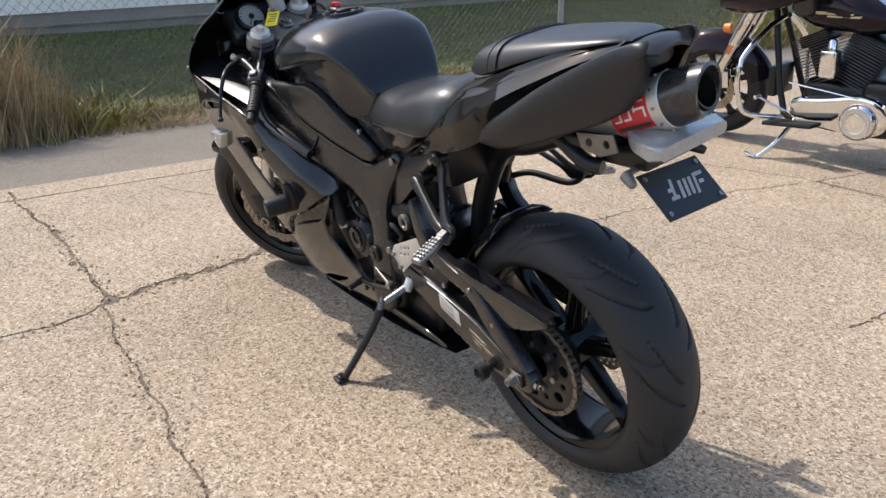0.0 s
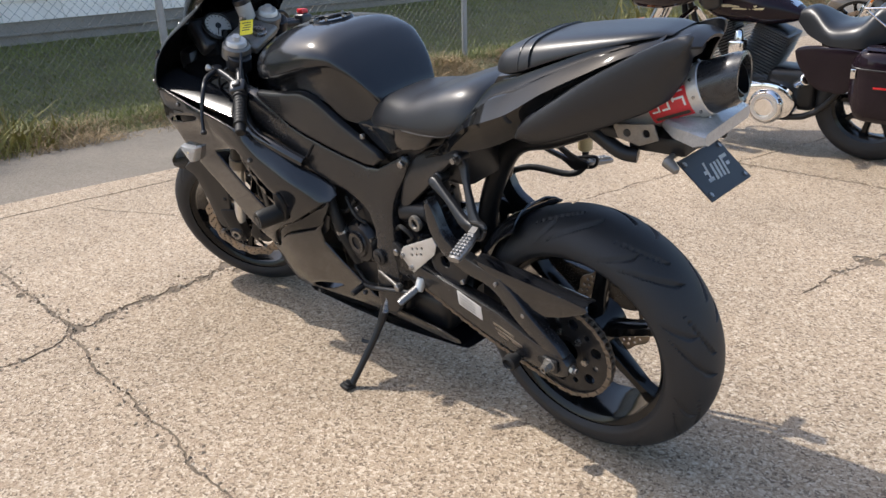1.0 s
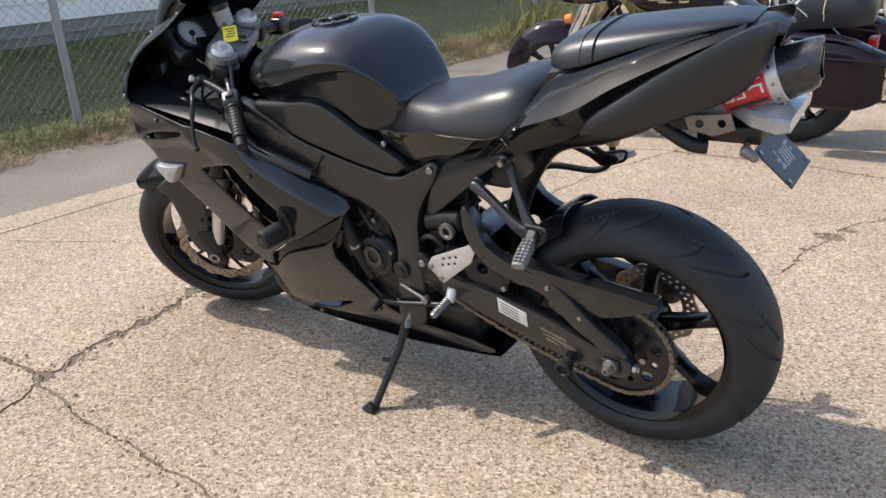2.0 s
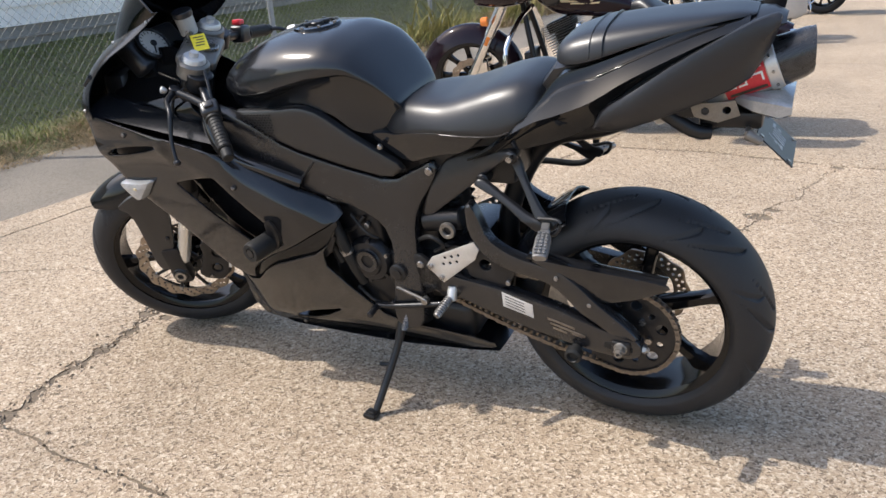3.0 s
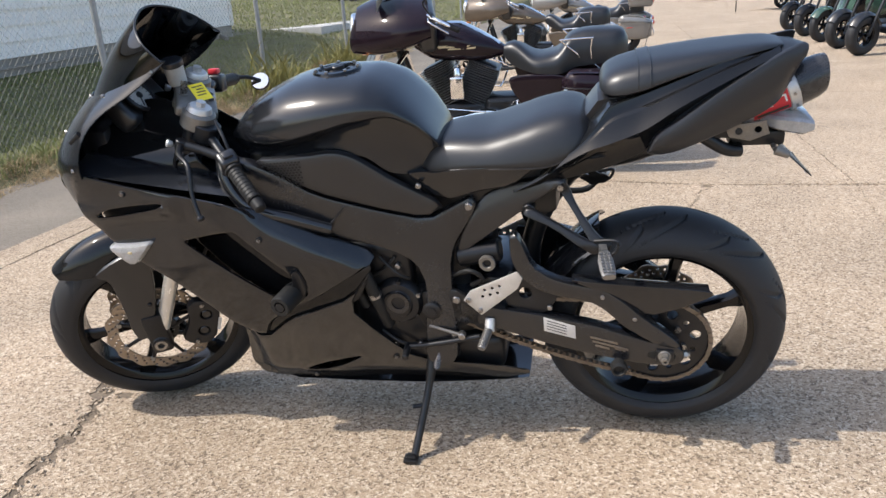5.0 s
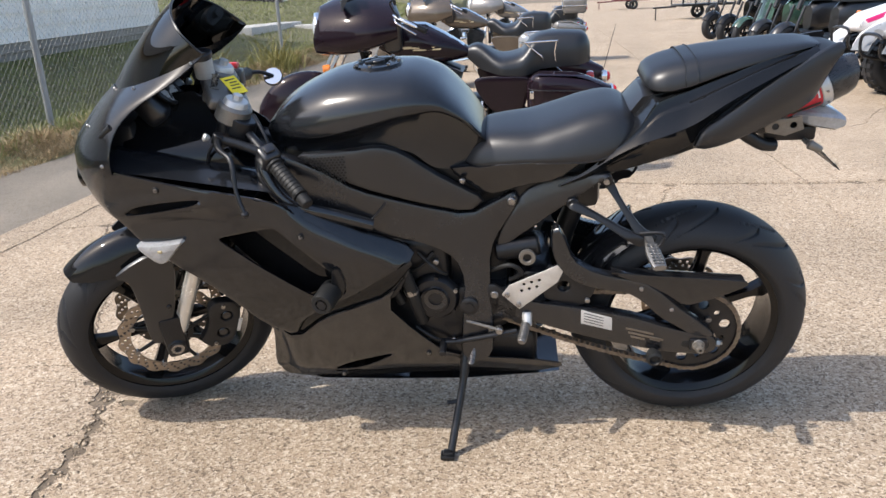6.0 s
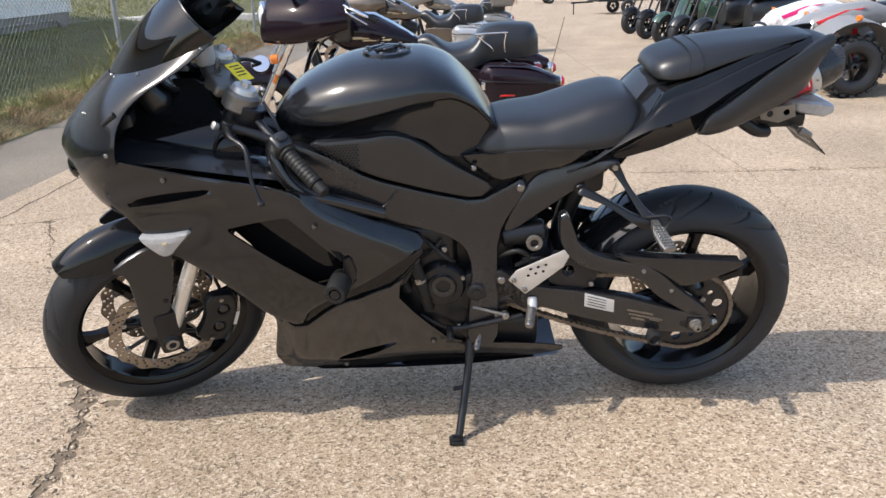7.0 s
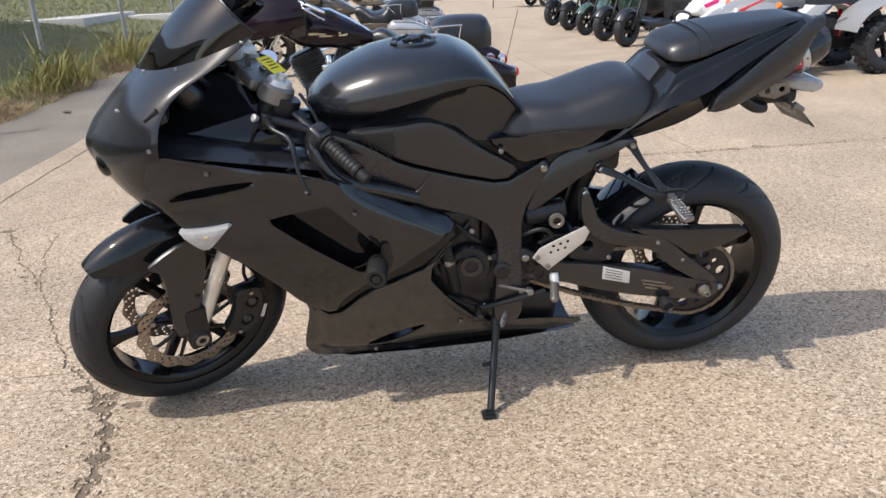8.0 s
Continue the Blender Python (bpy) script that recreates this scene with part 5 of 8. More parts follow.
# frame, covers, subframe panels
COVER = [(-0.972, 0.846), (-0.834, 0.850), (-0.770, 0.856), (-0.719, 0.839), (-0.629, 0.766), (-0.520, 0.698), (-0.569, 0.667), (-0.685, 0.703), (-0.829, 0.756), (-0.901, 0.808)]
FRAME = [(-1.03, 0.850), (-0.975, 0.838), (-0.902, 0.800), (-0.829, 0.748), (-0.685, 0.696), (-0.569, 0.660), (-0.492, 0.698), (-0.458, 0.717), (-0.443, 0.694), (-0.458, 0.660), (-0.505, 0.591), (-0.519, 0.527), (-0.511, 0.290), (-0.534, 0.250), (-0.572, 0.245), (-0.603, 0.275), (-0.594, 0.382), (-0.585, 0.484), (-0.606, 0.545), (-0.662, 0.585), (-0.771, 0.623), (-0.90, 0.66), (-1.02, 0.72)]
SEATSIDE = [(-0.627, 0.783), (-0.575, 0.792), (-0.545, 0.789), (-0.496, 0.800), (-0.418, 0.809), (-0.296, 0.814), (-0.364, 0.756), (-0.443, 0.742), (-0.536, 0.706)]
SUBCOVER = [(-0.440, 0.710), (-0.361, 0.752), (-0.222, 0.772), (-0.279, 0.728), (-0.383, 0.643), (-0.502, 0.548), (-0.500, 0.590)]
for sy in (-1, 1):
    fr = part("frame_beam", panel(FRAME, mid_w, 0.03, 0.012, (), 0.03, sy), M_FRAME, bike, "black cast aluminium frame beam")
    part("frame_cover", panel(COVER, lambda x, z: mid_w(x, z) + 0.006, 0.02, 0.010, (), 0.025, sy), M_COVER, bike, "matte black frame cover")
    holes = []
    for i in range(16):
        for j in range(1, 11):
            x, z = -0.972 + 0.0085 * i + 0.00425 * (j % 2), 0.844 - 0.0066 * j
            if z > 0.846 - 0.72 * (x + 0.962) and x < -0.845:
                holes.append(block(x - 0.0028, x + 0.0028, sy * (mid_w(x, z) + 0.0068) - 0.0009, sy * (mid_w(x, z) + 0.0068) + 0.0009, z - 0.0022, z + 0.0022, 0.0007, 1))
    part("grip_texture", join(*holes), M_GRIP, bpy.data.objects[bike.children[-1].name], "raised dimple texture")
    part("seat_side_cover", panel(SEATSIDE, lambda x, z: ease(x, [-0.63, -0.56, -0.50, -0.43, -0.36, -0.30], [0.119, 0.127, 0.137, 0.147, 0.150, 0.146]) - 0.25 * max(0.0, 0.80 - z), 0.02, 0.005, (), 0.014, sy), M_SATIN, bike, "satin black cover below the seat")
    part("subframe_cover", panel(SUBCOVER, lambda x, z: tail_w(x, z) - 0.018, 0.02, 0.006, (), 0.014, sy), M_COVER, bike, "matte black subframe cover")
    for x, z, r in ((-0.463, 0.692, 0.010), (-0.579, 0.752, 0.007), (-0.51, 0.445, 0.010), (-0.52, 0.345, 0.009)):
        w = mid_w(x, z) + 0.002
        part("bolt", join(rod((x, sy * (w - 0.005), z), (x, sy * (w + 0.006), z), r, seg=18, bevel=0.002)), M_BOLT, fr)
    for x, z, r in ((-0.575, 0.416, 0.024),):
        w = mid_w(x, z)
        part("pivot_bolt", join(lathe([(0.012, 0.0), (r, 0.0), (r, 0.007), (r - 0.004, 0.010), (0.012, 0.010)], 24, (0, 0, 0), True), rod((0, 0, 0), (0, 0.013, 0), 0.013, seg=6)), M_DARK, fr).data.transform(aim((x, sy * (w - 0.002), z), (x, sy * (w + 0.02), z)))
    part("cable_tie", pipe([(-0.842, sy * (mid_w(-0.84, 0.67) + 0.002), 0.648), (-0.80, sy * (mid_w(-0.8, 0.66) + 0.003), 0.672), (-0.762, sy * (mid_w(-0.76, 0.7) + 0.003), 0.712)], 0.0028, 6), M_GREY, fr)
    part("air_duct", pipe([(-1.04, sy * 0.16, 0.86), (-1.035, sy * 0.185, 0.80), (-0.985, sy * 0.20, 0.735), (-0.89, sy * 0.19, 0.700), (-0.80, sy * 0.165, 0.66)], [0.020] * 12 + [0.016] * 20, 14), M_SATIN, bike, "black duct below the handlebar")

# engine
eng = part("engine", join(block(-0.98, -0.62, -0.11, 0.11, 0.34, 0.60, 0.03, 3), block(-0.80, -0.52, -0.115, 0.115, 0.23, 0.46, 0.03, 3), moved(block(-0.14, 0.10, -0.125, 0.125, -0.10, 0.10, 0.02, 3), pose(-0.95, 0, 0.60, 0, 25, 0)), block(-0.99, -0.70, -0.10, 0.10, 0.25, 0.36, 0.03)), M_DARK, bike, "black liquid-cooled engine block")
part("generator_cover", lathe([(0.0, -0.030), (0.036, -0.030), (0.040, -0.024), (0.055, -0.022), (0.062, -0.012), (0.066, 0.0)], 36, (-0.664, -0.112, 0.432)), M_DARK, eng)
for k in range(6):
    a = 2 * math.pi * k / 6 + 0.4
    part("bolt", rod((-0.664 + 0.060 * math.cos(a), -0.112, 0.432 + 0.060 * math.sin(a)), (-0.664 + 0.060 * math.cos(a), -0.133, 0.432 + 0.060 * math.sin(a)), 0.0055, seg=8), M_BOLT if k % 3 == 0 else M_DARK, eng)
part("cover_ring", lathe([(0.018, -0.004), (0.030, -0.006), (0.030, 0.004), (0.018, 0.004)], 28, (-0.660, -0.142, 0.440), True), M_FRAME, eng)
part("sprocket_cover", panel([(-0.62, 0.46), (-0.50, 0.46), (-0.47, 0.42), (-0.48, 0.36), (-0.56, 0.33), (-0.62, 0.36)], flat(0.118), 0.03, 0.01), M_DARK, eng)
part("coolant_hose", pipe([(-0.78, -0.13, 0.60), (-0.74, -0.145, 0.53), (-0.715, -0.14, 0.44), (-0.70, -0.12, 0.36)], 0.017, 14), M_GRIP, eng)
part("coolant_hose", pipe([(-0.86, -0.12, 0.56), (-0.79, -0.135, 0.51), (-0.75, -0.13, 0.42)], 0.013, 12), M_GRIP, eng)
part("hose_clamp", rod((-0.724, -0.142, 0.47), (-0.719, -0.141, 0.455), 0.0185, seg=18), M_BOLT, eng)
for k, (a, b) in enumerate((((-0.70, -0.12, 0.56), (-0.63, -0.12, 0.50)), ((-0.72, -0.125, 0.34), (-0.63, -0.12, 0.30)), ((-0.76, -0.11, 0.50), (-0.66, -0.118, 0.56)))):
    part("wire_loom", pipe([a, Vector(a).lerp(Vector(b), 0.5) + Vector((0.01, -0.012, -0.01)), b], 0.005, 8), M_GRIP, eng)
for x, z in ((-0.655, 0.535), (-0.70, 0.36), (-0.62, 0.30), (-0.69, 0.29)):
    part("bolt", rod((x, -0.112, z), (x, -0.126, z), 0.0075, seg=10, bevel=0.001), M_BOLT, eng)
for j in range(4):
    y = -0.09 + 0.06 * j
    part("header_pipe", pipe([(-1.02, y, 0.60), (-1.09, y, 0.52), (-1.05, y * 0.8, 0.33), (-0.90, y * 0.6, 0.20)], 0.018, 12), M_CHAIN, eng)
part("air_box", block(-1.02, -0.62, -0.065, 0.065, 0.66, 0.83, 0.03), M_DARK, bike)
part("battery_tray", block(-0.56, -0.25, -0.075, 0.075, 0.66, 0.80, 0.02), M_DARK, bike)

# rear suspension and swingarm
BEAM = [(-0.56, 0.450), (-0.47, 0.436), (-0.40, 0.420), (-0.346, 0.414), (-0.25, 0.398), (-0.163, 0.381), (-0.095, 0.362), (-0.03, 0.346), (0.032, 0.336), (0.047, 0.318), (0.046, 0.294), (0.030, 0.282), (0.004, 0.277), (-0.086, 0.283), (-0.186, 0.296), (-0.316, 0.330), (-0.417, 0.363), (-0.56, 0.382)]
BRACE = [(-0.368, 0.625), (-0.352, 0.635), (-0.338, 0.612), (-0.314, 0.546), (-0.27, 0.516), (-0.224, 0.502), (-0.142, 0.488), (-0.095, 0.456), (-0.052, 0.416), (0.011, 0.368), (0.038, 0.342), (0.034, 0.328), (-0.020, 0.338), (-0.06, 0.363), (-0.10, 0.387), (-0.143, 0.430), (-0.18, 0.452), (-0.249, 0.462), (-0.300, 0.478), (-0.342, 0.510), (-0.366, 0.560)]
GUSSET = [(-0.380, 0.52), (-0.345, 0.512), (-0.300, 0.480), (-0.252, 0.466), (-0.262, 0.440), (-0.285, 0.404), (-0.35, 0.412), (-0.39, 0.43)]
SLOT_AXLE = [(-0.040, 0.300), (0.026, 0.296), (0.028, 0.318), (-0.038, 0.322)]
for sy in (-1, 1):
    sw = part("swingarm_side", panel(BEAM, lambda x, z: 0.125 + 0.008 * ease(x, [-0.16, -0.06], [0, 1]), 0.034, 0.006, (), 0.02, sy), M_FRAME, bike, "black aluminium swingarm beam")
    part("brace", panel(BRACE, lambda x, z: 0.129 + 0.006 * ease(x, [-0.16, -0.06], [0, 1]), 0.030, 0.008, (), 0.014, sy), M_FRAME, sw, "curved black upper brace")
    part("gusset", panel(GUSSET, flat(0.112), 0.012, 0.003, [ring_loop(-0.335, 0.462, 0.016, 14)], 0.02, sy), M_DARK, sw)
    for k, (x, z) in enumerate(((-0.276, 0.425), (-0.298, 0.498))):
        part("bolt", rod((x, sy * 0.110, z), (x, sy * 0.120, z), 0.0065, seg=10, bevel=0.001), M_BOLT, sw)
    part("axle_slot", panel(SLOT_AXLE, flat(0.1338), 0.002, 0.0008, (), 0.02, sy), M_GRIP, sw, "black axle slot")
    part("adjuster_bolt", join(rod((0.030, sy * 0.120, 0.309), (0.062, sy * 0.120, 0.307), 0.006, seg=8), rod((0.047, sy * 0.120, 0.308), (0.055, sy * 0.120, 0.3075), 0.0105, seg=6)), M_BOLT, sw)
    part("chain_adjuster", block(-0.020, 0.022, sy * 0.137 - 0.004, sy * 0.137 + 0.004, 0.294, 0.328, 0.003), M_DARK, sw)
    part("axle_nut", join(rod((0, sy * 0.136, 0.312), (0, sy * 0.143, 0.312), 0.016, seg=24, bevel=0.002), rod((0, sy * 0.143, 0.312), (0, sy * 0.156, 0.312), 0.0125, seg=6), lathe([(0.004, 0.0), (0.0085, 0.0), (0.0085, 0.010), (0.004, 0.010)], 14, (0, sy * 0.160 - 0.005, 0.312), True)), M_CLAMP, sw, "bright axle nut")
    part("swingarm_spool", lathe([(0.0, 0.0), (0.013, 0.0), (0.013, 0.012), (0.020, 0.016), (0.020, 0.034), (0.014, 0.038), (0.010, 0.030), (0.0, 0.030)], 22), M_GRIP, sw).data.transform(aim((-0.108, sy * 0.128, 0.280), (-0.108, sy * 0.2, 0.280)))
    for x, z in ((-0.148, 0.470), (-0.072, 0.412)):
        part("bolt", rod((x, sy * 0.126, z), (x, sy * 0.136, z), 0.0055, seg=10, bevel=0.001), M_BOLT, sw)
    if sy < 0:
        st = part("warning_sticker", panel([(-0.292, 0.402), (-0.214, 0.380), (-0.213, 0.342), (-0.291, 0.362)], flat(0.1262), 0.002, 0.0004, rounding=0), M_STICKER, sw, "worn silver warning sticker")
        for k in range(4):
            part("lettering_bar", panel([(-0.284, 0.394 - 0.008 * k), (-0.235, 0.380 - 0.008 * k), (-0.235, 0.3775 - 0.008 * k), (-0.284, 0.3915 - 0.008 * k)], flat(0.1266), 0.001, 0.0003, rounding=0), M_GREY, st)
        for k, (a, b, z) in enumerate(((-0.178, -0.110, 0.352), (-0.172, -0.085, 0.340), (-0.165, -0.130, 0.328), (-0.118, -0.092, 0.3245))):
            part("embossed_bar", panel([(a, z), (b, z - 0.20 * (b - a)), (b, z - 0.20 * (b - a) - 0.006), (a, z - 0.006)], lambda x, z: 0.1268 + 0.008 * ease(x, [-0.16, -0.06], [0, 1]), 0.002, 0.0006, rounding=0), M_CHAIN, sw)
part("swingarm_bridge", join(block(-0.46, -0.36, -0.10, 0.10, 0.40, 0.50, 0.02), block(-0.56, -0.42, -0.11, 0.11, 0.38, 0.46, 0.02)), M_FRAME, bike)
rows = []
for i in range(17):
    a = radians(118 + 56 * i / 16)
    rows.append([(RAX.x + (0.334 - 0.035 * abs(b) ** 3) * math.cos(a), 0.098 * b, RAX.z + (0.334 - 0.035 * abs(b) ** 3) * math.sin(a)) for b in (-1, -0.8, -0.5, 0, 0.5, 0.8, 1)])
part("rear_hugger", thick(skin(rows), 0.004), M_SATIN, bike, "black rear hugger over the tyre")
cg = part("chain_guard", panel([(-0.225, 0.512), (-0.12, 0.505), (0.098, 0.493), (0.106, 0.480), (0.032, 0.440), (-0.041, 0.413), (-0.085, 0.446), (-0.130, 0.470)], lambda x, z: 0.128 - 0.10 * max(0.0, 0.485 - z), 0.005, 0.002, (), 0.015), M_SATIN, bike, "black plastic chain guard")
part("guard_top", thick(skin([[(x, -y, ease(x, [-0.22, -0.12, 0.10], [0.511, 0.504, 0.491]) - 0.006 * (y < 0.09)) for y in (0.125, 0.110, 0.095, 0.080)] for x in (-0.22, -0.14, -0.06, 0.02, 0.096)]), 0.003), M_SATIN, cg)
shock = part("shock_absorber", join(rod((-0.44, -0.02, 0.42), (-0.43, -0.02, 0.66), 0.025, seg=18), pipe([(-0.44 + 0.036 * math.cos(2.2 * k), -0.02 + 0.036 * math.sin(2.2 * k), 0.44 + 0.0058 * k) for k in range(34)], 0.0055, 7, 3)), M_DARK, bike)
part("reservoir_body", rod((-0.505, -0.075, 0.545), (-0.395, -0.075, 0.565), 0.028, seg=22, bevel=0.005), M_DARK, shock)
part("adjuster_knob", join(lathe([(0.012, 0.0), (0.0200, 0.0), (0.0215, 0.006), (0.0200, 0.012), (0.012, 0.012), (0.010, 0.004)], 22, (-0.426, -0.118, 0.546), True)), M_CLAMP, shock, "silver adjuster ring")
part("adjuster_stub", rod((-0.426, -0.06, 0.546), (-0.426, -0.110, 0.546), 0.016, seg=16), M_DARK, shock)
part("brake_hose", pipe([(-0.52, -0.10, 0.50), (-0.47, -0.125, 0.53), (-0.44, -0.118, 0.505), (-0.47, -0.11, 0.48)], 0.006, 8), M_GRIP, shock)

# chain
SP_F, R_F, R_R = Vector((-0.512, 0, 0.408)), 0.038, 0.1165
d = RAX - SP_F
base = math.atan2(d.z, d.x)
tilt = math.asin((R_R - R_F) / math.hypot(d.x, d.z))
a_top, a_low = base + math.pi / 2 + tilt, base - math.pi / 2 - tilt
loop = []
for k in range(25):
    a = a_low + (a_top - a_low) * k / 24
    loop.append(Vector((RAX.x + R_R * math.cos(a), -0.110, RAX.z + R_R * math.sin(a))))
for k in range(13):
    a = a_top + (2 * math.pi + a_low - a_top) * k / 12
    loop.append(Vector((SP_F.x + R_F * math.cos(a), -0.110, SP_F.z + R_F * math.sin(a))))
for k in range(1, 12):
    q = k / 12
    p0, p1 = loop[36], loop[0]
    loop.append(p0.lerp(p1, q) - Vector((0, 0, 0.016 * math.sin(math.pi * q))))
dist = [0.0]
for k in range(len(loop)):
    dist.append(dist[-1] + (loop[(k + 1) % len(loop)] - loop[k]).length)
links = round(dist[-1] / 0.0159)
spots = []
for k in range(links):
    s = dist[-1] * k / links
    j = max(i for i in range(len(loop)) if dist[i] <= s)
    spots.append(loop[j].lerp(loop[(j + 1) % len(loop)], (s - dist[j]) / max(1e-9, dist[j + 1] - dist[j])))
bms = []
for k in range(links):
    p, q = spots[k], spots[(k + 1) % links]
    L = (q - p).length
    off = 0.0085 if k % 2 else 0.0066
    for s in (-1, 1):
        plate = lathe([(0.0, 0.0), (0.0066, 0.0), (0.0066, 0.0022), (0.0, 0.0022)], 8)
        plate2 = block(-0.0048, 0.0048, 0.0, 0.0022, 0.0, L)
        ax = Vector((0, 1, 0))
        zdir = (q - p).normalized()
        xdir = ax.cross(zdir)
        b = Matrix((xdir, ax, zdir)).transposed().to_4x4()
        bms += [moved(plate, Matrix.Translation(p + ax * (s * off - 0.001)) @ b), moved(plate2, Matrix.Translation(p + ax * (s * off - 0.001)) @ b)]
    bms.append(rod(p - Vector((0, 0.0075, 0)), p + Vector((0, 0.0075, 0)), 0.0048, seg=8))
part("drive_chain", join(*bms), M_CHAIN, bike, "oily bronze-toned drive chain")

# controls
PEG_LINE = [(0.0, 0.005), (0.010, 0.006)] + [(q, 0.008 + 0.0095 * n + e) for n in range(9) for q, e in ((0.0105, 0.0), (0.0132, 0.0015), (0.0132, 0.0058), (0.0105, 0.0072))] + [(0.010, 0.098), (0.0, 0.099)]
heel = [(-0.491, 0.446), (-0.472, 0.474), (-0.352, 0.533), (-0.339, 0.515), (-0.352, 0.485), (-0.447, 0.404)]
dots = [ring_loop(-0.435 + 0.019 * i - 0.006 * j, 0.478 + 0.006 * i - 0.019 * j, 0.0042, 8) for i, j in ((0, 0), (1, 0), (2, 0), (0, 1), (1, 1), (2, 1))]
for sy in (-1, 1):
    hg = part("heel_guard", panel(heel, flat(0.130), 0.003, 0.001, dots, 0.02, sy, 0), M_ALU, bike, "bare aluminium heel guard with drilled holes")
    for x, z in ((-0.478, 0.448), (-0.449, 0.420)):
        part("bolt", rod((x, sy * 0.128, z), (x, sy * 0.137, z), 0.007, seg=10, bevel=0.001), M_BOLT, hg)
    part("foot_bracket", panel([(-0.535, 0.47), (-0.50, 0.47), (-0.43, 0.40), (-0.42, 0.365), (-0.45, 0.35), (-0.50, 0.40), (-0.54, 0.34), (-0.55, 0.36)], flat(0.125), 0.012, 0.004, side=sy), M_DARK, hg)
    pm = aim((-0.428, sy * 0.13, 0.372), (-0.447, sy * 0.21, 0.345)) @ Matrix.Diagonal((0.85, 0.82, 0.85, 1))
    peg = part("rider_peg", moved(lathe(PEG_LINE, 10), pm @ Matrix.Diagonal((1.1, 0.92, 0.9, 1))), M_PEG, bike, "knurled aluminium rider peg")
    part("peg_joint", rod((-0.428, sy * 0.12, 0.390), (-0.428, sy * 0.14, 0.360), 0.013, seg=12, bevel=0.002), M_ALU, peg)
lev = part("shift_lever", join(pipe([(-0.455, -0.140, 0.345), (-0.52, -0.150, 0.335), (-0.60, -0.158, 0.322), (-0.645, -0.160, 0.318)], 0.007, 10), rod((-0.645, -0.150, 0.318), (-0.645, -0.205, 0.312), 0.009, seg=12, bevel=0.002)), M_DARK, bike, "black gear shift lever")
part("linkage_rod", rod((-0.50, -0.148, 0.352), (-0.585, -0.14, 0.372), 0.0045, seg=10), M_CLAMP, lev)
part("rod_end", rod((-0.50, -0.138, 0.352), (-0.50, -0.158, 0.352), 0.010, seg=12, bevel=0.002), M_BOLT, lev)
stand = part("side_stand", join(pipe([(-0.588, -0.118, 0.292), (-0.598, -0.165, 0.205), (-0.615, -0.225, 0.125), (-0.632, -0.285, 0.052)], [0.013] * 5 + [0.0105] * 30, 12), rod((-0.575, -0.095, 0.290), (-0.60, -0.135, 0.290), 0.022, seg=20, bevel=0.004)), M_DARK, bike, "black steel side stand, folded out")
footm = pose(-0.636, -0.292, 0.052, -9.2, 0, 0)
part("stand_foot", moved(join(block(-0.022, 0.016, -0.019, 0.016, -0.005, 0.007, 0.004), block(-0.015, 0.011, -0.012, 0.011, 0.004, 0.014, 0.004)), footm), M_DARK, stand)
part("stand_peg", pipe([(-0.608, -0.198, 0.160), (-0.628, -0.206, 0.158), (-0.640, -0.21, 0.160)], 0.006, 8), M_DARK, stand)
coil = [(-0.565 - 0.012 * k / 40 + 0.009 * math.cos(1.57 * k), -0.135 - 0.018 * k / 40 + 0.009 * math.sin(1.57 * k), 0.300 - 0.050 * k / 40) for k in range(41)]
part("stand_spring", pipe(coil, 0.002, 6, 3), M_BOLT, stand, "coiled stand spring")
part("stand_bracket", panel([(-0.64, 0.33), (-0.55, 0.33), (-0.53, 0.28), (-0.56, 0.255), (-0.62, 0.255)], flat(0.112), 0.016, 0.004), M_DARK, stand)
part("silencer_box", block(-0.66, -0.40, -0.085, 0.085, 0.19, 0.31, 0.03, 3), M_DARK, bike, "black under-engine collector box")

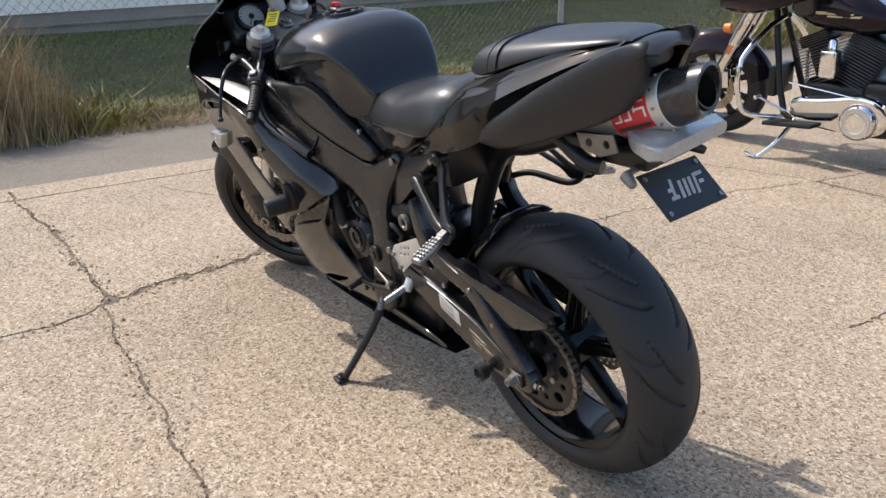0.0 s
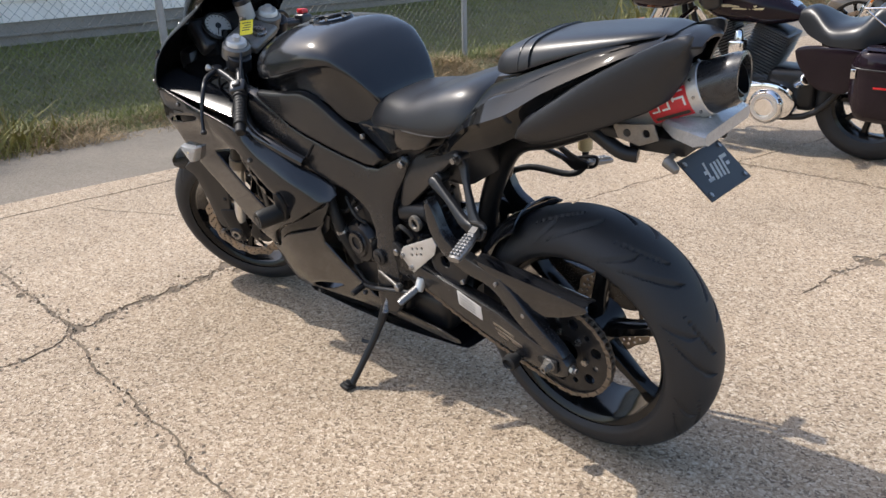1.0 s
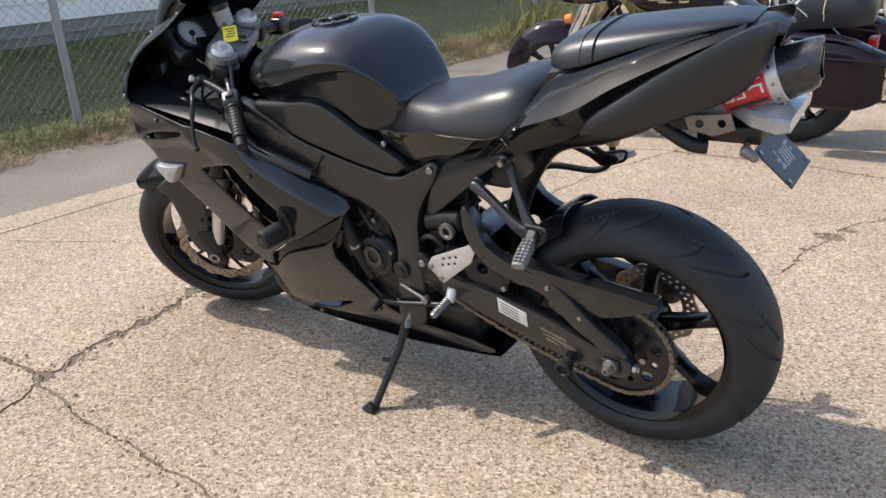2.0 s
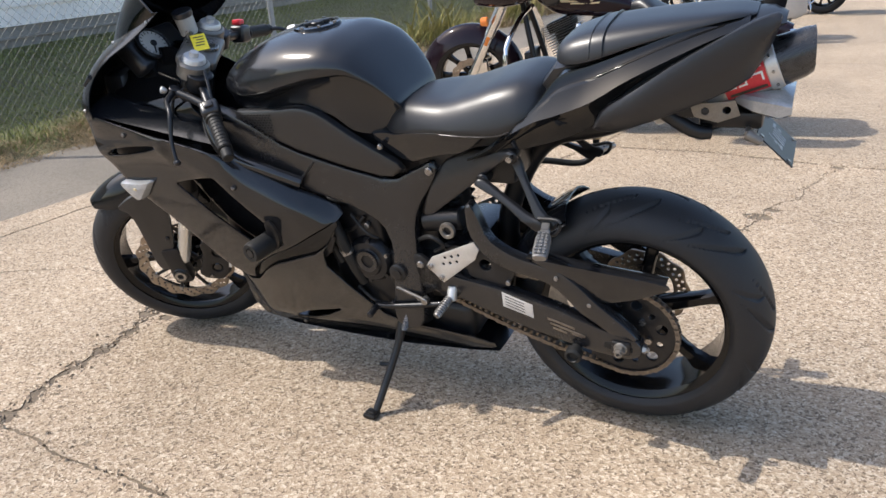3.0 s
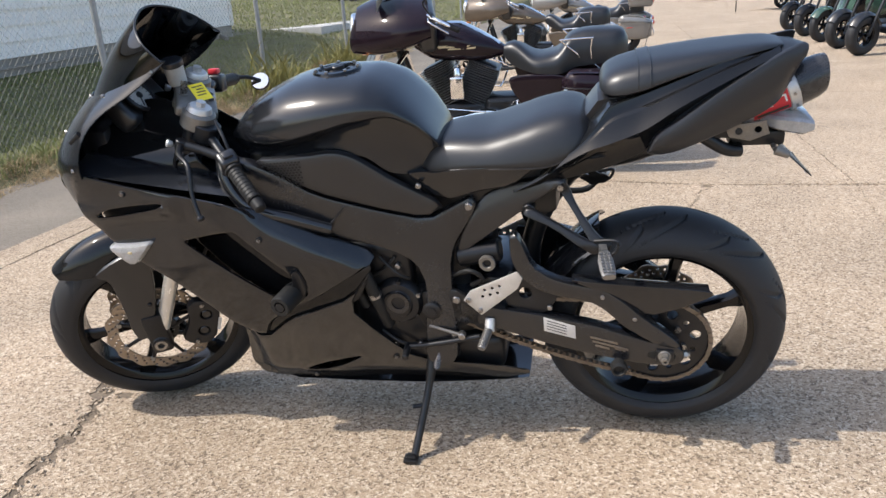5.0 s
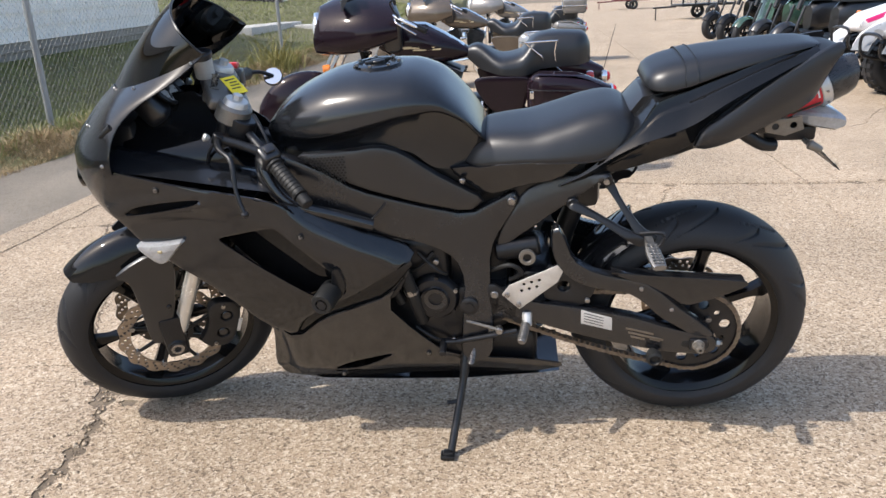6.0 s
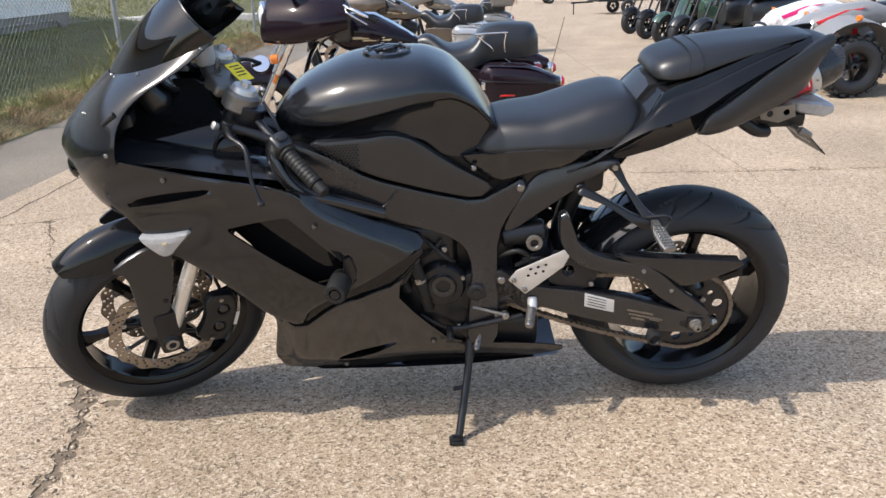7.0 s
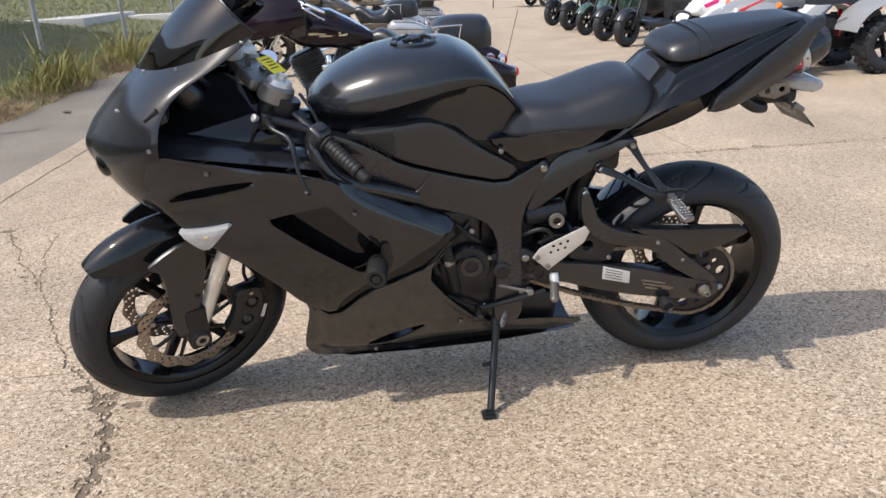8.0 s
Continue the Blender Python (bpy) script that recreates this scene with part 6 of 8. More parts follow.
# passenger peg hangers
for sy in (-1, 1):
    y0 = sy * 0.105
    def hang_w(x, z):
        return 0.108 + 0.060 * min(1.0, max(0.0, (0.735 - z) / 0.105))
    arm_a = [(-0.258, 0.760), (-0.240, 0.766), (-0.228, 0.754), (-0.206, 0.705), (-0.158, 0.645), (-0.128, 0.636), (-0.132, 0.614), (-0.165, 0.612), (-0.172, 0.628), (-0.218, 0.700), (-0.252, 0.744)]
    arm_b = [(-0.330, 0.690), (-0.322, 0.702), (-0.308, 0.702), (-0.25, 0.672), (-0.190, 0.642), (-0.158, 0.634), (-0.150, 0.612), (-0.172, 0.606), (-0.20, 0.626), (-0.262, 0.664), (-0.318, 0.684)]
    hang = part("peg_hanger", panel(arm_a, hang_w, 0.010, 0.003, (), 0.012, sy), M_DARK, bike, "black cast passenger peg hanger")
    part("lower_arm", panel(arm_b, lambda x, z: hang_w(x, z) + 0.004, 0.012, 0.004, (), 0.012, sy), M_DARK, hang)
    for x, z in ((-0.243, 0.752), (-0.318, 0.690)):
        part("mount_boss", rod((x, sy * 0.080, z), (x, sy * 0.114, z), 0.015, seg=16, bevel=0.003), M_DARK, hang)
    part("peg_clevis", pipe([(-0.168, sy * 0.165, 0.640), (-0.118, sy * 0.175, 0.645), (-0.124, sy * 0.182, 0.618), (-0.150, sy * 0.178, 0.610)], 0.0042, 8), M_DARK, hang)
    d0, d1 = Vector((-0.150, sy * 0.168, 0.626)), Vector((-0.136, sy * 0.262, 0.602))
    pm = aim(d0, d1)
    L = (d1 - d0).length
    wedge = [moved(block(-0.5, 0.5, 0, 1, -0.5, 0.5), Matrix.Diagonal((0.017, 0.020, 0.020, 1)))]
    rowsp = []
    for k in range(9):
        q = k / 8
        hw, ht = 0.0085 + 0.0085 * min(1, q * 3) - 0.003 * max(0, q - 0.8) * 5, 0.0085 - 0.0015 * q
        rowsp.append([(u * hw, 0.012 + (L - 0.012) * q, v * ht) for u, v in ((-1, -0.5), (-0.6, -1), (0.6, -1), (1, -0.5), (1, 0.5), (0.6, 1), (-0.6, 1), (-1, 0.5))])
    wedge.append(skin(rowsp, close_v=True, caps=True))
    for k in range(7):
        for u in (-0.62, 0.0, 0.62):
            yk = 0.030 + (L - 0.040) * k / 6
            wedge.append(block(u * 0.0145 - 0.0032, u * 0.0145 + 0.0032, yk - 0.0030, yk + 0.0030, 0.006, 0.0115, 0.001, 1))
    peg = part("passenger_peg", moved(join(*wedge), pm), M_PEG, hang, "toothed aluminium passenger peg")
    for x, z in ((-0.243, 0.752), (-0.318, 0.690)):
        part("bolt", rod((x, sy * 0.12, z), (x, sy * 0.127, z), 0.007, seg=10), M_BOLT, hang)
rr = part("rear_reservoir", rod((-0.155, 0.188, 0.655), (-0.150, 0.184, 0.705), 0.018, 0.019, 20, 0.003), M_TANPLASTIC, bike, "yellowed rear brake fluid reservoir with a black cap")
part("cap", rod((-0.150, 0.184, 0.704), (-0.148, 0.182, 0.726), 0.0215, seg=24, bevel=0.003), M_COVER, rr)
part("reservoir_hose", pipe([(-0.155, 0.188, 0.655), (-0.16, 0.188, 0.61), (-0.20, 0.178, 0.585), (-0.30, 0.15, 0.60), (-0.36, 0.12, 0.58)], 0.0085, 10), M_GRIP, rr)
part("exhaust_hanger", pipe([(-0.32, 0.08, 0.60), (-0.27, 0.10, 0.72), (-0.10, 0.10, 0.745), (0.04, 0.08, 0.80)], 0.013, 12), M_DARK, bike)

# seats and tail
def saddle(xs, tops, lows, wides, shape, n=44, grow=0.0):
    """A cushion lofted along x: each section follows the shape, from its middle to its lower edge."""
    out = []
    for i in range(n + 1):
        x = xs[0] + (xs[-1] - xs[0]) * i / n
        zt, zb, w = ease(x, xs, tops), ease(x, xs, lows), ease(x, xs, wides) + grow
        half = [(w * u, zb + (zt - zb + grow) * v) for u, v in shape]
        out.append([(x, -y, z) for y, z in reversed(half)] + [(x, y, z) for y, z in half[1:]])
    return out


SADDLE = [(0.0, 1.0), (0.2, 0.998), (0.4, 0.985), (0.56, 0.955), (0.68, 0.90), (0.77, 0.81), (0.84, 0.69), (0.90, 0.53), (0.95, 0.34), (0.985, 0.16), (1.0, 0.04), (0.99, -0.02), (0.93, -0.06)]
SX = [-0.580, -0.562, -0.53, -0.49, -0.43, -0.36, -0.29, -0.24, -0.208, -0.188, -0.178]
rows = saddle(SX, [0.812, 0.836, 0.856, 0.862, 0.866, 0.884, 0.906, 0.914, 0.908, 0.890, 0.868],
              [0.794, 0.788, 0.789, 0.797, 0.805, 0.808, 0.812, 0.826, 0.842, 0.854, 0.860],
              [0.096, 0.112, 0.124, 0.134, 0.146, 0.155, 0.158, 0.152, 0.138, 0.120, 0.096], SADDLE)
seat = part("rider_seat", skin(rows, close_v=True, caps=True), M_SEAT, bike, "black vinyl rider seat", sharp=50)
for sy in (-1, 1):
    edge = [r[0 if sy < 0 else -1] for r in rows]
    part("seat_piping", pipe([(x, y + sy * 0.008, z + 0.001) for x, y, z in edge[2:42:4]], 0.0022, 6, 4), M_COVER, seat)
PAD = [(0.0, 1.0), (0.25, 0.995), (0.45, 0.975), (0.62, 0.93), (0.76, 0.84), (0.86, 0.70), (0.93, 0.52), (0.975, 0.30), (1.0, 0.10), (1.0, 0.02), (0.95, -0.05)]
PX = [-0.166, -0.159, -0.143, -0.118, -0.075, 0.0, 0.10, 0.18, 0.214]
PT = [0.964, 0.980, 0.992, 1.002, 1.012, 1.022, 1.031, 1.035, 1.031]
PB = [0.955, 0.952, 0.949, 0.950, 0.960, 0.984, 1.010, 1.025, 1.028]
PW = [0.056, 0.080, 0.096, 0.104, 0.107, 0.101, 0.086, 0.064, 0.044]
pil = part("passenger_seat", skin(saddle(PX, PT, PB, PW, PAD), close_v=True, caps=True), M_SEAT, bike, "black vinyl passenger seat", sharp=50)
rows = [r for r in saddle(PX, PT, PB, PW, PAD, 88, 0.0022) if -0.088 < r[0][0] < -0.056]
part("seat_strap", thick(skin(rows), 0.002), M_SEAT, pil, "stitched strap across the seat")
for e in (0, -1):
    part("stitch_line", pipe([(rows[e][k][0], rows[e][k][1], rows[e][k][2] + 0.0012) for k in range(1, len(rows[e]) - 1, 2)], 0.0011, 5, 3), M_COVER, pil)
CX = [-0.362, -0.30, -0.25, -0.215, -0.185, -0.14, -0.08, 0.0, 0.08, 0.15, 0.205]
C_TOP = [0.742, 0.781, 0.824, 0.850, 0.880, 0.932, 0.951, 0.979, 1.006, 1.022, 1.030]
C_TOPW = [0.134, 0.143, 0.149, 0.150, 0.145, 0.122, 0.113, 0.106, 0.090, 0.069, 0.048]
C_FOLD = [0.740, 0.774, 0.812, 0.834, 0.850, 0.866, 0.889, 0.934, 0.971, 1.000, 1.018]
C_FOLDW = [0.135, 0.147, 0.157, 0.162, 0.166, 0.169, 0.167, 0.150, 0.127, 0.103, 0.081]
C_LOW = [0.737, 0.757, 0.771, 0.780, 0.790, 0.806, 0.834, 0.903, 0.953, 0.988, 1.010]
C_LOWW = [0.132, 0.132, 0.136, 0.140, 0.144, 0.149, 0.147, 0.133, 0.111, 0.089, 0.069]
WING = [(-0.070, 0.832), (-0.050, 0.878), (0.010, 0.914), (0.087, 0.964), (0.201, 1.022), (0.250, 1.036), (0.260, 1.030), (0.250, 0.990), (0.236, 0.952), (0.208, 0.906), (0.07, 0.852), (-0.03, 0.823)]


def cowl_row(x, sy):
    """One section of the tail cowl, from below the passenger seat over a sharp fold to its lower edge."""
    zt, wt, zf, wf, zl, wl = (ease(x, CX, t) for t in (C_TOP, C_TOPW, C_FOLD, C_FOLDW, C_LOW, C_LOWW))
    row = [(x, sy * (wt - ease(x, [-0.2, -0.13], [0.002, 0.02])), zt - 0.001)]
    for k in range(13):
        q = k / 12
        w = wt + (wf - wt) * (q ** 1.25)
        step = 0.009 * (1 / (1 + math.exp(-(q - 0.36) * 90))) - 0.009 * q
        row.append((x, sy * (w + step * ease(x, [-0.19, -0.10, 0.12, 0.2], [0, 1, 1, 0.3])), zt + (zf - zt) * q))
    for k in range(1, 7):
        q = k / 6
        hollow = 0.006 * math.sin(math.pi * q) * ease(x, [-0.33, -0.2, 0.0, 0.2], [0, 1, 1, 0.5])
        row.append((x, sy * (wf + (wl - wf) * q - hollow), zf + (zl - zf) * q))
    return row


def wing_w(x, z):
    """Half-width of the lower tail wing, tucked in along its lower edge."""
    top = ease(x, [-0.07, -0.05, 0.01, 0.087, 0.201, 0.25], [0.850, 0.878, 0.914, 0.964, 1.022, 1.034])
    low = ease(x, [-0.07, -0.036, 0.063, 0.201, 0.228, 0.25], [0.826, 0.824, 0.852, 0.904, 0.952, 0.990])
    q = (top - z) / max(0.012, top - low)
    w = ease(x, [-0.07, 0.0, 0.1, 0.2, 0.25], [0.164, 0.158, 0.132, 0.096, 0.074])
    return w - 0.006 * (1 - min(1, max(0, q / 0.25))) + 0.004 * min(1, q) - 0.050 * max(0.0, q - 0.55)


for sy in (-1, 1):
    tc_ = part("tail_cowl", thick(skin([cowl_row(-0.362 + 0.567 * i / 90, sy) for i in range(91)]), 0.004), M_GLOSS, bike, "glossy black tail cowl side", sharp=24)
    part("tail_groove", pipe([(x, sy * (ease(x, CX, C_LOWW) + 0.0005), ease(x, CX, C_LOW) + 0.003) for x in (-0.06, -0.02, 0.03, 0.09, 0.15, 0.195)], 0.0035, 6), M_DARK, tc_)
    part("tail_wing", panel(WING, wing_w, 0.014, 0.006, (), 0.010, sy), M_GREY, bike, "charcoal plastic lower tail wing", sharp=30)
rows = []
for x, w, z0, z1 in ((-0.34, 0.075, 0.755, 0.82), (-0.24, 0.075, 0.79, 0.85), (-0.17, 0.07, 0.82, 0.94), (0.02, 0.070, 0.87, 0.975), (0.13, 0.055, 0.925, 1.01), (0.235, 0.035, 0.99, 1.02)):
    rows.append([(x, y * w, z) for y, z in ((-1, z0), (-1, z1 - 0.01), (-0.6, z1), (0.6, z1), (1, z1 - 0.01), (1, z0), (0.6, z0 - 0.008), (-0.6, z0 - 0.008))])
part("tail_core", skin(rows, close_v=True, caps=True), M_COVER, bike)
part("tail_top", thick(skin([[(x, y * ease(x, [0.16, 0.215, 0.25, 0.265], [0.072, 0.070, 0.062, 0.040]), ease(x, [0.16, 0.23, 0.265], [1.020, 1.030, 1.020]) - 0.010 * y * y) for y in (-1, -0.6, -0.2, 0.2, 0.6, 1)] for x in (0.16, 0.18, 0.20, 0.22, 0.24, 0.255, 0.265)]), 0.006), M_GREY, bike)
WALL_X = [-0.30 + 0.0075 * k for k in range(24)]
part("rear_wall", skin([[(x, y * (ease(x, CX, C_TOPW) - 0.001), ease(x, CX, C_TOP) - 0.003 + 0.020 * ease(x, [-0.24, -0.19, -0.15, -0.13], [0, 1, 0.6, 0]) * (1 - y * y)) for y in (-1, -0.93, -0.85, -0.7, -0.5, -0.25, 0, 0.25, 0.5, 0.7, 0.85, 0.93, 1)] for x in WALL_X]), M_COWL, bike, "satin black hump behind the rider seat", sharp=60)

# muffler, tail light, plate
ma, mb = Vector((0.02, -0.012, 0.832)), Vector((0.262, 0.012, 0.926))
muf = part("muffler", rod(ma, mb, 0.040, 0.047, 36, 0.004), M_ALU, bike, "polished steel muffler under the tail")
md = (mb - ma).normalized()
part("muffler_band", rod(mb - md * 0.030, mb - md * 0.006, 0.0500, seg=40, bevel=0.002), M_ALU, muf, "riveted steel band")
for k in range(10):
    a = 2 * math.pi * k / 10
    m = aim(mb - md * 0.018, mb)
    part("rivet", moved(rod((0.049 * math.cos(a), 0, 0.049 * math.sin(a)), (0.0535 * math.cos(a), 0, 0.0535 * math.sin(a)), 0.003, seg=8), m), M_BOLT, muf)
m = aim(mb - md * 0.006, mb + md)
rows = []
for k in range(9):
    q = k / 8
    r = 0.0485 - 0.0045 * q - 0.003 * max(0, q - 0.75) * 4
    rows.append([m @ Vector((r * math.cos(t), (0.064 + 0.014 * math.sin(t)) * q, r * math.sin(t))) for t in (2 * math.pi * i / 40 for i in range(40))])
for q, r in ((0.99, 0.034), (0.4, 0.032)):
    rows.append([m @ Vector((r * math.cos(t), (0.064 + 0.014 * math.sin(t)) * q, r * math.sin(t))) for t in (2 * math.pi * i / 40 for i in range(40))])
part("carbon_end_cap", skin(rows, close_v=True, caps=False), M_CARBON, muf, "woven carbon-fibre end cap")
part("muffler_bore", moved(lathe([(0.0, 0.0), (0.0315, 0.0), (0.0315, 0.058), (0.029, 0.058), (0.027, 0.004)], 30), m), M_DARK, muf)
LEFT = (Vector((0, -1, 0)) - md * md.dot(Vector((0, -1, 0)))).normalized()
UP = md.cross(LEFT) * (1 if md.cross(LEFT).z > 0 else -1)


def wrap(u0, u1, t0, t1, lift, n=12):
    """A patch of the muffler's round flank."""
    return skin([[ma + md * u + (0.0404 + 0.007 * u / 0.26 + lift) * (math.cos(t) * LEFT + math.sin(t) * UP) for t in (t0 + (t1 - t0) * k / n for k in range(n + 1))] for u in (u0, u0 + (u1 - u0) * 0.33, u0 + (u1 - u0) * 0.67, u1)])


label = part("maker_label", wrap(0.150, 0.232, -0.75, 0.50, 0.0012), M_RED, muf, "red maker's label with white shapes")
for u0, u1, t0, t1 in ((0.0, 0.24, 0.9, 1.0), (0.18, 0.24, 0.1, 1.0), (0.0, 0.24, 0.1, 0.2), (0.02, 0.2, 0.5, 0.6), (0.30, 0.36, 0.55, 1.0), (0.30, 0.54, 0.1, 0.22), (0.48, 0.54, 0.1, 0.85), (0.42, 0.60, 0.62, 0.72),
                       (0.64, 0.70, 0.45, 1.0), (0.64, 1.0, 0.9, 1.0), (0.70, 1.0, 0.52, 0.64), (0.94, 1.0, 0.1, 0.64)):
    part("logo_shape", wrap(0.157 + 0.068 * u0, 0.157 + 0.068 * u1, -0.30 + 0.70 * t0, -0.30 + 0.70 * t1, 0.0022, 4), M_WHITE, label)
part("lettering_bar", wrap(0.157, 0.226, -0.62, -0.46, 0.0022, 4), M_INK, label)
part("exhaust_pipe", pipe([(-0.33, 0.03, 0.30), (-0.34, 0.03, 0.52), (-0.24, 0.03, 0.72), (-0.08, -0.01, 0.79), (0.03, -0.011, 0.836)], 0.027, 16), M_DARK, bike, "blackened exhaust pipe")
br = part("tail_bracket", join(pipe([(0.05, -0.065, 0.845), (0.110, -0.06, 0.805), (0.145, -0.05, 0.797)], 0.015, 10), block(0.12, 0.24, -0.045, 0.085, 0.803, 0.838, 0.008), block(0.04, 0.17, -0.07, 0.07, 0.832, 0.856, 0.006)), M_DARK, bike, "black tail bracket with plate holder")
for y in (-0.072, 0.06):
    part("bracket_plate", panel([(0.105, 0.862), (0.19, 0.872), (0.200, 0.842), (0.16, 0.826), (0.115, 0.836)], flat(-y), 0.004, 0.001, [ring_loop(0.135, 0.849, 0.008, 10), ring_loop(0.175, 0.852, 0.008, 10)], 0.03, rounding=0), M_CLAMP, br)
rows = []
for q, y0, y1, z0, z1 in ((0.0, -0.03, 0.07, 0.850, 0.872), (0.35, -0.060, 0.100, 0.843, 0.876), (0.8, -0.076, 0.114, 0.838, 0.874), (1.0, -0.070, 0.109, 0.843, 0.867)):
    x = 0.185 + 0.105 * q
    rows.append([(x, y0, z0 + 0.006), (x, y0 + 0.008, z0), (x, y1 - 0.008, z0), (x, y1, z0 + 0.006), (x, y1, z1 - 0.006), (x, y1 - 0.008, z1), (x, y0 + 0.008, z1), (x, y0, z1 - 0.006)])
tl = part("tail_light", moved(skin(rows, close_v=True, caps=True), Matrix.Translation((0, 0, -0.002))), M_LENS, bike, "clear-lens tail light")
pc, pw, ph = Vector((0.231, -0.063, 0.802)), Vector((0, 0.164, -0.014)), Vector((0.070, 0.003, -0.068))
pn = pw.cross(ph).normalized()
pm = Matrix((pw.normalized(), ph.normalized(), pn)).transposed().to_4x4()
pm.translation = pc
W, H = pw.length, ph.length
pl = part("plate", moved(block(0, W, 0, H, -0.0015, 0.0015, 0.001, 1), pm), M_GREY, bike, "black display plate with a white logo")
for x, y in ((0.012, 0.012), (W - 0.012, 0.012), (0.012, H - 0.012), (W - 0.012, H - 0.012)):
    for s in (-1, 1):
        part("screw", moved(rod((x, y, 0), (x, y, 0.004 * s), 0.005, seg=10), pm), M_BOLT, pl)
def slash(x, y, w, h, lean=0.012):
    w, h = w + 0.0015, h + 0.0015
    bm = bmesh.new()
    v = [bm.verts.new(c) for c in ((x, y, 0.0016), (x + w, y, 0.0016), (x + w - lean * h / 0.03, y + h, 0.0016), (x - lean * h / 0.03, y + h, 0.0016))]
    bm.faces.new(v)
    bmesh.ops.solidify(bm, geom=list(bm.faces), thickness=0.0008)
    return bm


for s in (1, -1):
    flipm = pm @ (Matrix.Identity(4) if s > 0 else Matrix.Translation((0, 0, 0)) @ Matrix.Diagonal((1, 1, -1, 1)))
    for x, y, w, h in ((0.060, 0.026, 0.006, 0.038), (0.040, 0.058, 0.020, 0.006), (0.044, 0.042, 0.012, 0.006), (0.078, 0.034, 0.007, 0.032), (0.092, 0.034, 0.007, 0.032), (0.106, 0.034, 0.007, 0.032), (0.122, 0.030, 0.006, 0.038), (0.128, 0.030, 0.020, 0.006), (0.128, 0.046, 0.012, 0.006)):
        part("logo_shape", moved(slash(x, y, w, h), flipm), M_WHITE, pl)
for sy in (-1, 1):
    c = Vector((0.215, 0.018 + sy * 0.088, 0.805))
    sg = part("rear_signal", join(rod(c - Vector((0, sy * 0.04, 0)), c, 0.006, seg=8), rod(c, c + Vector((0.028, sy * 0.012, -0.012)), 0.012, 0.008, 12, 0.003)), M_CLAMP if sy < 0 else M_DARK, br, "small bullet rear turn signal")


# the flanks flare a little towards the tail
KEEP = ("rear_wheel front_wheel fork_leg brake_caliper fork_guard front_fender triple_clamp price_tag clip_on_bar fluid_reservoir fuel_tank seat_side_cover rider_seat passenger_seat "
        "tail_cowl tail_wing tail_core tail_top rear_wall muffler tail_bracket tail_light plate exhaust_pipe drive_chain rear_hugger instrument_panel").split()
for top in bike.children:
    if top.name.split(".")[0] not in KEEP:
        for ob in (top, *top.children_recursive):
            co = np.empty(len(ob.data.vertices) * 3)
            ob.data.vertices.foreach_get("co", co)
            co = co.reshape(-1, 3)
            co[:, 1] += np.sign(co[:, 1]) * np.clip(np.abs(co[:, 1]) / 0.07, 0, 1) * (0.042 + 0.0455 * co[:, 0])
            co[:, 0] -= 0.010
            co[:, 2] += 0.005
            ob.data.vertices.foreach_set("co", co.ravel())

# ---- the other vehicles ----
M_PLUM = shader("plum_black_paint", (0.014, 0.008, 0.012), 0.08, 0.1, 0.2, 6, 80, 0.0, spec=0.3, rvar=0.03)
M_BROWN = shader("bronze_brown_paint", (0.11, 0.085, 0.062), 0.16, 0.2, 0.2, 6, 80, 0.0, coat=0.6, rvar=0.04)
M_SILVER = shader("silver_paint", (0.42, 0.43, 0.44), 0.2, 0.4, 0.1, 6, 80, 0.0, coat=0.5, rvar=0.04)
M_PEWTER = shader("pewter_paint", (0.22, 0.21, 0.20), 0.2, 0.3, 0.1, 6, 80, 0.0, coat=0.5, rvar=0.04)
M_GREEN = shader("dark_green_paint", (0.035, 0.075, 0.055), 0.16, 0.0, 0.15, 6, 80, 0.0, coat=0.6, rvar=0.04)
M_ATVGREY = shader("grey_moulded_plastic", (0.20, 0.203, 0.208), 0.4, 0.0, 0.1, 6, 120, 0.05, 0.001)
M_ATVWHITE = shader("white_moulded_plastic", (0.62, 0.61, 0.61), 0.35, 0.0, 0.06, 6, 120, 0.02, 0.001)
M_PINK = shader("magenta_graphic", (0.65, 0.02, 0.16), 0.35, 0.0, 0.1, 6, 120, 0.0)
M_GOLD = shader("pale_gold_print", (0.55, 0.45, 0.28), 0.4, 0.2, 0.1, 20, 120, 0.0)
M_LAMPGLASS = shader("clear_headlamp_glass", (0.68, 0.70, 0.72), 0.08, 0.3, 0.1, 40, 200, 0.0, coat=0.8, rvar=0.03)
M_CARBLACK = shader("black_car_paint", (0.012, 0.012, 0.013), 0.15, 0, 0.2, 4, 60, 0.0, coat=0.6)
M_SLAB = shader("pale_concrete_step", (0.50, 0.48, 0.45), 0.9, 0, 0.15, 3, 60, 0.3, 0.004)
M_MAROON = shader("maroon_trailer_paint", (0.12, 0.02, 0.02), 0.4, 0, 0.2, 4, 60, 0.0)


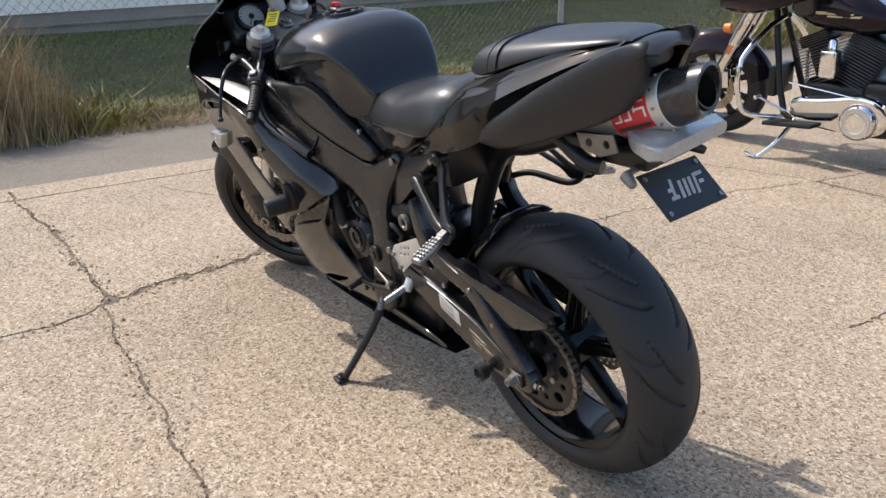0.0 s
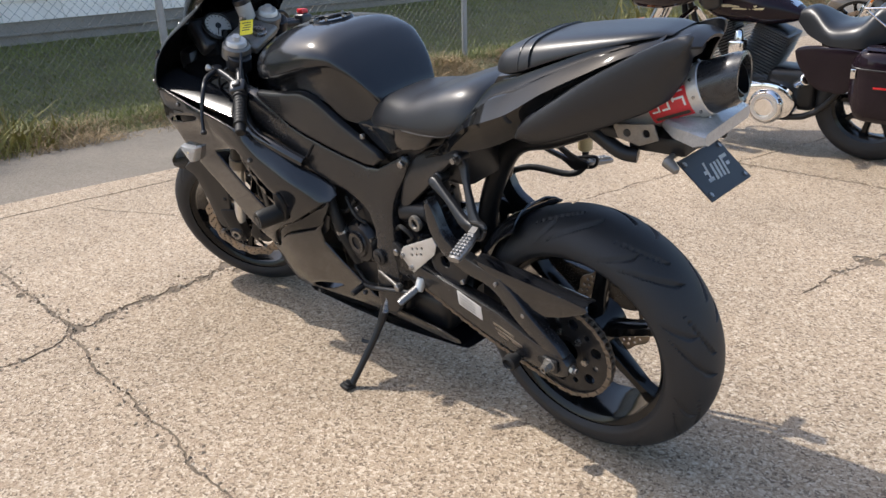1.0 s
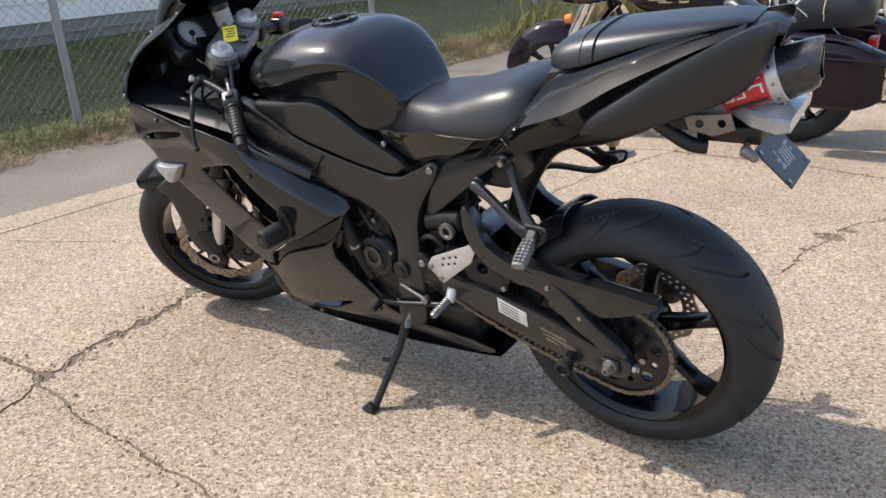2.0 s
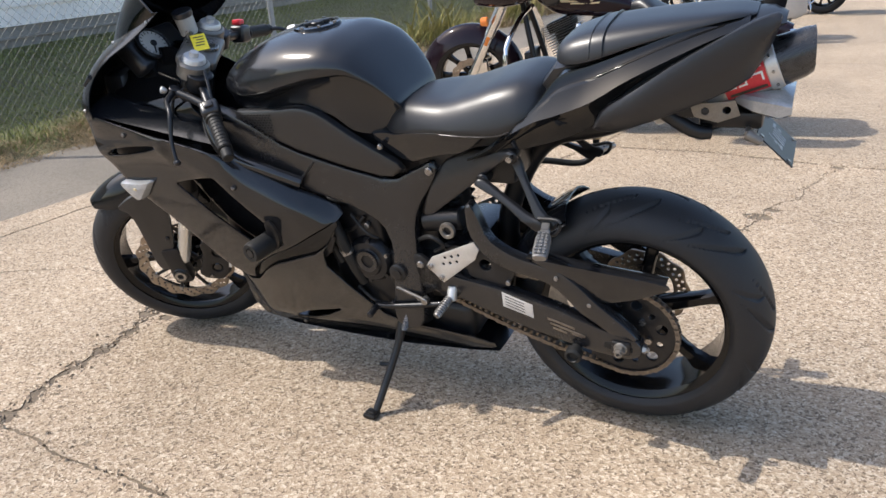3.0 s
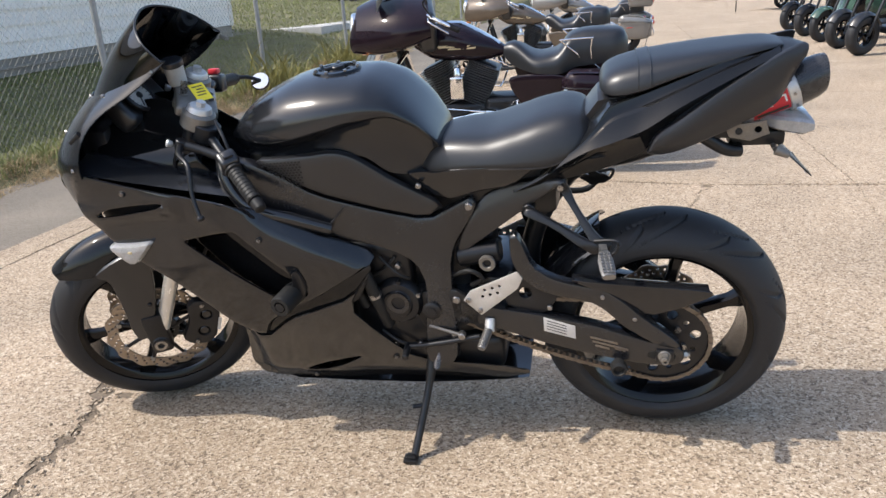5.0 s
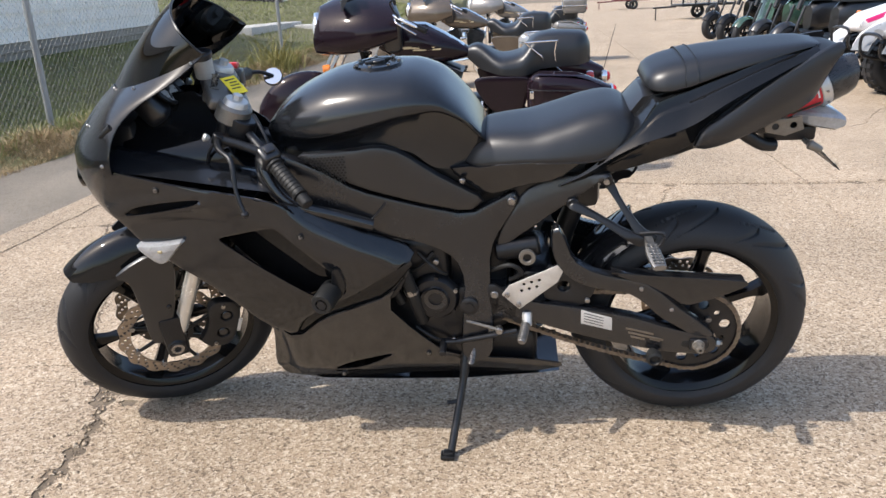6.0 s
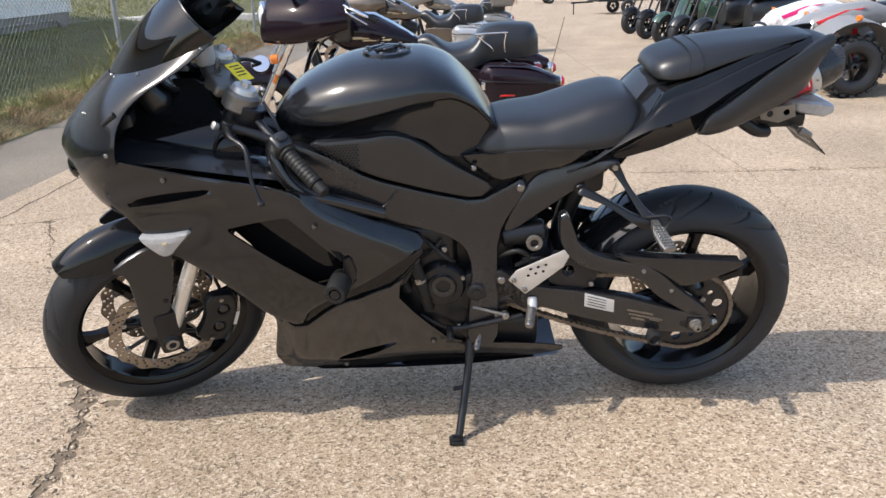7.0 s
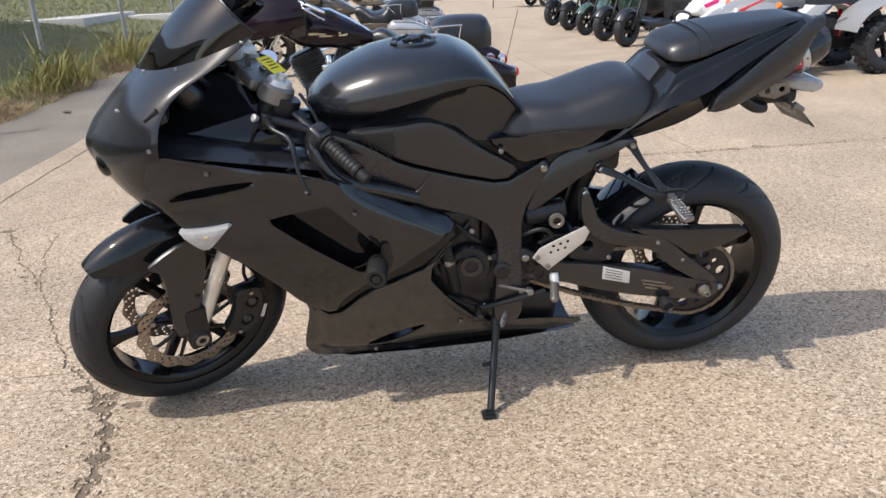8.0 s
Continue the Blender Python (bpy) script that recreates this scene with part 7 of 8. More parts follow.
def plain_wheel(parent, name, c, big, wide, rim, spokes, rubber=M_RUBBER, metal=M_RIM, knobs=0, turn=None, label=""):
    """A wheel with tyre, rim, hub and spokes; knobs: tread blocks round it."""
    c = Vector(c)
    put = (lambda b: moved(b, turn)) if turn else (lambda b: b)
    hub = part(name, put(lathe([(0.018, -wide * 0.4), (big * 0.13, -wide * 0.38), (big * 0.11, 0), (big * 0.13, wide * 0.38), (0.018, wide * 0.4)], 20, c, True)), metal, parent, label)
    prof = []
    for k in range(13):
        a = radians(-95 + 190 * k / 12)
        prof.append((big - wide * 0.36 + wide * 0.36 * max(-0.2, math.cos(a)) ** 1.0 if math.cos(a) > 0 else big - wide * 0.40, wide / 2 * math.sin(a)))
    prof = [(rim * 0.98, -wide * 0.42), (rim + 0.3 * (big - rim), -wide * 0.5)] + prof + [(rim + 0.3 * (big - rim), wide * 0.5), (rim * 0.98, wide * 0.42)]
    ty = [lathe(prof, 56, c)]
    for i in range(knobs):
        a = 2 * math.pi * i / knobs
        for s in (-1, 0, 1):
            aa = a + (0.5 * 6.283 / knobs if s == 0 else 0)
            ty.append(moved(block(-0.022, 0.022, -wide * 0.15, wide * 0.15, -0.014, 0.010), Matrix.Translation(c + Vector((math.cos(aa) * (big - 0.016 * abs(s)), s * wide * 0.32, math.sin(aa) * (big - 0.016 * abs(s))))) @ Matrix.Rotation(math.pi / 2 - aa, 4, "Y")))
    part("tyre", put(join(*ty)), rubber, hub)
    part("rim", put(lathe([(rim + 0.006, -wide * 0.43), (rim - 0.02, -wide * 0.36), (rim - 0.03, 0), (rim - 0.02, wide * 0.36), (rim + 0.006, wide * 0.43), (rim, 0.0)], 48, c, True)), metal, hub)
    for i in range(spokes):
        part("spoke", put(spoke(c, 2 * math.pi * i / spokes + 0.3, big * 0.08, rim - 0.02, 0.020, 0.014, wide * 0.16, wide * 0.12, 0.0)), metal, hub)
    return hub


def vee_cylinder(parent, base, tilt, fin_metal):
    m = Matrix.Translation(base) @ pose(0, 0, 0, 0, tilt, 0) @ Matrix.Diagonal((1.26, 1.15, 1.14, 1))
    cyl = part("cylinder", moved(join(moved(rod((0, 0, -0.02), (0, 0, 0.20), 0.058, seg=24), Matrix.Identity(4)), moved(block(-0.07, 0.07, -0.065, 0.065, 0.195, 0.255, 0.015, 3), Matrix.Identity(4))), m), M_DARK, parent, "black finned engine cylinder")
    for k in range(13):
        w = 0.088 if k > 8 else 0.078 + 0.001 * k
        part("fin", moved(block(-w, w, -0.085, 0.085, 0.012 + 0.0152 * k, 0.0165 + 0.0152 * k, 0.002, 1), m), fin_metal, cyl)
    for k in range(4):
        part("head_fin", moved(block(-0.085, 0.085, -0.088, 0.088, 0.206 + 0.012 * k, 0.210 + 0.012 * k, 0.0015, 1), m), fin_metal, cyl)
    return cyl


def touring_motorcycle(m, label, paint, bags, trunk, group):
    tb = thing("touring_motorcycle", m, label, "motorcycle", group)
    rw, fw = Vector((0, 0, 0.325)), Vector((-1.63, 0, 0.335))
    rake = Vector((math.sin(radians(29)), 0, math.cos(radians(29))))
    piv = fw + Vector((-0.05, 0, -0.0))
    tn = Matrix.Translation(piv) @ Matrix.Rotation(radians(16), 4, rake) @ Matrix.Translation(-piv)
    plain_wheel(tb, "rear_wheel", rw, 0.325, 0.18, 0.215, 9)
    plain_wheel(tb, "front_wheel", fw, 0.335, 0.13, 0.24, 9, turn=tn, label="front wheel turned with the fork")
    disc = drilled_disc(fw.x, fw.z, -0.08, 0.148, 0.10, 12, ((0.115, 0.0), (0.132, 0.5)))
    part("brake_disc", moved(disc, tn), M_DISC, tb, "drilled front brake disc")
    # front fender
    rows = []
    for i in range(27):
        a = radians(12 + 158 * i / 26)
        rows.append([(fw.x + (0.372 - 0.105 * abs(b) ** 2.4) * math.cos(a), 0.098 * b, fw.z + (0.372 - 0.105 * abs(b) ** 2.4) * math.sin(a)) for b in (-1, -0.85, -0.6, -0.3, 0, 0.3, 0.6, 0.85, 1)])
    part("front_fender", moved(thick(skin(rows), 0.004), tn), paint, tb, "deep dark front fender")
    for sy in (-1, 1):
        foot = fw + Vector((-0.01, sy * 0.125, 0))
        leg = part("fork_leg", moved(join(rod(foot - rake * 0.03, foot + rake * 0.36, 0.033, 0.031, 20, 0.004), rod(foot + rake * 0.36, foot + rake * 0.62, 0.037, seg=20, bevel=0.004)), tn), M_CHROME, tb, "chrome fork leg")
        part("fork_reflector", moved(block(-0.012, 0.012, sy * 0.16 - 0.003, sy * 0.16 + 0.003, -0.03, 0.03, 0.002), tn @ Matrix.Translation(foot + rake * 0.33 - Vector((0, sy * 0.125, 0))) @ pose(0, 0, 0, 0, 29, 0)), M_AMBER, leg)
        part("turn_signal", moved(rod(foot + rake * 0.50 + Vector((-0.05, sy * 0.07, 0)), foot + rake * 0.50 + Vector((-0.10, sy * 0.07, 0)), 0.032, 0.028, 18, 0.006), tn), M_AMBER, leg, "amber front turn signal")
        part("fork_caliper", moved(block(0.03, 0.13, sy * 0.105 - 0.03, sy * 0.105 + 0.03, 0.38, 0.50, 0.015), Matrix.Translation((fw.x, 0, -0.02)) if not tn else tn @ Matrix.Translation((fw.x, 0, -0.02))), M_CHROME, leg)
    # batwing fairing with round headlamp
    rows = []
    for i in range(15):
        q = i / 14
        x = -1.50 + 0.50 * q
        wy = 0.17 + 0.22 * math.sin(min(1, q * 1.25) * math.pi / 2) - 0.02 * max(0, q - 0.8)
        zc = 0.985 + 0.03 * q
        hz = 0.115 + 0.07 * math.sin(min(1, q * 1.3) * math.pi / 2)
        row = []
        for k in range(28):
            t = 2 * math.pi * k / 28
            cx, cz = math.copysign(abs(math.cos(t)) ** 0.7, math.cos(t)), math.copysign(abs(math.sin(t)) ** 0.8, math.sin(t))
            row.append((x - 0.035 * math.cos(2 * t) * (1 - q), wy * cx, zc + hz * cz * (1.0 - 0.32 * q * q if cz > 0 else 1.22 - 0.80 * q) - 0.05 * abs(cx) ** 3 * (1 - q) + 0.03 * (1 - abs(cx))))
        rows.append(row)
    fairing = part("batwing_fairing", moved(skin(rows, close_v=True, caps=True), tn), paint, tb, "glossy batwing fairing", sharp=60)
    hm = tn @ Matrix.Translation((-1.500, 0, 0.985)) @ pose(0, 0, 0, 0, 0, 90)
    lamp = part("headlamp", moved(lathe([(0.0, 0.035), (0.05, 0.028), (0.085, 0.008), (0.092, -0.02), (0.0, -0.03)], 36), hm), M_LAMPGLASS, fairing, "round clear headlamp")
    part("lamp_ring", moved(lathe([(0.090, -0.03), (0.104, -0.02), (0.106, 0.0), (0.098, 0.012), (0.090, 0.008)], 36, (0, 0, 0), True), hm), M_CHROME, lamp)
    part("screen", moved(skin([[(-1.33 + 0.09 * q, y * 0.26 * (1 - 0.15 * q), 1.175 - 0.03 * y * y + 0.13 * q) for y in (-1, -0.5, 0, 0.5, 1)] for q in (0, 0.5, 1)]), tn), M_SCREEN, fairing)
    part("inner_fairing", moved(block(-1.08, -0.96, -0.30, 0.30, 0.86, 1.12, 0.04, 3), tn), M_COVER, fairing)
    for sy in (-1, 1):
        a, b, c = Vector((-1.08, sy * 0.12, 1.10)), Vector((-0.98, sy * 0.36, 1.10)), Vector((-0.84, sy * 0.44, 1.04))
        bar = part("handlebar", moved(pipe([a, b, c], 0.013, 10), tn), M_CHROME, tb)
        part("grip", moved(rod(c - (c - b).normalized() * 0.11, c + (c - b).normalized() * 0.02, 0.019, seg=14, bevel=0.003), tn), M_GRIP, bar)
        part("lever", moved(pipe([b + Vector((-0.03, 0, 0.0)), b + Vector((-0.02, sy * 0.06, -0.01)), c + Vector((-0.05, sy * 0.01, -0.02))], 0.006, 8), tn), M_CHROME, bar)
        ms = part("mirror", moved(join(pipe([b, b + Vector((-0.05, sy * 0.04, 0.10)), b + Vector((-0.04, sy * 0.09, 0.14))], 0.006, 8), moved(lathe([(0.0, 0.012), (0.045, 0.008), (0.055, 0.0), (0.05, -0.006), (0.0, -0.006)], 24), Matrix.Translation(b + Vector((-0.03, sy * 0.11, 0.16))) @ pose(0, 0, 0, 0, 0, 90) @ Matrix.Diagonal((1.4, 1, 0.8, 1)))), tn), M_DARK, bar)
    # tank
    rows = []
    for i in range(20):
        q = i / 19
        x = -1.08 + 0.62 * q
        w = 0.165 * math.sin(math.pi * min(1, 0.22 + 0.55 * q)) ** 0.8 * (1 - 0.62 * max(0, q - 0.62) / 0.38)
        zt = ease(q, [0, 0.15, 0.4, 0.75, 1], [0.93, 0.985, 0.99, 0.90, 0.80])
        zb = ease(q, [0, 0.2, 0.7, 1], [0.83, 0.755, 0.735, 0.765])
        row = []
        for k in range(20):
            t = 2 * math.pi * k / 20
            row.append((x, w * math.copysign(abs(math.cos(t)) ** 0.75, math.cos(t)), (zt + zb) / 2 + (zt - zb) / 2 * math.copysign(abs(math.sin(t)) ** 0.85, math.sin(t))))
        rows.append(row)
    tank_ = part("fuel_tank", skin(rows, close_v=True, caps=True), paint, tb, "long teardrop fuel tank", sharp=60)
    part("dash_console", moved(skin([[(-1.02 + 0.50 * q, y * 0.045, ease(q, [0, 0.4, 1], [1.0, 1.0, 0.845]) - 0.008 * y * y) for y in (-1, 0, 1)] for q in (0, 0.25, 0.5, 0.75, 1)]), Matrix.Identity(4)), M_CHROME, tank_)
    for k, (x0, x1, dz) in enumerate(((-0.93, -0.85, 0.018), (-0.84, -0.66, 0.0), (-0.90, -0.70, 0.013))):
        part("lettering_bar", panel([(x0, 0.845 + dz), (x1, 0.845 + dz), (x1 - 0.01, 0.835 + dz), (x0 - 0.01, 0.835 + dz)], lambda x, z: 0.163, 0.012, 0.001, rounding=0), M_GOLD, tank_)
    # frame and engine
    for s in (-1, 1):
        part("frame_tube", pipe([(-1.22, s * 0.03, 0.86), (-1.16, s * 0.08, 0.62), (-1.08, s * 0.12, 0.32), (-0.98, s * 0.13, 0.24), (-0.4, s * 0.13, 0.24), (-0.15, s * 0.12, 0.45)], 0.019, 10), M_DARK, tb, "black frame tube")
    en = part("engine", join(block(-0.98, -0.62, -0.10, 0.10, 0.26, 0.47, 0.04, 3), block(-0.64, -0.35, -0.11, 0.11, 0.26, 0.50, 0.04, 3)), M_DARK, tb, "air-cooled V-twin engine")
    vee_cylinder(en, Vector((-0.86, 0, 0.455)), -22.5, M_FIN)
    vee_cylinder(en, Vector((-0.735, 0, 0.455)), 22.5, M_FIN)
    part("horn_cover", block(-0.85, -0.755, -0.19, -0.12, 0.51, 0.665, 0.015, 3), M_CHROME, en, "chrome horn cover")
    part("horn_cap", rod((-0.80, -0.15, 0.66), (-0.80, -0.15, 0.72), 0.028, 0.022, 20, 0.006), M_CHROME, en)
    pr = part("primary_cover", panel([(-1.02, 0.33), (-0.98, 0.38), (-0.80, 0.40), (-0.62, 0.44), (-0.50, 0.42), (-0.42, 0.33), (-0.46, 0.24), (-0.58, 0.20), (-0.80, 0.225), (-0.98, 0.245)], lambda x, z: 0.185, 0.09, 0.022, rounding=2), M_CHROME, en, "polished chrome primary cover")
    part("derby_cover", lathe([(0.0, -0.030), (0.050, -0.030), (0.054, -0.026), (0.060, -0.028), (0.085, -0.026), (0.098, -0.014), (0.102, 0.0)], 48, (-0.595, -0.186, 0.295)), M_CHROME, pr, "round chrome derby cover")
    part("derby_ring", lathe([(0.060, -0.031), (0.078, -0.031), (0.078, -0.026), (0.060, -0.026)], 48, (-0.595, -0.187, 0.295), True), M_ALU, pr)
    for k in range(5):
        a = 2 * math.pi * k / 5 + 0.3
        part("bolt", rod((-0.595 + 0.090 * math.cos(a), -0.190, 0.295 + 0.090 * math.sin(a)), (-0.595 + 0.090 * math.cos(a), -0.212, 0.295 + 0.090 * math.sin(a)), 0.006, seg=8), M_BOLT, pr)
    part("starter_cover", rod((-0.45, -0.10, 0.42), (-0.38, -0.17, 0.47), 0.035, seg=18, bevel=0.006), M_CHROME, en)
    part("shift_rod", rod((-1.00, -0.205, 0.47), (-0.62, -0.205, 0.43), 0.006, seg=8), M_CHROME, en)
    fb = part("floorboard", moved(block(-0.16, 0.16, -0.05, 0.05, -0.012, 0.012, 0.008), Matrix.Translation((-0.93, -0.27, 0.255)) @ pose(0, 0, 0, 0, -6, -6)), M_GRIP, tb, "black rubber rider floorboard")
    part("shift_pedal", join(pipe([(-1.0, -0.21, 0.30), (-1.09, -0.24, 0.345), (-1.15, -0.26, 0.38)], 0.008, 8), rod((-1.15, -0.24, 0.38), (-1.15, -0.30, 0.38), 0.012, seg=10, bevel=0.003)), M_CHROME, fb)
    part("engine_guard", pipe([(-1.17, -0.02, 0.80), (-1.20, -0.16, 0.74), (-1.225, -0.34, 0.60), (-1.22, -0.37, 0.42), (-1.18, -0.33, 0.29), (-1.05, -0.16, 0.245)], 0.0165, 12), M_CHROME, tb, "chrome engine guard bar")
    part("engine_guard", pipe([(-1.17, 0.02, 0.80), (-1.20, 0.16, 0.74), (-1.225, 0.34, 0.60), (-1.22, 0.37, 0.42), (-1.18, 0.33, 0.29), (-1.05, 0.16, 0.245)], 0.0165, 12), M_CHROME, tb, "chrome engine guard bar")
    part("oil_cooler", block(-1.20, -1.15, -0.10, 0.10, 0.34, 0.52, 0.01), M_DARK, tb)
    ks = part("kickstand", join(pipe([(-0.98, -0.14, 0.24), (-1.02, -0.26, 0.12), (-1.07, -0.36, 0.045)], 0.014, 10), moved(block(-0.07, 0.02, -0.016, 0.016, -0.006, 0.006, 0.004), Matrix.Translation((-1.08, -0.37, 0.055)) @ pose(0, 0, 0, -8, 12, 0))), M_CHROME, tb, "chrome kickstand, folded out")
    # seat
    rows = []
    for i in range(30):
        q = i / 29
        x = -0.50 + 0.92 * q
        zt = ease(q, [0, 0.06, 0.28, 0.42, 0.55, 0.7, 0.95, 1], [0.82, 0.845, 0.765, 0.785, 0.885, 0.905, 0.895, 0.83])
        zb = ease(q, [0, 0.1, 0.45, 0.6, 1], [0.76, 0.69, 0.655, 0.69, 0.71])
        w = ease(q, [0, 0.08, 0.3, 0.45, 0.6, 0.9, 1], [0.06, 0.10, 0.20, 0.20, 0.16, 0.15, 0.08])
        row = []
        for k in range(20):
            a = math.pi * k / 19
            row.append((x, -w * math.copysign(abs(math.cos(a)) ** 0.6, math.cos(a)), zb + (zt - zb) * math.sin(a) ** 0.6))
        rows.append(row)
    st_ = part("seat", skin(rows, close_v=True, caps=True), M_SEAT, tb, "two-up black leather seat", sharp=60)
    for s in (-1, 1):
        part("seat_rail", pipe([(0.06, s * 0.17, 0.75), (0.05, s * 0.18, 0.775), (-0.06, s * 0.19, 0.855), (-0.05, s * 0.195, 0.865), (0.15, s * 0.180, 0.868), (0.16, s * 0.175, 0.86), (0.15, s * 0.17, 0.80), (0.155, s * 0.165, 0.74)], 0.0055, 8), M_CHROME, st_, "thin chrome seat rail")
    # rear fender, side covers, saddlebags
    rows = []
    for i in range(19):
        a = radians(-5 + 150 * i / 18)
        rows.append([(rw.x + (0.385 - 0.05 * abs(b) ** 3) * math.cos(a), 0.125 * b, rw.z + (0.385 - 0.05 * abs(b) ** 3) * math.sin(a)) for b in (-1, -0.7, -0.35, 0, 0.35, 0.7, 1)])
    part("rear_fender", thick(skin(rows), 0.004), paint, tb, "full rear fender")
    for sy in (-1, 1):
        part("side_cover", panel([(-0.46, 0.66), (-0.05, 0.66), (-0.02, 0.60), (-0.10, 0.40), (-0.33, 0.42), (-0.44, 0.56)], lambda x, z: 0.205, 0.03, 0.012, side=sy, rounding=2), paint, tb, "rounded side cover")
        rows = []
        for i in range(11):
            q = i / 10
            x = -0.06 + 0.62 * q
            zt = ease(q, [0, 0.08, 0.7, 1], [0.64, 0.695, 0.665, 0.60])
            zb = ease(q, [0, 0.12, 0.8, 1], [0.42, 0.325, 0.315, 0.36])
            y0, y1 = 0.215, ease(q, [0, 0.15, 0.8, 1], [0.33, 0.40, 0.395, 0.34])
            row = []
            for k in range(20):
                t = 2 * math.pi * k / 20
                row.append((x, sy * ((y0 + y1) / 2 + (y1 - y0) / 2 * math.copysign(abs(math.cos(t)) ** 0.45, math.cos(t))), (zt + zb) / 2 + (zt - zb) / 2 * math.copysign(abs(math.sin(t)) ** 0.5, math.sin(t))))
            rows.append(row)
        bag = part("saddlebag", skin(rows, close_v=True, caps=True), bags, tb, "hard saddlebag", sharp=60)
        part("lid_seam", pipe([(-0.05, sy * 0.345, 0.610), (0.03, sy * 0.4035, 0.607), (0.44, sy * 0.3985, 0.590), (0.56, sy * 0.345, 0.557)], 0.004, 6), M_DARK, bag)
        part("latch", block(-0.04, -0.01, sy * 0.375 - 0.012, sy * 0.375 + 0.012, 0.55, 0.60, 0.005), M_CHROME, bag)
        rf = part("reflector", block(0.10, 0.21, sy * 0.401 - 0.004, sy * 0.401 + 0.004, 0.510, 0.520, 0.002), M_TAILRED, bag, "red side reflector")
        part("speaker_lid", skin([[(0.02 + 0.46 * q, sy * (0.24 + 0.13 * w), ease(q, [0, 0.6, 1], [0.706, 0.694, 0.635]) - 0.012 * (2 * w - 1) ** 2) for w in (0, 0.25, 0.5, 0.75, 1)] for q in (0, 0.2, 0.4, 0.6, 0.8, 1)]), bags, bag)
        tlp = part("tail_lamp", moved(lathe([(0.0, 0.040), (0.022, 0.036), (0.034, 0.018), (0.036, 0.0), (0.0, -0.004)], 20), Matrix.Translation((0.575, sy * 0.20, 0.55)) @ pose(0, 0, 0, 0, 0, -90)), M_TAILRED, tb, "red round tail lamp")
        part("lamp_shell", moved(lathe([(0.036, 0.010), (0.041, 0.004), (0.041, -0.03), (0.02, -0.05), (0.0, -0.05)], 20), Matrix.Translation((0.575, sy * 0.20, 0.55)) @ pose(0, 0, 0, 0, 0, -90)), M_CHROME, tlp)
        if sy > 0:
            part("muffler", join(rod((-0.35, sy * 0.26, 0.26), (0.52, sy * 0.30, 0.27), 0.045, 0.050, 22, 0.006)), M_CHROME, tb, "long chrome muffler")
        part("bag_guard", pipe([(0.46, sy * 0.20, 0.34), (0.58, sy * 0.30, 0.36), (0.60, sy * 0.32, 0.42), (0.57, sy * 0.24, 0.47)], 0.010, 8), M_CHROME, tb)
    part("license_light", block(0.40, 0.46, -0.05, 0.05, 0.55, 0.63, 0.012), M_TAILRED, tb, "red centre tail light")
    part("antenna", join(rod((0.47, -0.33, 0.56), (0.47, -0.33, 0.62), 0.010, seg=10), rod((0.47, -0.33, 0.62), (0.57, -0.33, 0.98), 0.0028, 0.0018, 6)), M_DARK, tb, "thin black whip antenna")
    if trunk:
        tk = part("tour_trunk", block(0.12, 0.58, -0.28, 0.28, 0.80, 1.06, 0.06, 3), bags, tb, "touring top box")
        part("trunk_seam", block(0.115, 0.585, -0.285, 0.285, 0.925, 0.935, 0.003), M_CHROME, tk)
        for sy in (-1, 1):
            part("trunk_lamp", block(0.575, 0.590, sy * 0.18 - 0.07, sy * 0.18 + 0.07, 0.86, 0.90, 0.004), M_TAILRED, tk)
        for s in (-1, 1):
            part("trunk_rack", pipe([(0.30, s * 0.12, 0.74), (0.30, s * 0.12, 0.80), (0.45, s * 0.12, 0.80)], 0.010, 8), M_CHROME, tk)
    # the rear half is short
    for ob in tb.children_recursive:
        co = np.empty(len(ob.data.vertices) * 3)
        ob.data.vertices.foreach_get("co", co)
        co = co.reshape(-1, 3)
        if ob.name.startswith("rear_wheel") or ob.parent.name.startswith("rear_wheel"):
            co[:, 0] -= 0.06
        else:
            co[:, 0] = np.where(co[:, 0] > -0.40, -0.40 + (co[:, 0] + 0.40) * 0.85, co[:, 0])
        ob.data.vertices.foreach_set("co", co.ravel())
    return tb


ROW = "touring motorcycles parked in a row"
touring_motorcycle(pose(-0.40, 3.30, 0, 6.5, 0, 1.5), "plum-black touring motorcycle with batwing fairing on its kickstand", M_PLUM, M_PLUM, False, ROW)
touring_motorcycle(pose(-0.62, 8.12, 0, 7, 0, 1.0), "bronze touring motorcycle with silver saddlebags on its kickstand", M_BROWN, M_SILVER, False, ROW)
touring_motorcycle(pose(-0.16, 11.45, 0, 7, 0, 0), "dark touring motorcycle with pewter bags and top box", M_PEWTER, M_PEWTER, True, ROW)


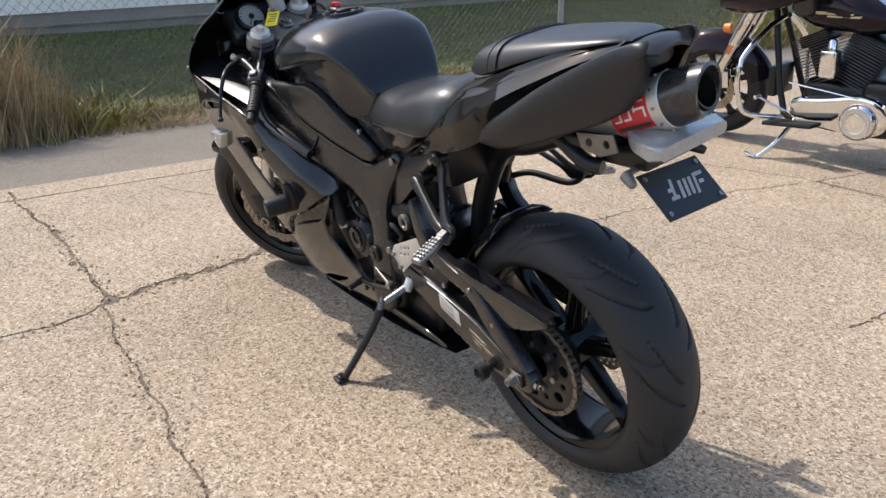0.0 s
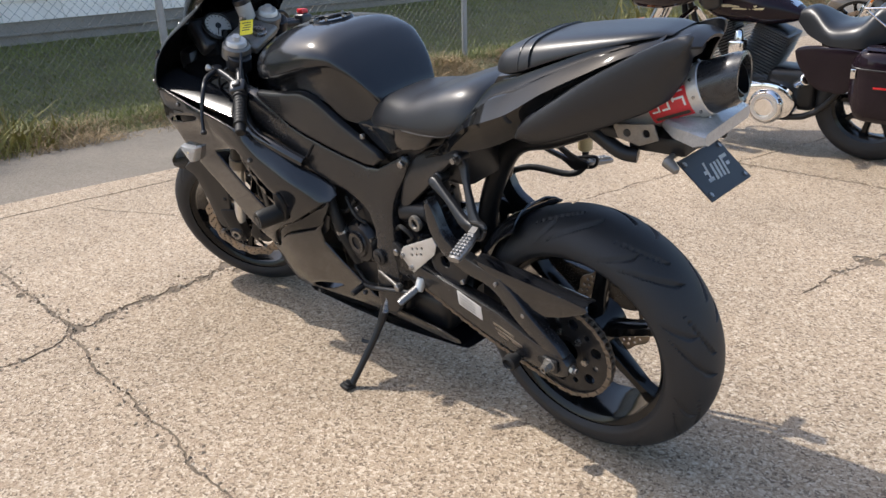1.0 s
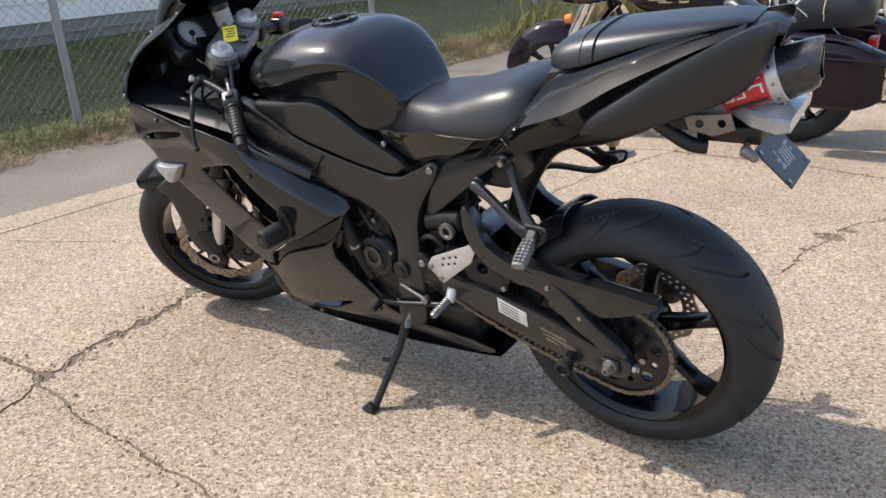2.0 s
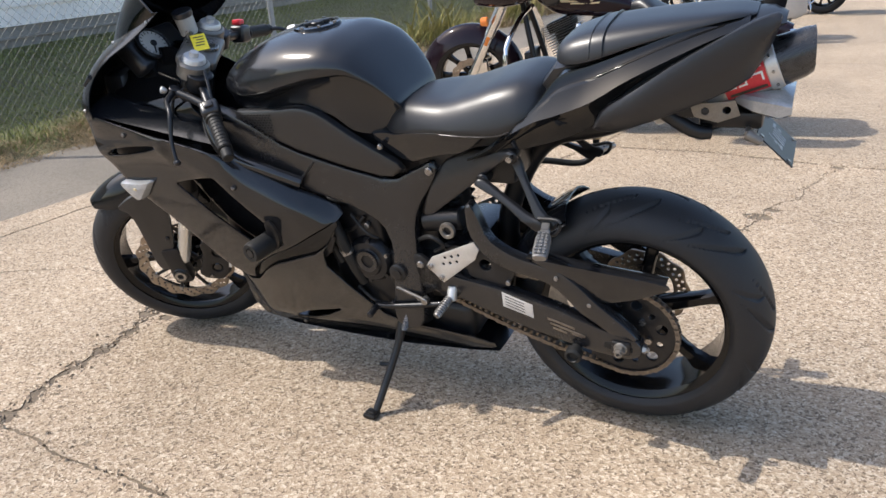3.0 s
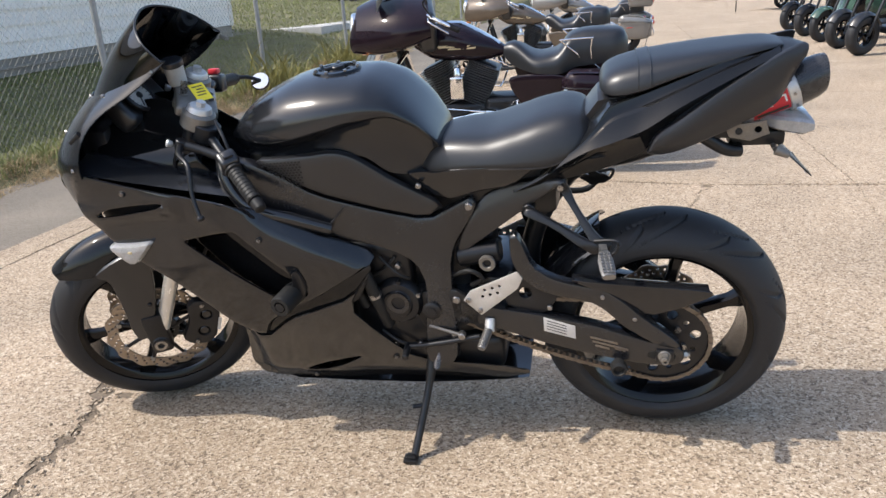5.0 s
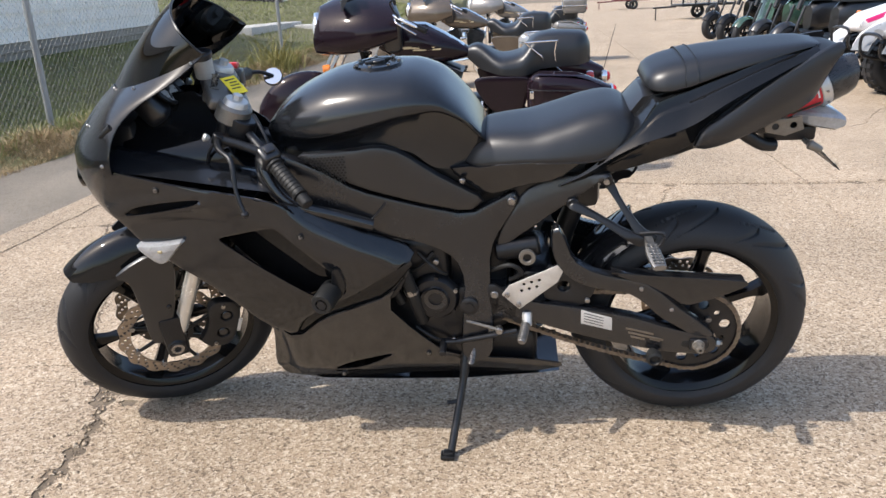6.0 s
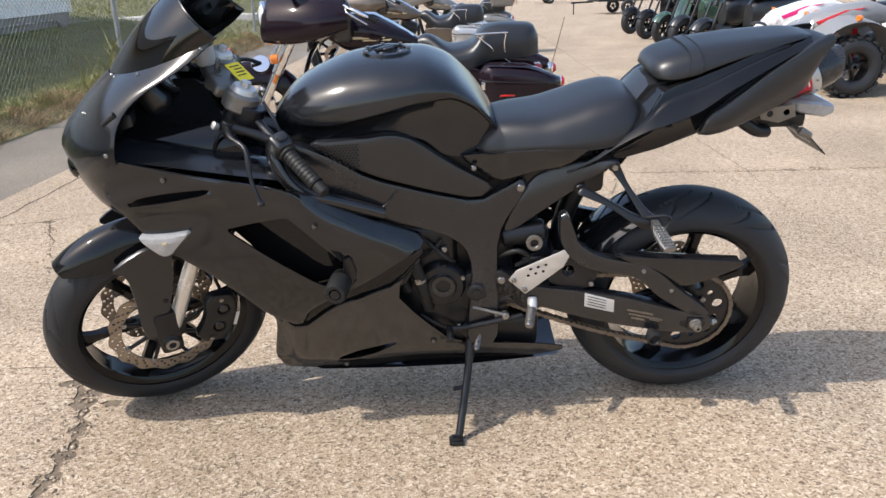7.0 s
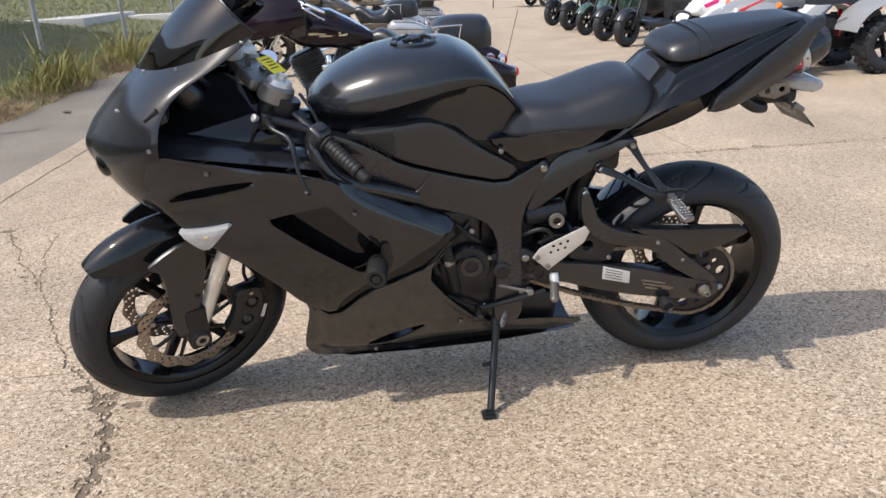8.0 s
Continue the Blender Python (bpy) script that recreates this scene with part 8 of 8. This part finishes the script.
def scooter(m, label, paint, retro, lamp):
    sc = thing("scooter", m, label, "scooter", "small scooters parked in a row")
    fr_, rr_ = Vector((-0.62, 0, 0.215)), Vector((0.62, 0, 0.215))
    tn = Matrix.Translation(fr_) @ Matrix.Rotation(radians(12), 4, "Z") @ Matrix.Translation(-fr_)
    plain_wheel(sc, "front_wheel", fr_, 0.215, 0.12 if not retro else 0.09, 0.125, 5, turn=tn)
    plain_wheel(sc, "rear_wheel", rr_, 0.215, 0.13, 0.125, 5)
    rk = Vector((0.40, 0, 0.92)).normalized()
    for sy in (-1, 1):
        part("fork_leg", moved(rod(fr_ + Vector((0, sy * 0.08, 0)), fr_ + Vector((0, sy * 0.08, 0)) + rk * 0.45, 0.018, seg=12, bevel=0.003), tn), M_DARK, sc)
    rows = []
    for i in range(13):
        a = radians(20 + 130 * i / 12)
        rows.append([(fr_.x + (0.25 - 0.04 * b * b) * math.cos(a), 0.075 * b, fr_.z + (0.25 - 0.04 * b * b) * math.sin(a)) for b in (-1, -0.5, 0, 0.5, 1)])
    part("front_fender", moved(thick(skin(rows), 0.004), tn), paint, sc)
    top = fr_ + rk * 0.70
    bar = part("handlebar", moved(pipe([top + Vector((0.10, -0.33, 0.05)), top + Vector((0, -0.18, 0.06)), top, top + Vector((0, 0.18, 0.06)), top + Vector((0.10, 0.33, 0.05))], 0.012, 8), tn), M_DARK, sc)
    part("steering_head", moved(rod(fr_ + rk * 0.40, top, 0.030, seg=14, bevel=0.004), tn), M_DARK, sc)
    for sy in (-1, 1):
        part("grip", moved(rod(top + Vector((0.04, sy * 0.24, 0.055)), top + Vector((0.11, sy * 0.345, 0.05)), 0.018, seg=12, bevel=0.003), tn), M_GRIP, bar)
        part("mirror", moved(join(rod(top + Vector((0.02, sy * 0.2, 0.06)), top + Vector((0, sy * 0.27, 0.22)), 0.005, seg=8), moved(lathe([(0.0, 0.01), (0.05, 0.004), (0.05, -0.004), (0.0, -0.004)], 20), Matrix.Translation(top + Vector((0, sy * 0.28, 0.24))) @ pose(0, 0, 0, 0, 0, 90))), tn), M_DARK, bar)
    lm = part("headlamp", moved(lathe([(0.0, 0.05), (0.05, 0.042), (0.075, 0.015), (0.078, -0.03), (0.05, -0.06), (0.0, -0.07)], 26), tn @ Matrix.Translation(top + Vector((-0.06, 0, -0.06))) @ pose(0, 0, 0, 0, 0, 90)), lamp, sc, "round front headlamp")
    for sy in (-1, 1):
        part("turn_signal", moved(rod(top + Vector((-0.02, sy * 0.10, -0.10)), top + Vector((-0.06, sy * 0.13, -0.10)), 0.022, seg=12, bevel=0.004), tn), M_AMBER, lm)
    if retro:
        part("leg_shield", skin([[(-0.42 + 0.13 * q - 0.05 * y * y * -1, y * (0.17 + 0.03 * q), 0.28 + 0.50 * q) for y in (-1, -0.6, -0.2, 0.2, 0.6, 1)] for q in (0, 0.25, 0.5, 0.75, 1)]), paint, sc, "curved leg shield")
    part("deck", block(-0.40, 0.10, -0.15, 0.15, 0.22, 0.30, 0.03), M_COVER if not retro else paint, sc)
    part("body_shell", skin([[(x, w * math.copysign(abs(math.cos(t)) ** 0.7, math.cos(t)), zc + hz * math.copysign(abs(math.sin(t)) ** 0.7, math.sin(t))) for t in (2 * math.pi * k / 18 for k in range(18))] for x, w, zc, hz in ((0.02, 0.08, 0.44, 0.15), (0.12, 0.14, 0.47, 0.19), (0.40, 0.16, 0.50, 0.18), (0.70, 0.12, 0.55, 0.13), (0.86, 0.05, 0.60, 0.06))], close_v=True, caps=True), paint, sc, "rounded rear body")
    part("seat", skin([[(x, -w * math.copysign(abs(math.cos(a)) ** 0.6, math.cos(a)), 0.655 + h * math.sin(a) ** 0.6) for a in (math.pi * k / 12 for k in range(13))] for x, w, h in ((0.02, 0.08, 0.05), (0.10, 0.13, 0.09), (0.35, 0.15, 0.10), (0.62, 0.14, 0.13), (0.80, 0.09, 0.10))], close_v=True, caps=True), M_SEAT, sc, "black bench seat")
    part("engine_case", join(block(0.20, 0.66, 0.08, 0.17, 0.16, 0.34, 0.03), rod((0.40, -0.14, 0.26), (0.85, -0.16, 0.34), 0.045, seg=16, bevel=0.01)), M_DARK, sc)
    part("tail_light", block(0.84, 0.88, -0.06, 0.06, 0.57, 0.63, 0.01), M_TAILRED, sc)
    part("kickstand", pipe([(0.05, -0.10, 0.22), (0.02, -0.2, 0.10), (0.0, -0.26, 0.008)], 0.010, 8), M_DARK, sc)
    return sc


M_LIME = shader("lime_lamp_cover", (0.22, 0.30, 0.06), 0.2, 0, 0.1, 20, 100, 0.0, coat=0.5)
head = radians(20)
for i, (x, y, txt, paint, retro, lamp) in enumerate((
        (3.10, 15.6, "small black scooter with fat front tyre", M_GLOSS, False, M_LAMPGLASS), (3.06, 13.95, "small black scooter with fat front tyre", M_GLOSS, False, M_LAMPGLASS),
        (3.02, 12.5, "dark green retro scooter with leg shield", M_GREEN, True, M_LAMPGLASS), (2.98, 11.2, "small black scooter with a lime headlamp", M_COVER, False, M_LIME),
        (2.97, 10.0, "small black scooter with a lime headlamp", M_COVER, False, M_LIME))):
    scooter(pose(x + 0.74 * math.cos(head), y - 0.30 + 0.74 * math.sin(head), 0, 4, 0, math.degrees(head)) @ Matrix.Diagonal((1.2, 1.2, 1.25, 1)), txt, paint, retro, lamp)


def quad(m, label, paint, accent, big):
    q_ = thing("quad_bike", m, label, "quad bike", "quad bikes parked beside the scooters")
    R_, W_ = big, 0.22
    for x in (-0.60, 0.62):
        for sy in (-1, 1):
            plain_wheel(q_, "wheel", (x, sy * 0.40, R_), R_, W_, R_ * 0.55, 4, metal=M_DARK, knobs=20, label="knobbly quad wheel")
    part("frame", join(block(-0.62, 0.62, -0.12, 0.12, 0.24, 0.34, 0.02), *[rod((x, -0.34, R_), (x, 0.34, R_), 0.025, seg=12) for x in (-0.60, 0.62)], block(-0.2, 0.25, -0.16, 0.16, 0.32, 0.58, 0.05)), M_DARK, q_, "black chassis and engine")
    for x, s in ((-0.60, -1), (0.62, 1)):
        for sy in (-1, 1):
            rows = []
            for i in range(13):
                a = radians(15 + 150 * i / 12)
                rows.append([(x + (R_ + 0.10) * math.cos(a) * 1.05, sy * (0.14 + 0.38 * w), R_ + 0.05 + (R_ + 0.13 - 0.05 * w * w) * math.sin(a)) for w in (0, 0.3, 0.6, 0.85, 1.0)])
            part("fender", thick(skin(rows), 0.006), paint, q_, "moulded plastic fender")
            part("shock", join(rod((x - s * 0.05, sy * 0.28, R_ + 0.02), (x - s * 0.12, sy * 0.18, R_ + 0.33), 0.028, seg=12)), M_TAILRED if accent is M_TAILRED else M_DARK, q_)
    part("nose", skin([[(x, w * math.copysign(abs(math.cos(t)) ** 0.6, math.cos(t)), zc + hz * math.copysign(abs(math.sin(t)) ** 0.7, math.sin(t))) for t in (2 * math.pi * k / 16 for k in range(16))] for x, w, zc, hz in ((-0.98, 0.10, 0.62, 0.04), (-0.85, 0.20, 0.66, 0.10), (-0.55, 0.22, 0.72, 0.13), (-0.30, 0.17, 0.76, 0.12), (-0.12, 0.12, 0.74, 0.08))], close_v=True, caps=True), paint, q_, "pointed front bodywork")
    for sy in (-1, 1):
        part("graphic", panel([(-0.88, 0.70), (-0.60, 0.80), (-0.40, 0.82), (-0.62, 0.74), (-0.85, 0.66)], lambda x, z: 0.205 - 0.12 * max(0, z - 0.72), 0.02, 0.003, side=sy, rounding=0), accent, q_)
        part("headlamp", moved(lathe([(0.0, 0.02), (0.05, 0.012), (0.06, -0.01), (0.0, -0.02)], 18), Matrix.Translation((-0.90, sy * 0.13, 0.66)) @ pose(0, 0, 0, 0, 0, 75)), M_LAMPGLASS, q_)
        part("signal", rod((-0.62, sy * 0.50, 0.74), (-0.66, sy * 0.52, 0.74), 0.028, seg=12, bevel=0.006), M_AMBER, q_)
        part("tail_lamp", block(0.96, 0.99, sy * 0.24 - 0.07, sy * 0.24 + 0.07, 0.60, 0.68, 0.01), M_TAILRED, q_)
    part("seat", skin([[(x, -w * math.copysign(abs(math.cos(a)) ** 0.6, math.cos(a)), z + h * math.sin(a) ** 0.6) for a in (math.pi * k / 12 for k in range(13))] for x, w, z, h in ((-0.18, 0.08, 0.72, 0.06), (0.0, 0.14, 0.70, 0.10), (0.35, 0.17, 0.70, 0.12), (0.62, 0.15, 0.74, 0.10), (0.72, 0.08, 0.76, 0.06))], close_v=True, caps=True), M_SEAT, q_, "black quad seat")
    part("handlebar", join(rod((-0.28, 0, 0.78), (-0.20, 0, 0.98), 0.025, seg=10), pipe([(-0.06, -0.38, 1.0), (-0.17, -0.2, 1.0), (-0.20, 0, 0.98), (-0.17, 0.2, 1.0), (-0.06, 0.38, 1.0)], 0.012, 8)), M_DARK, q_)
    part("rear_rack", join(*[pipe([(0.60, y, 0.80), (0.66, y, 0.845), (0.95, y, 0.84)], 0.009, 8) for y in (-0.25, -0.08, 0.08, 0.25)], *[rod((x, -0.28, 0.845), (x, 0.28, 0.845), 0.010, seg=8) for x in (0.68, 0.94)]), M_DARK, q_)
    part("front_bumper", pipe([(-0.80, -0.22, 0.36), (-1.02, -0.20, 0.42), (-1.04, -0.18, 0.60), (-1.04, 0.18, 0.60), (-1.02, 0.20, 0.42), (-0.80, 0.22, 0.36)], 0.016, 8), M_DARK, q_)
    return q_


quad(pose(3.70, 5.92, 0, 0, 0, 3), "grey utility quad bike with knobbly tyres", M_ATVGREY, M_TAILRED, 0.29)
quad(pose(3.88, 7.25, 0, 0, 0, 4), "white sport quad bike with magenta graphics", M_ATVWHITE, M_PINK, 0.26)


def trailer(m, label, bodycol, tall):
    t_ = thing("utility_trailer", m, label, "trailer")
    part("bed", block(-0.9, 0.9, -0.6, 0.6, 0.42, 0.50, 0.02), bodycol, t_)
    for sy in (-1, 1):
        plain_wheel(t_, "wheel", (0.1, sy * 0.70, 0.24), 0.24, 0.14, 0.14, 5)
        part("side_rail", join(block(-0.9, 0.9, sy * 0.58 - 0.015, sy * 0.58 + 0.015, tall - 0.04, tall, 0.006), *[block(x - 0.015, x + 0.015, sy * 0.58 - 0.015, sy * 0.58 + 0.015, 0.5, tall - 0.02) for x in (-0.88, -0.45, 0, 0.45, 0.88)]), bodycol, t_)
        grid = [rod((-0.88 + 0.11 * k, sy * 0.58, 0.5), (-0.88 + 0.11 * k + 0.3, sy * 0.58, tall - 0.02), 0.006, seg=5) for k in range(14)] + [rod((-0.58 + 0.11 * k, sy * 0.58, 0.5), (-0.88 + 0.11 * k, sy * 0.58, tall - 0.02), 0.006, seg=5) for k in range(14)]
        part("mesh_side", join(*grid), M_GALV, t_)
    part("tongue", join(rod((-0.9, 0, 0.42), (-1.7, 0, 0.40), 0.03, seg=8), rod((-1.6, 0, 0.40), (-1.6, 0, 0.0), 0.02, seg=8)), bodycol, t_)
    return t_


trailer(pose(4.9, 26.0, 0, 0, 0, 10), "dark mesh-sided utility trailer standing on the lot", M_DARK, 1.0)
trailer(pose(4.0, 41.0, 0, 0, 0, 2), "maroon flat trailer far across the lot", M_MAROON, 0.8)

# yard behind the fence
step = thing("concrete_step", pose(-8.3, 16.6, 0), "pale concrete slab in the yard beyond the fence", "step")
part("slab", block(-1.9, 1.45, -1.9, 1.7, 0.2, 0.66, 0.02), M_SLAB, step)
part("kerb", block(1.45, 2.6, 0.9, 1.7, 0.2, 0.58, 0.02), M_SLAB, step)


def parked_car(m):
    c_ = thing("car", m, "black parked car in the yard beyond the fence", "car")
    prof = [(-2.1, 0.35), (-2.15, 0.62), (-1.95, 0.78), (-1.1, 0.88), (-0.55, 1.32), (0.9, 1.36), (1.55, 0.98), (2.1, 0.92), (2.18, 0.60), (2.1, 0.32), (1.75, 0.28), (-1.7, 0.28)]
    part("body", panel(prof, lambda x, z: 0.85 - 0.16 * max(0.0, z - 0.85), 1.66, 0.06, (), 0.12, rounding=1), M_CARBLACK, c_)
    for sy in (-1, 1):
        part("window", panel([(-0.85, 0.93), (-0.48, 1.26), (0.85, 1.29), (1.30, 0.98)], lambda x, z: 0.862 - 0.16 * max(0.0, z - 0.85), 0.02, 0.01, side=sy), M_SCREEN, c_)
        for x in (-1.32, 1.32):
            plain_wheel(c_, "wheel", (x, sy * 0.76, 0.33), 0.33, 0.21, 0.22, 7, metal=M_ALU)
    return c_


parked_car(pose(-12.6, 27.5, 0.55, 0, 0, 12))
rock = bmesh.new()
bmesh.ops.create_icosphere(rock, subdivisions=2, radius=0.03)
for v in rock.verts:
    v.co = Vector((v.co.x * 1.5, v.co.y, v.co.z * 0.4)) * (1 + 0.3 * noise.noise(v.co * 40))
tagged(part("stone", moved(rock, pose(-4.05, 5.9, 0.02)), M_SOIL), "small dark stone lying on the walkway", "stone")
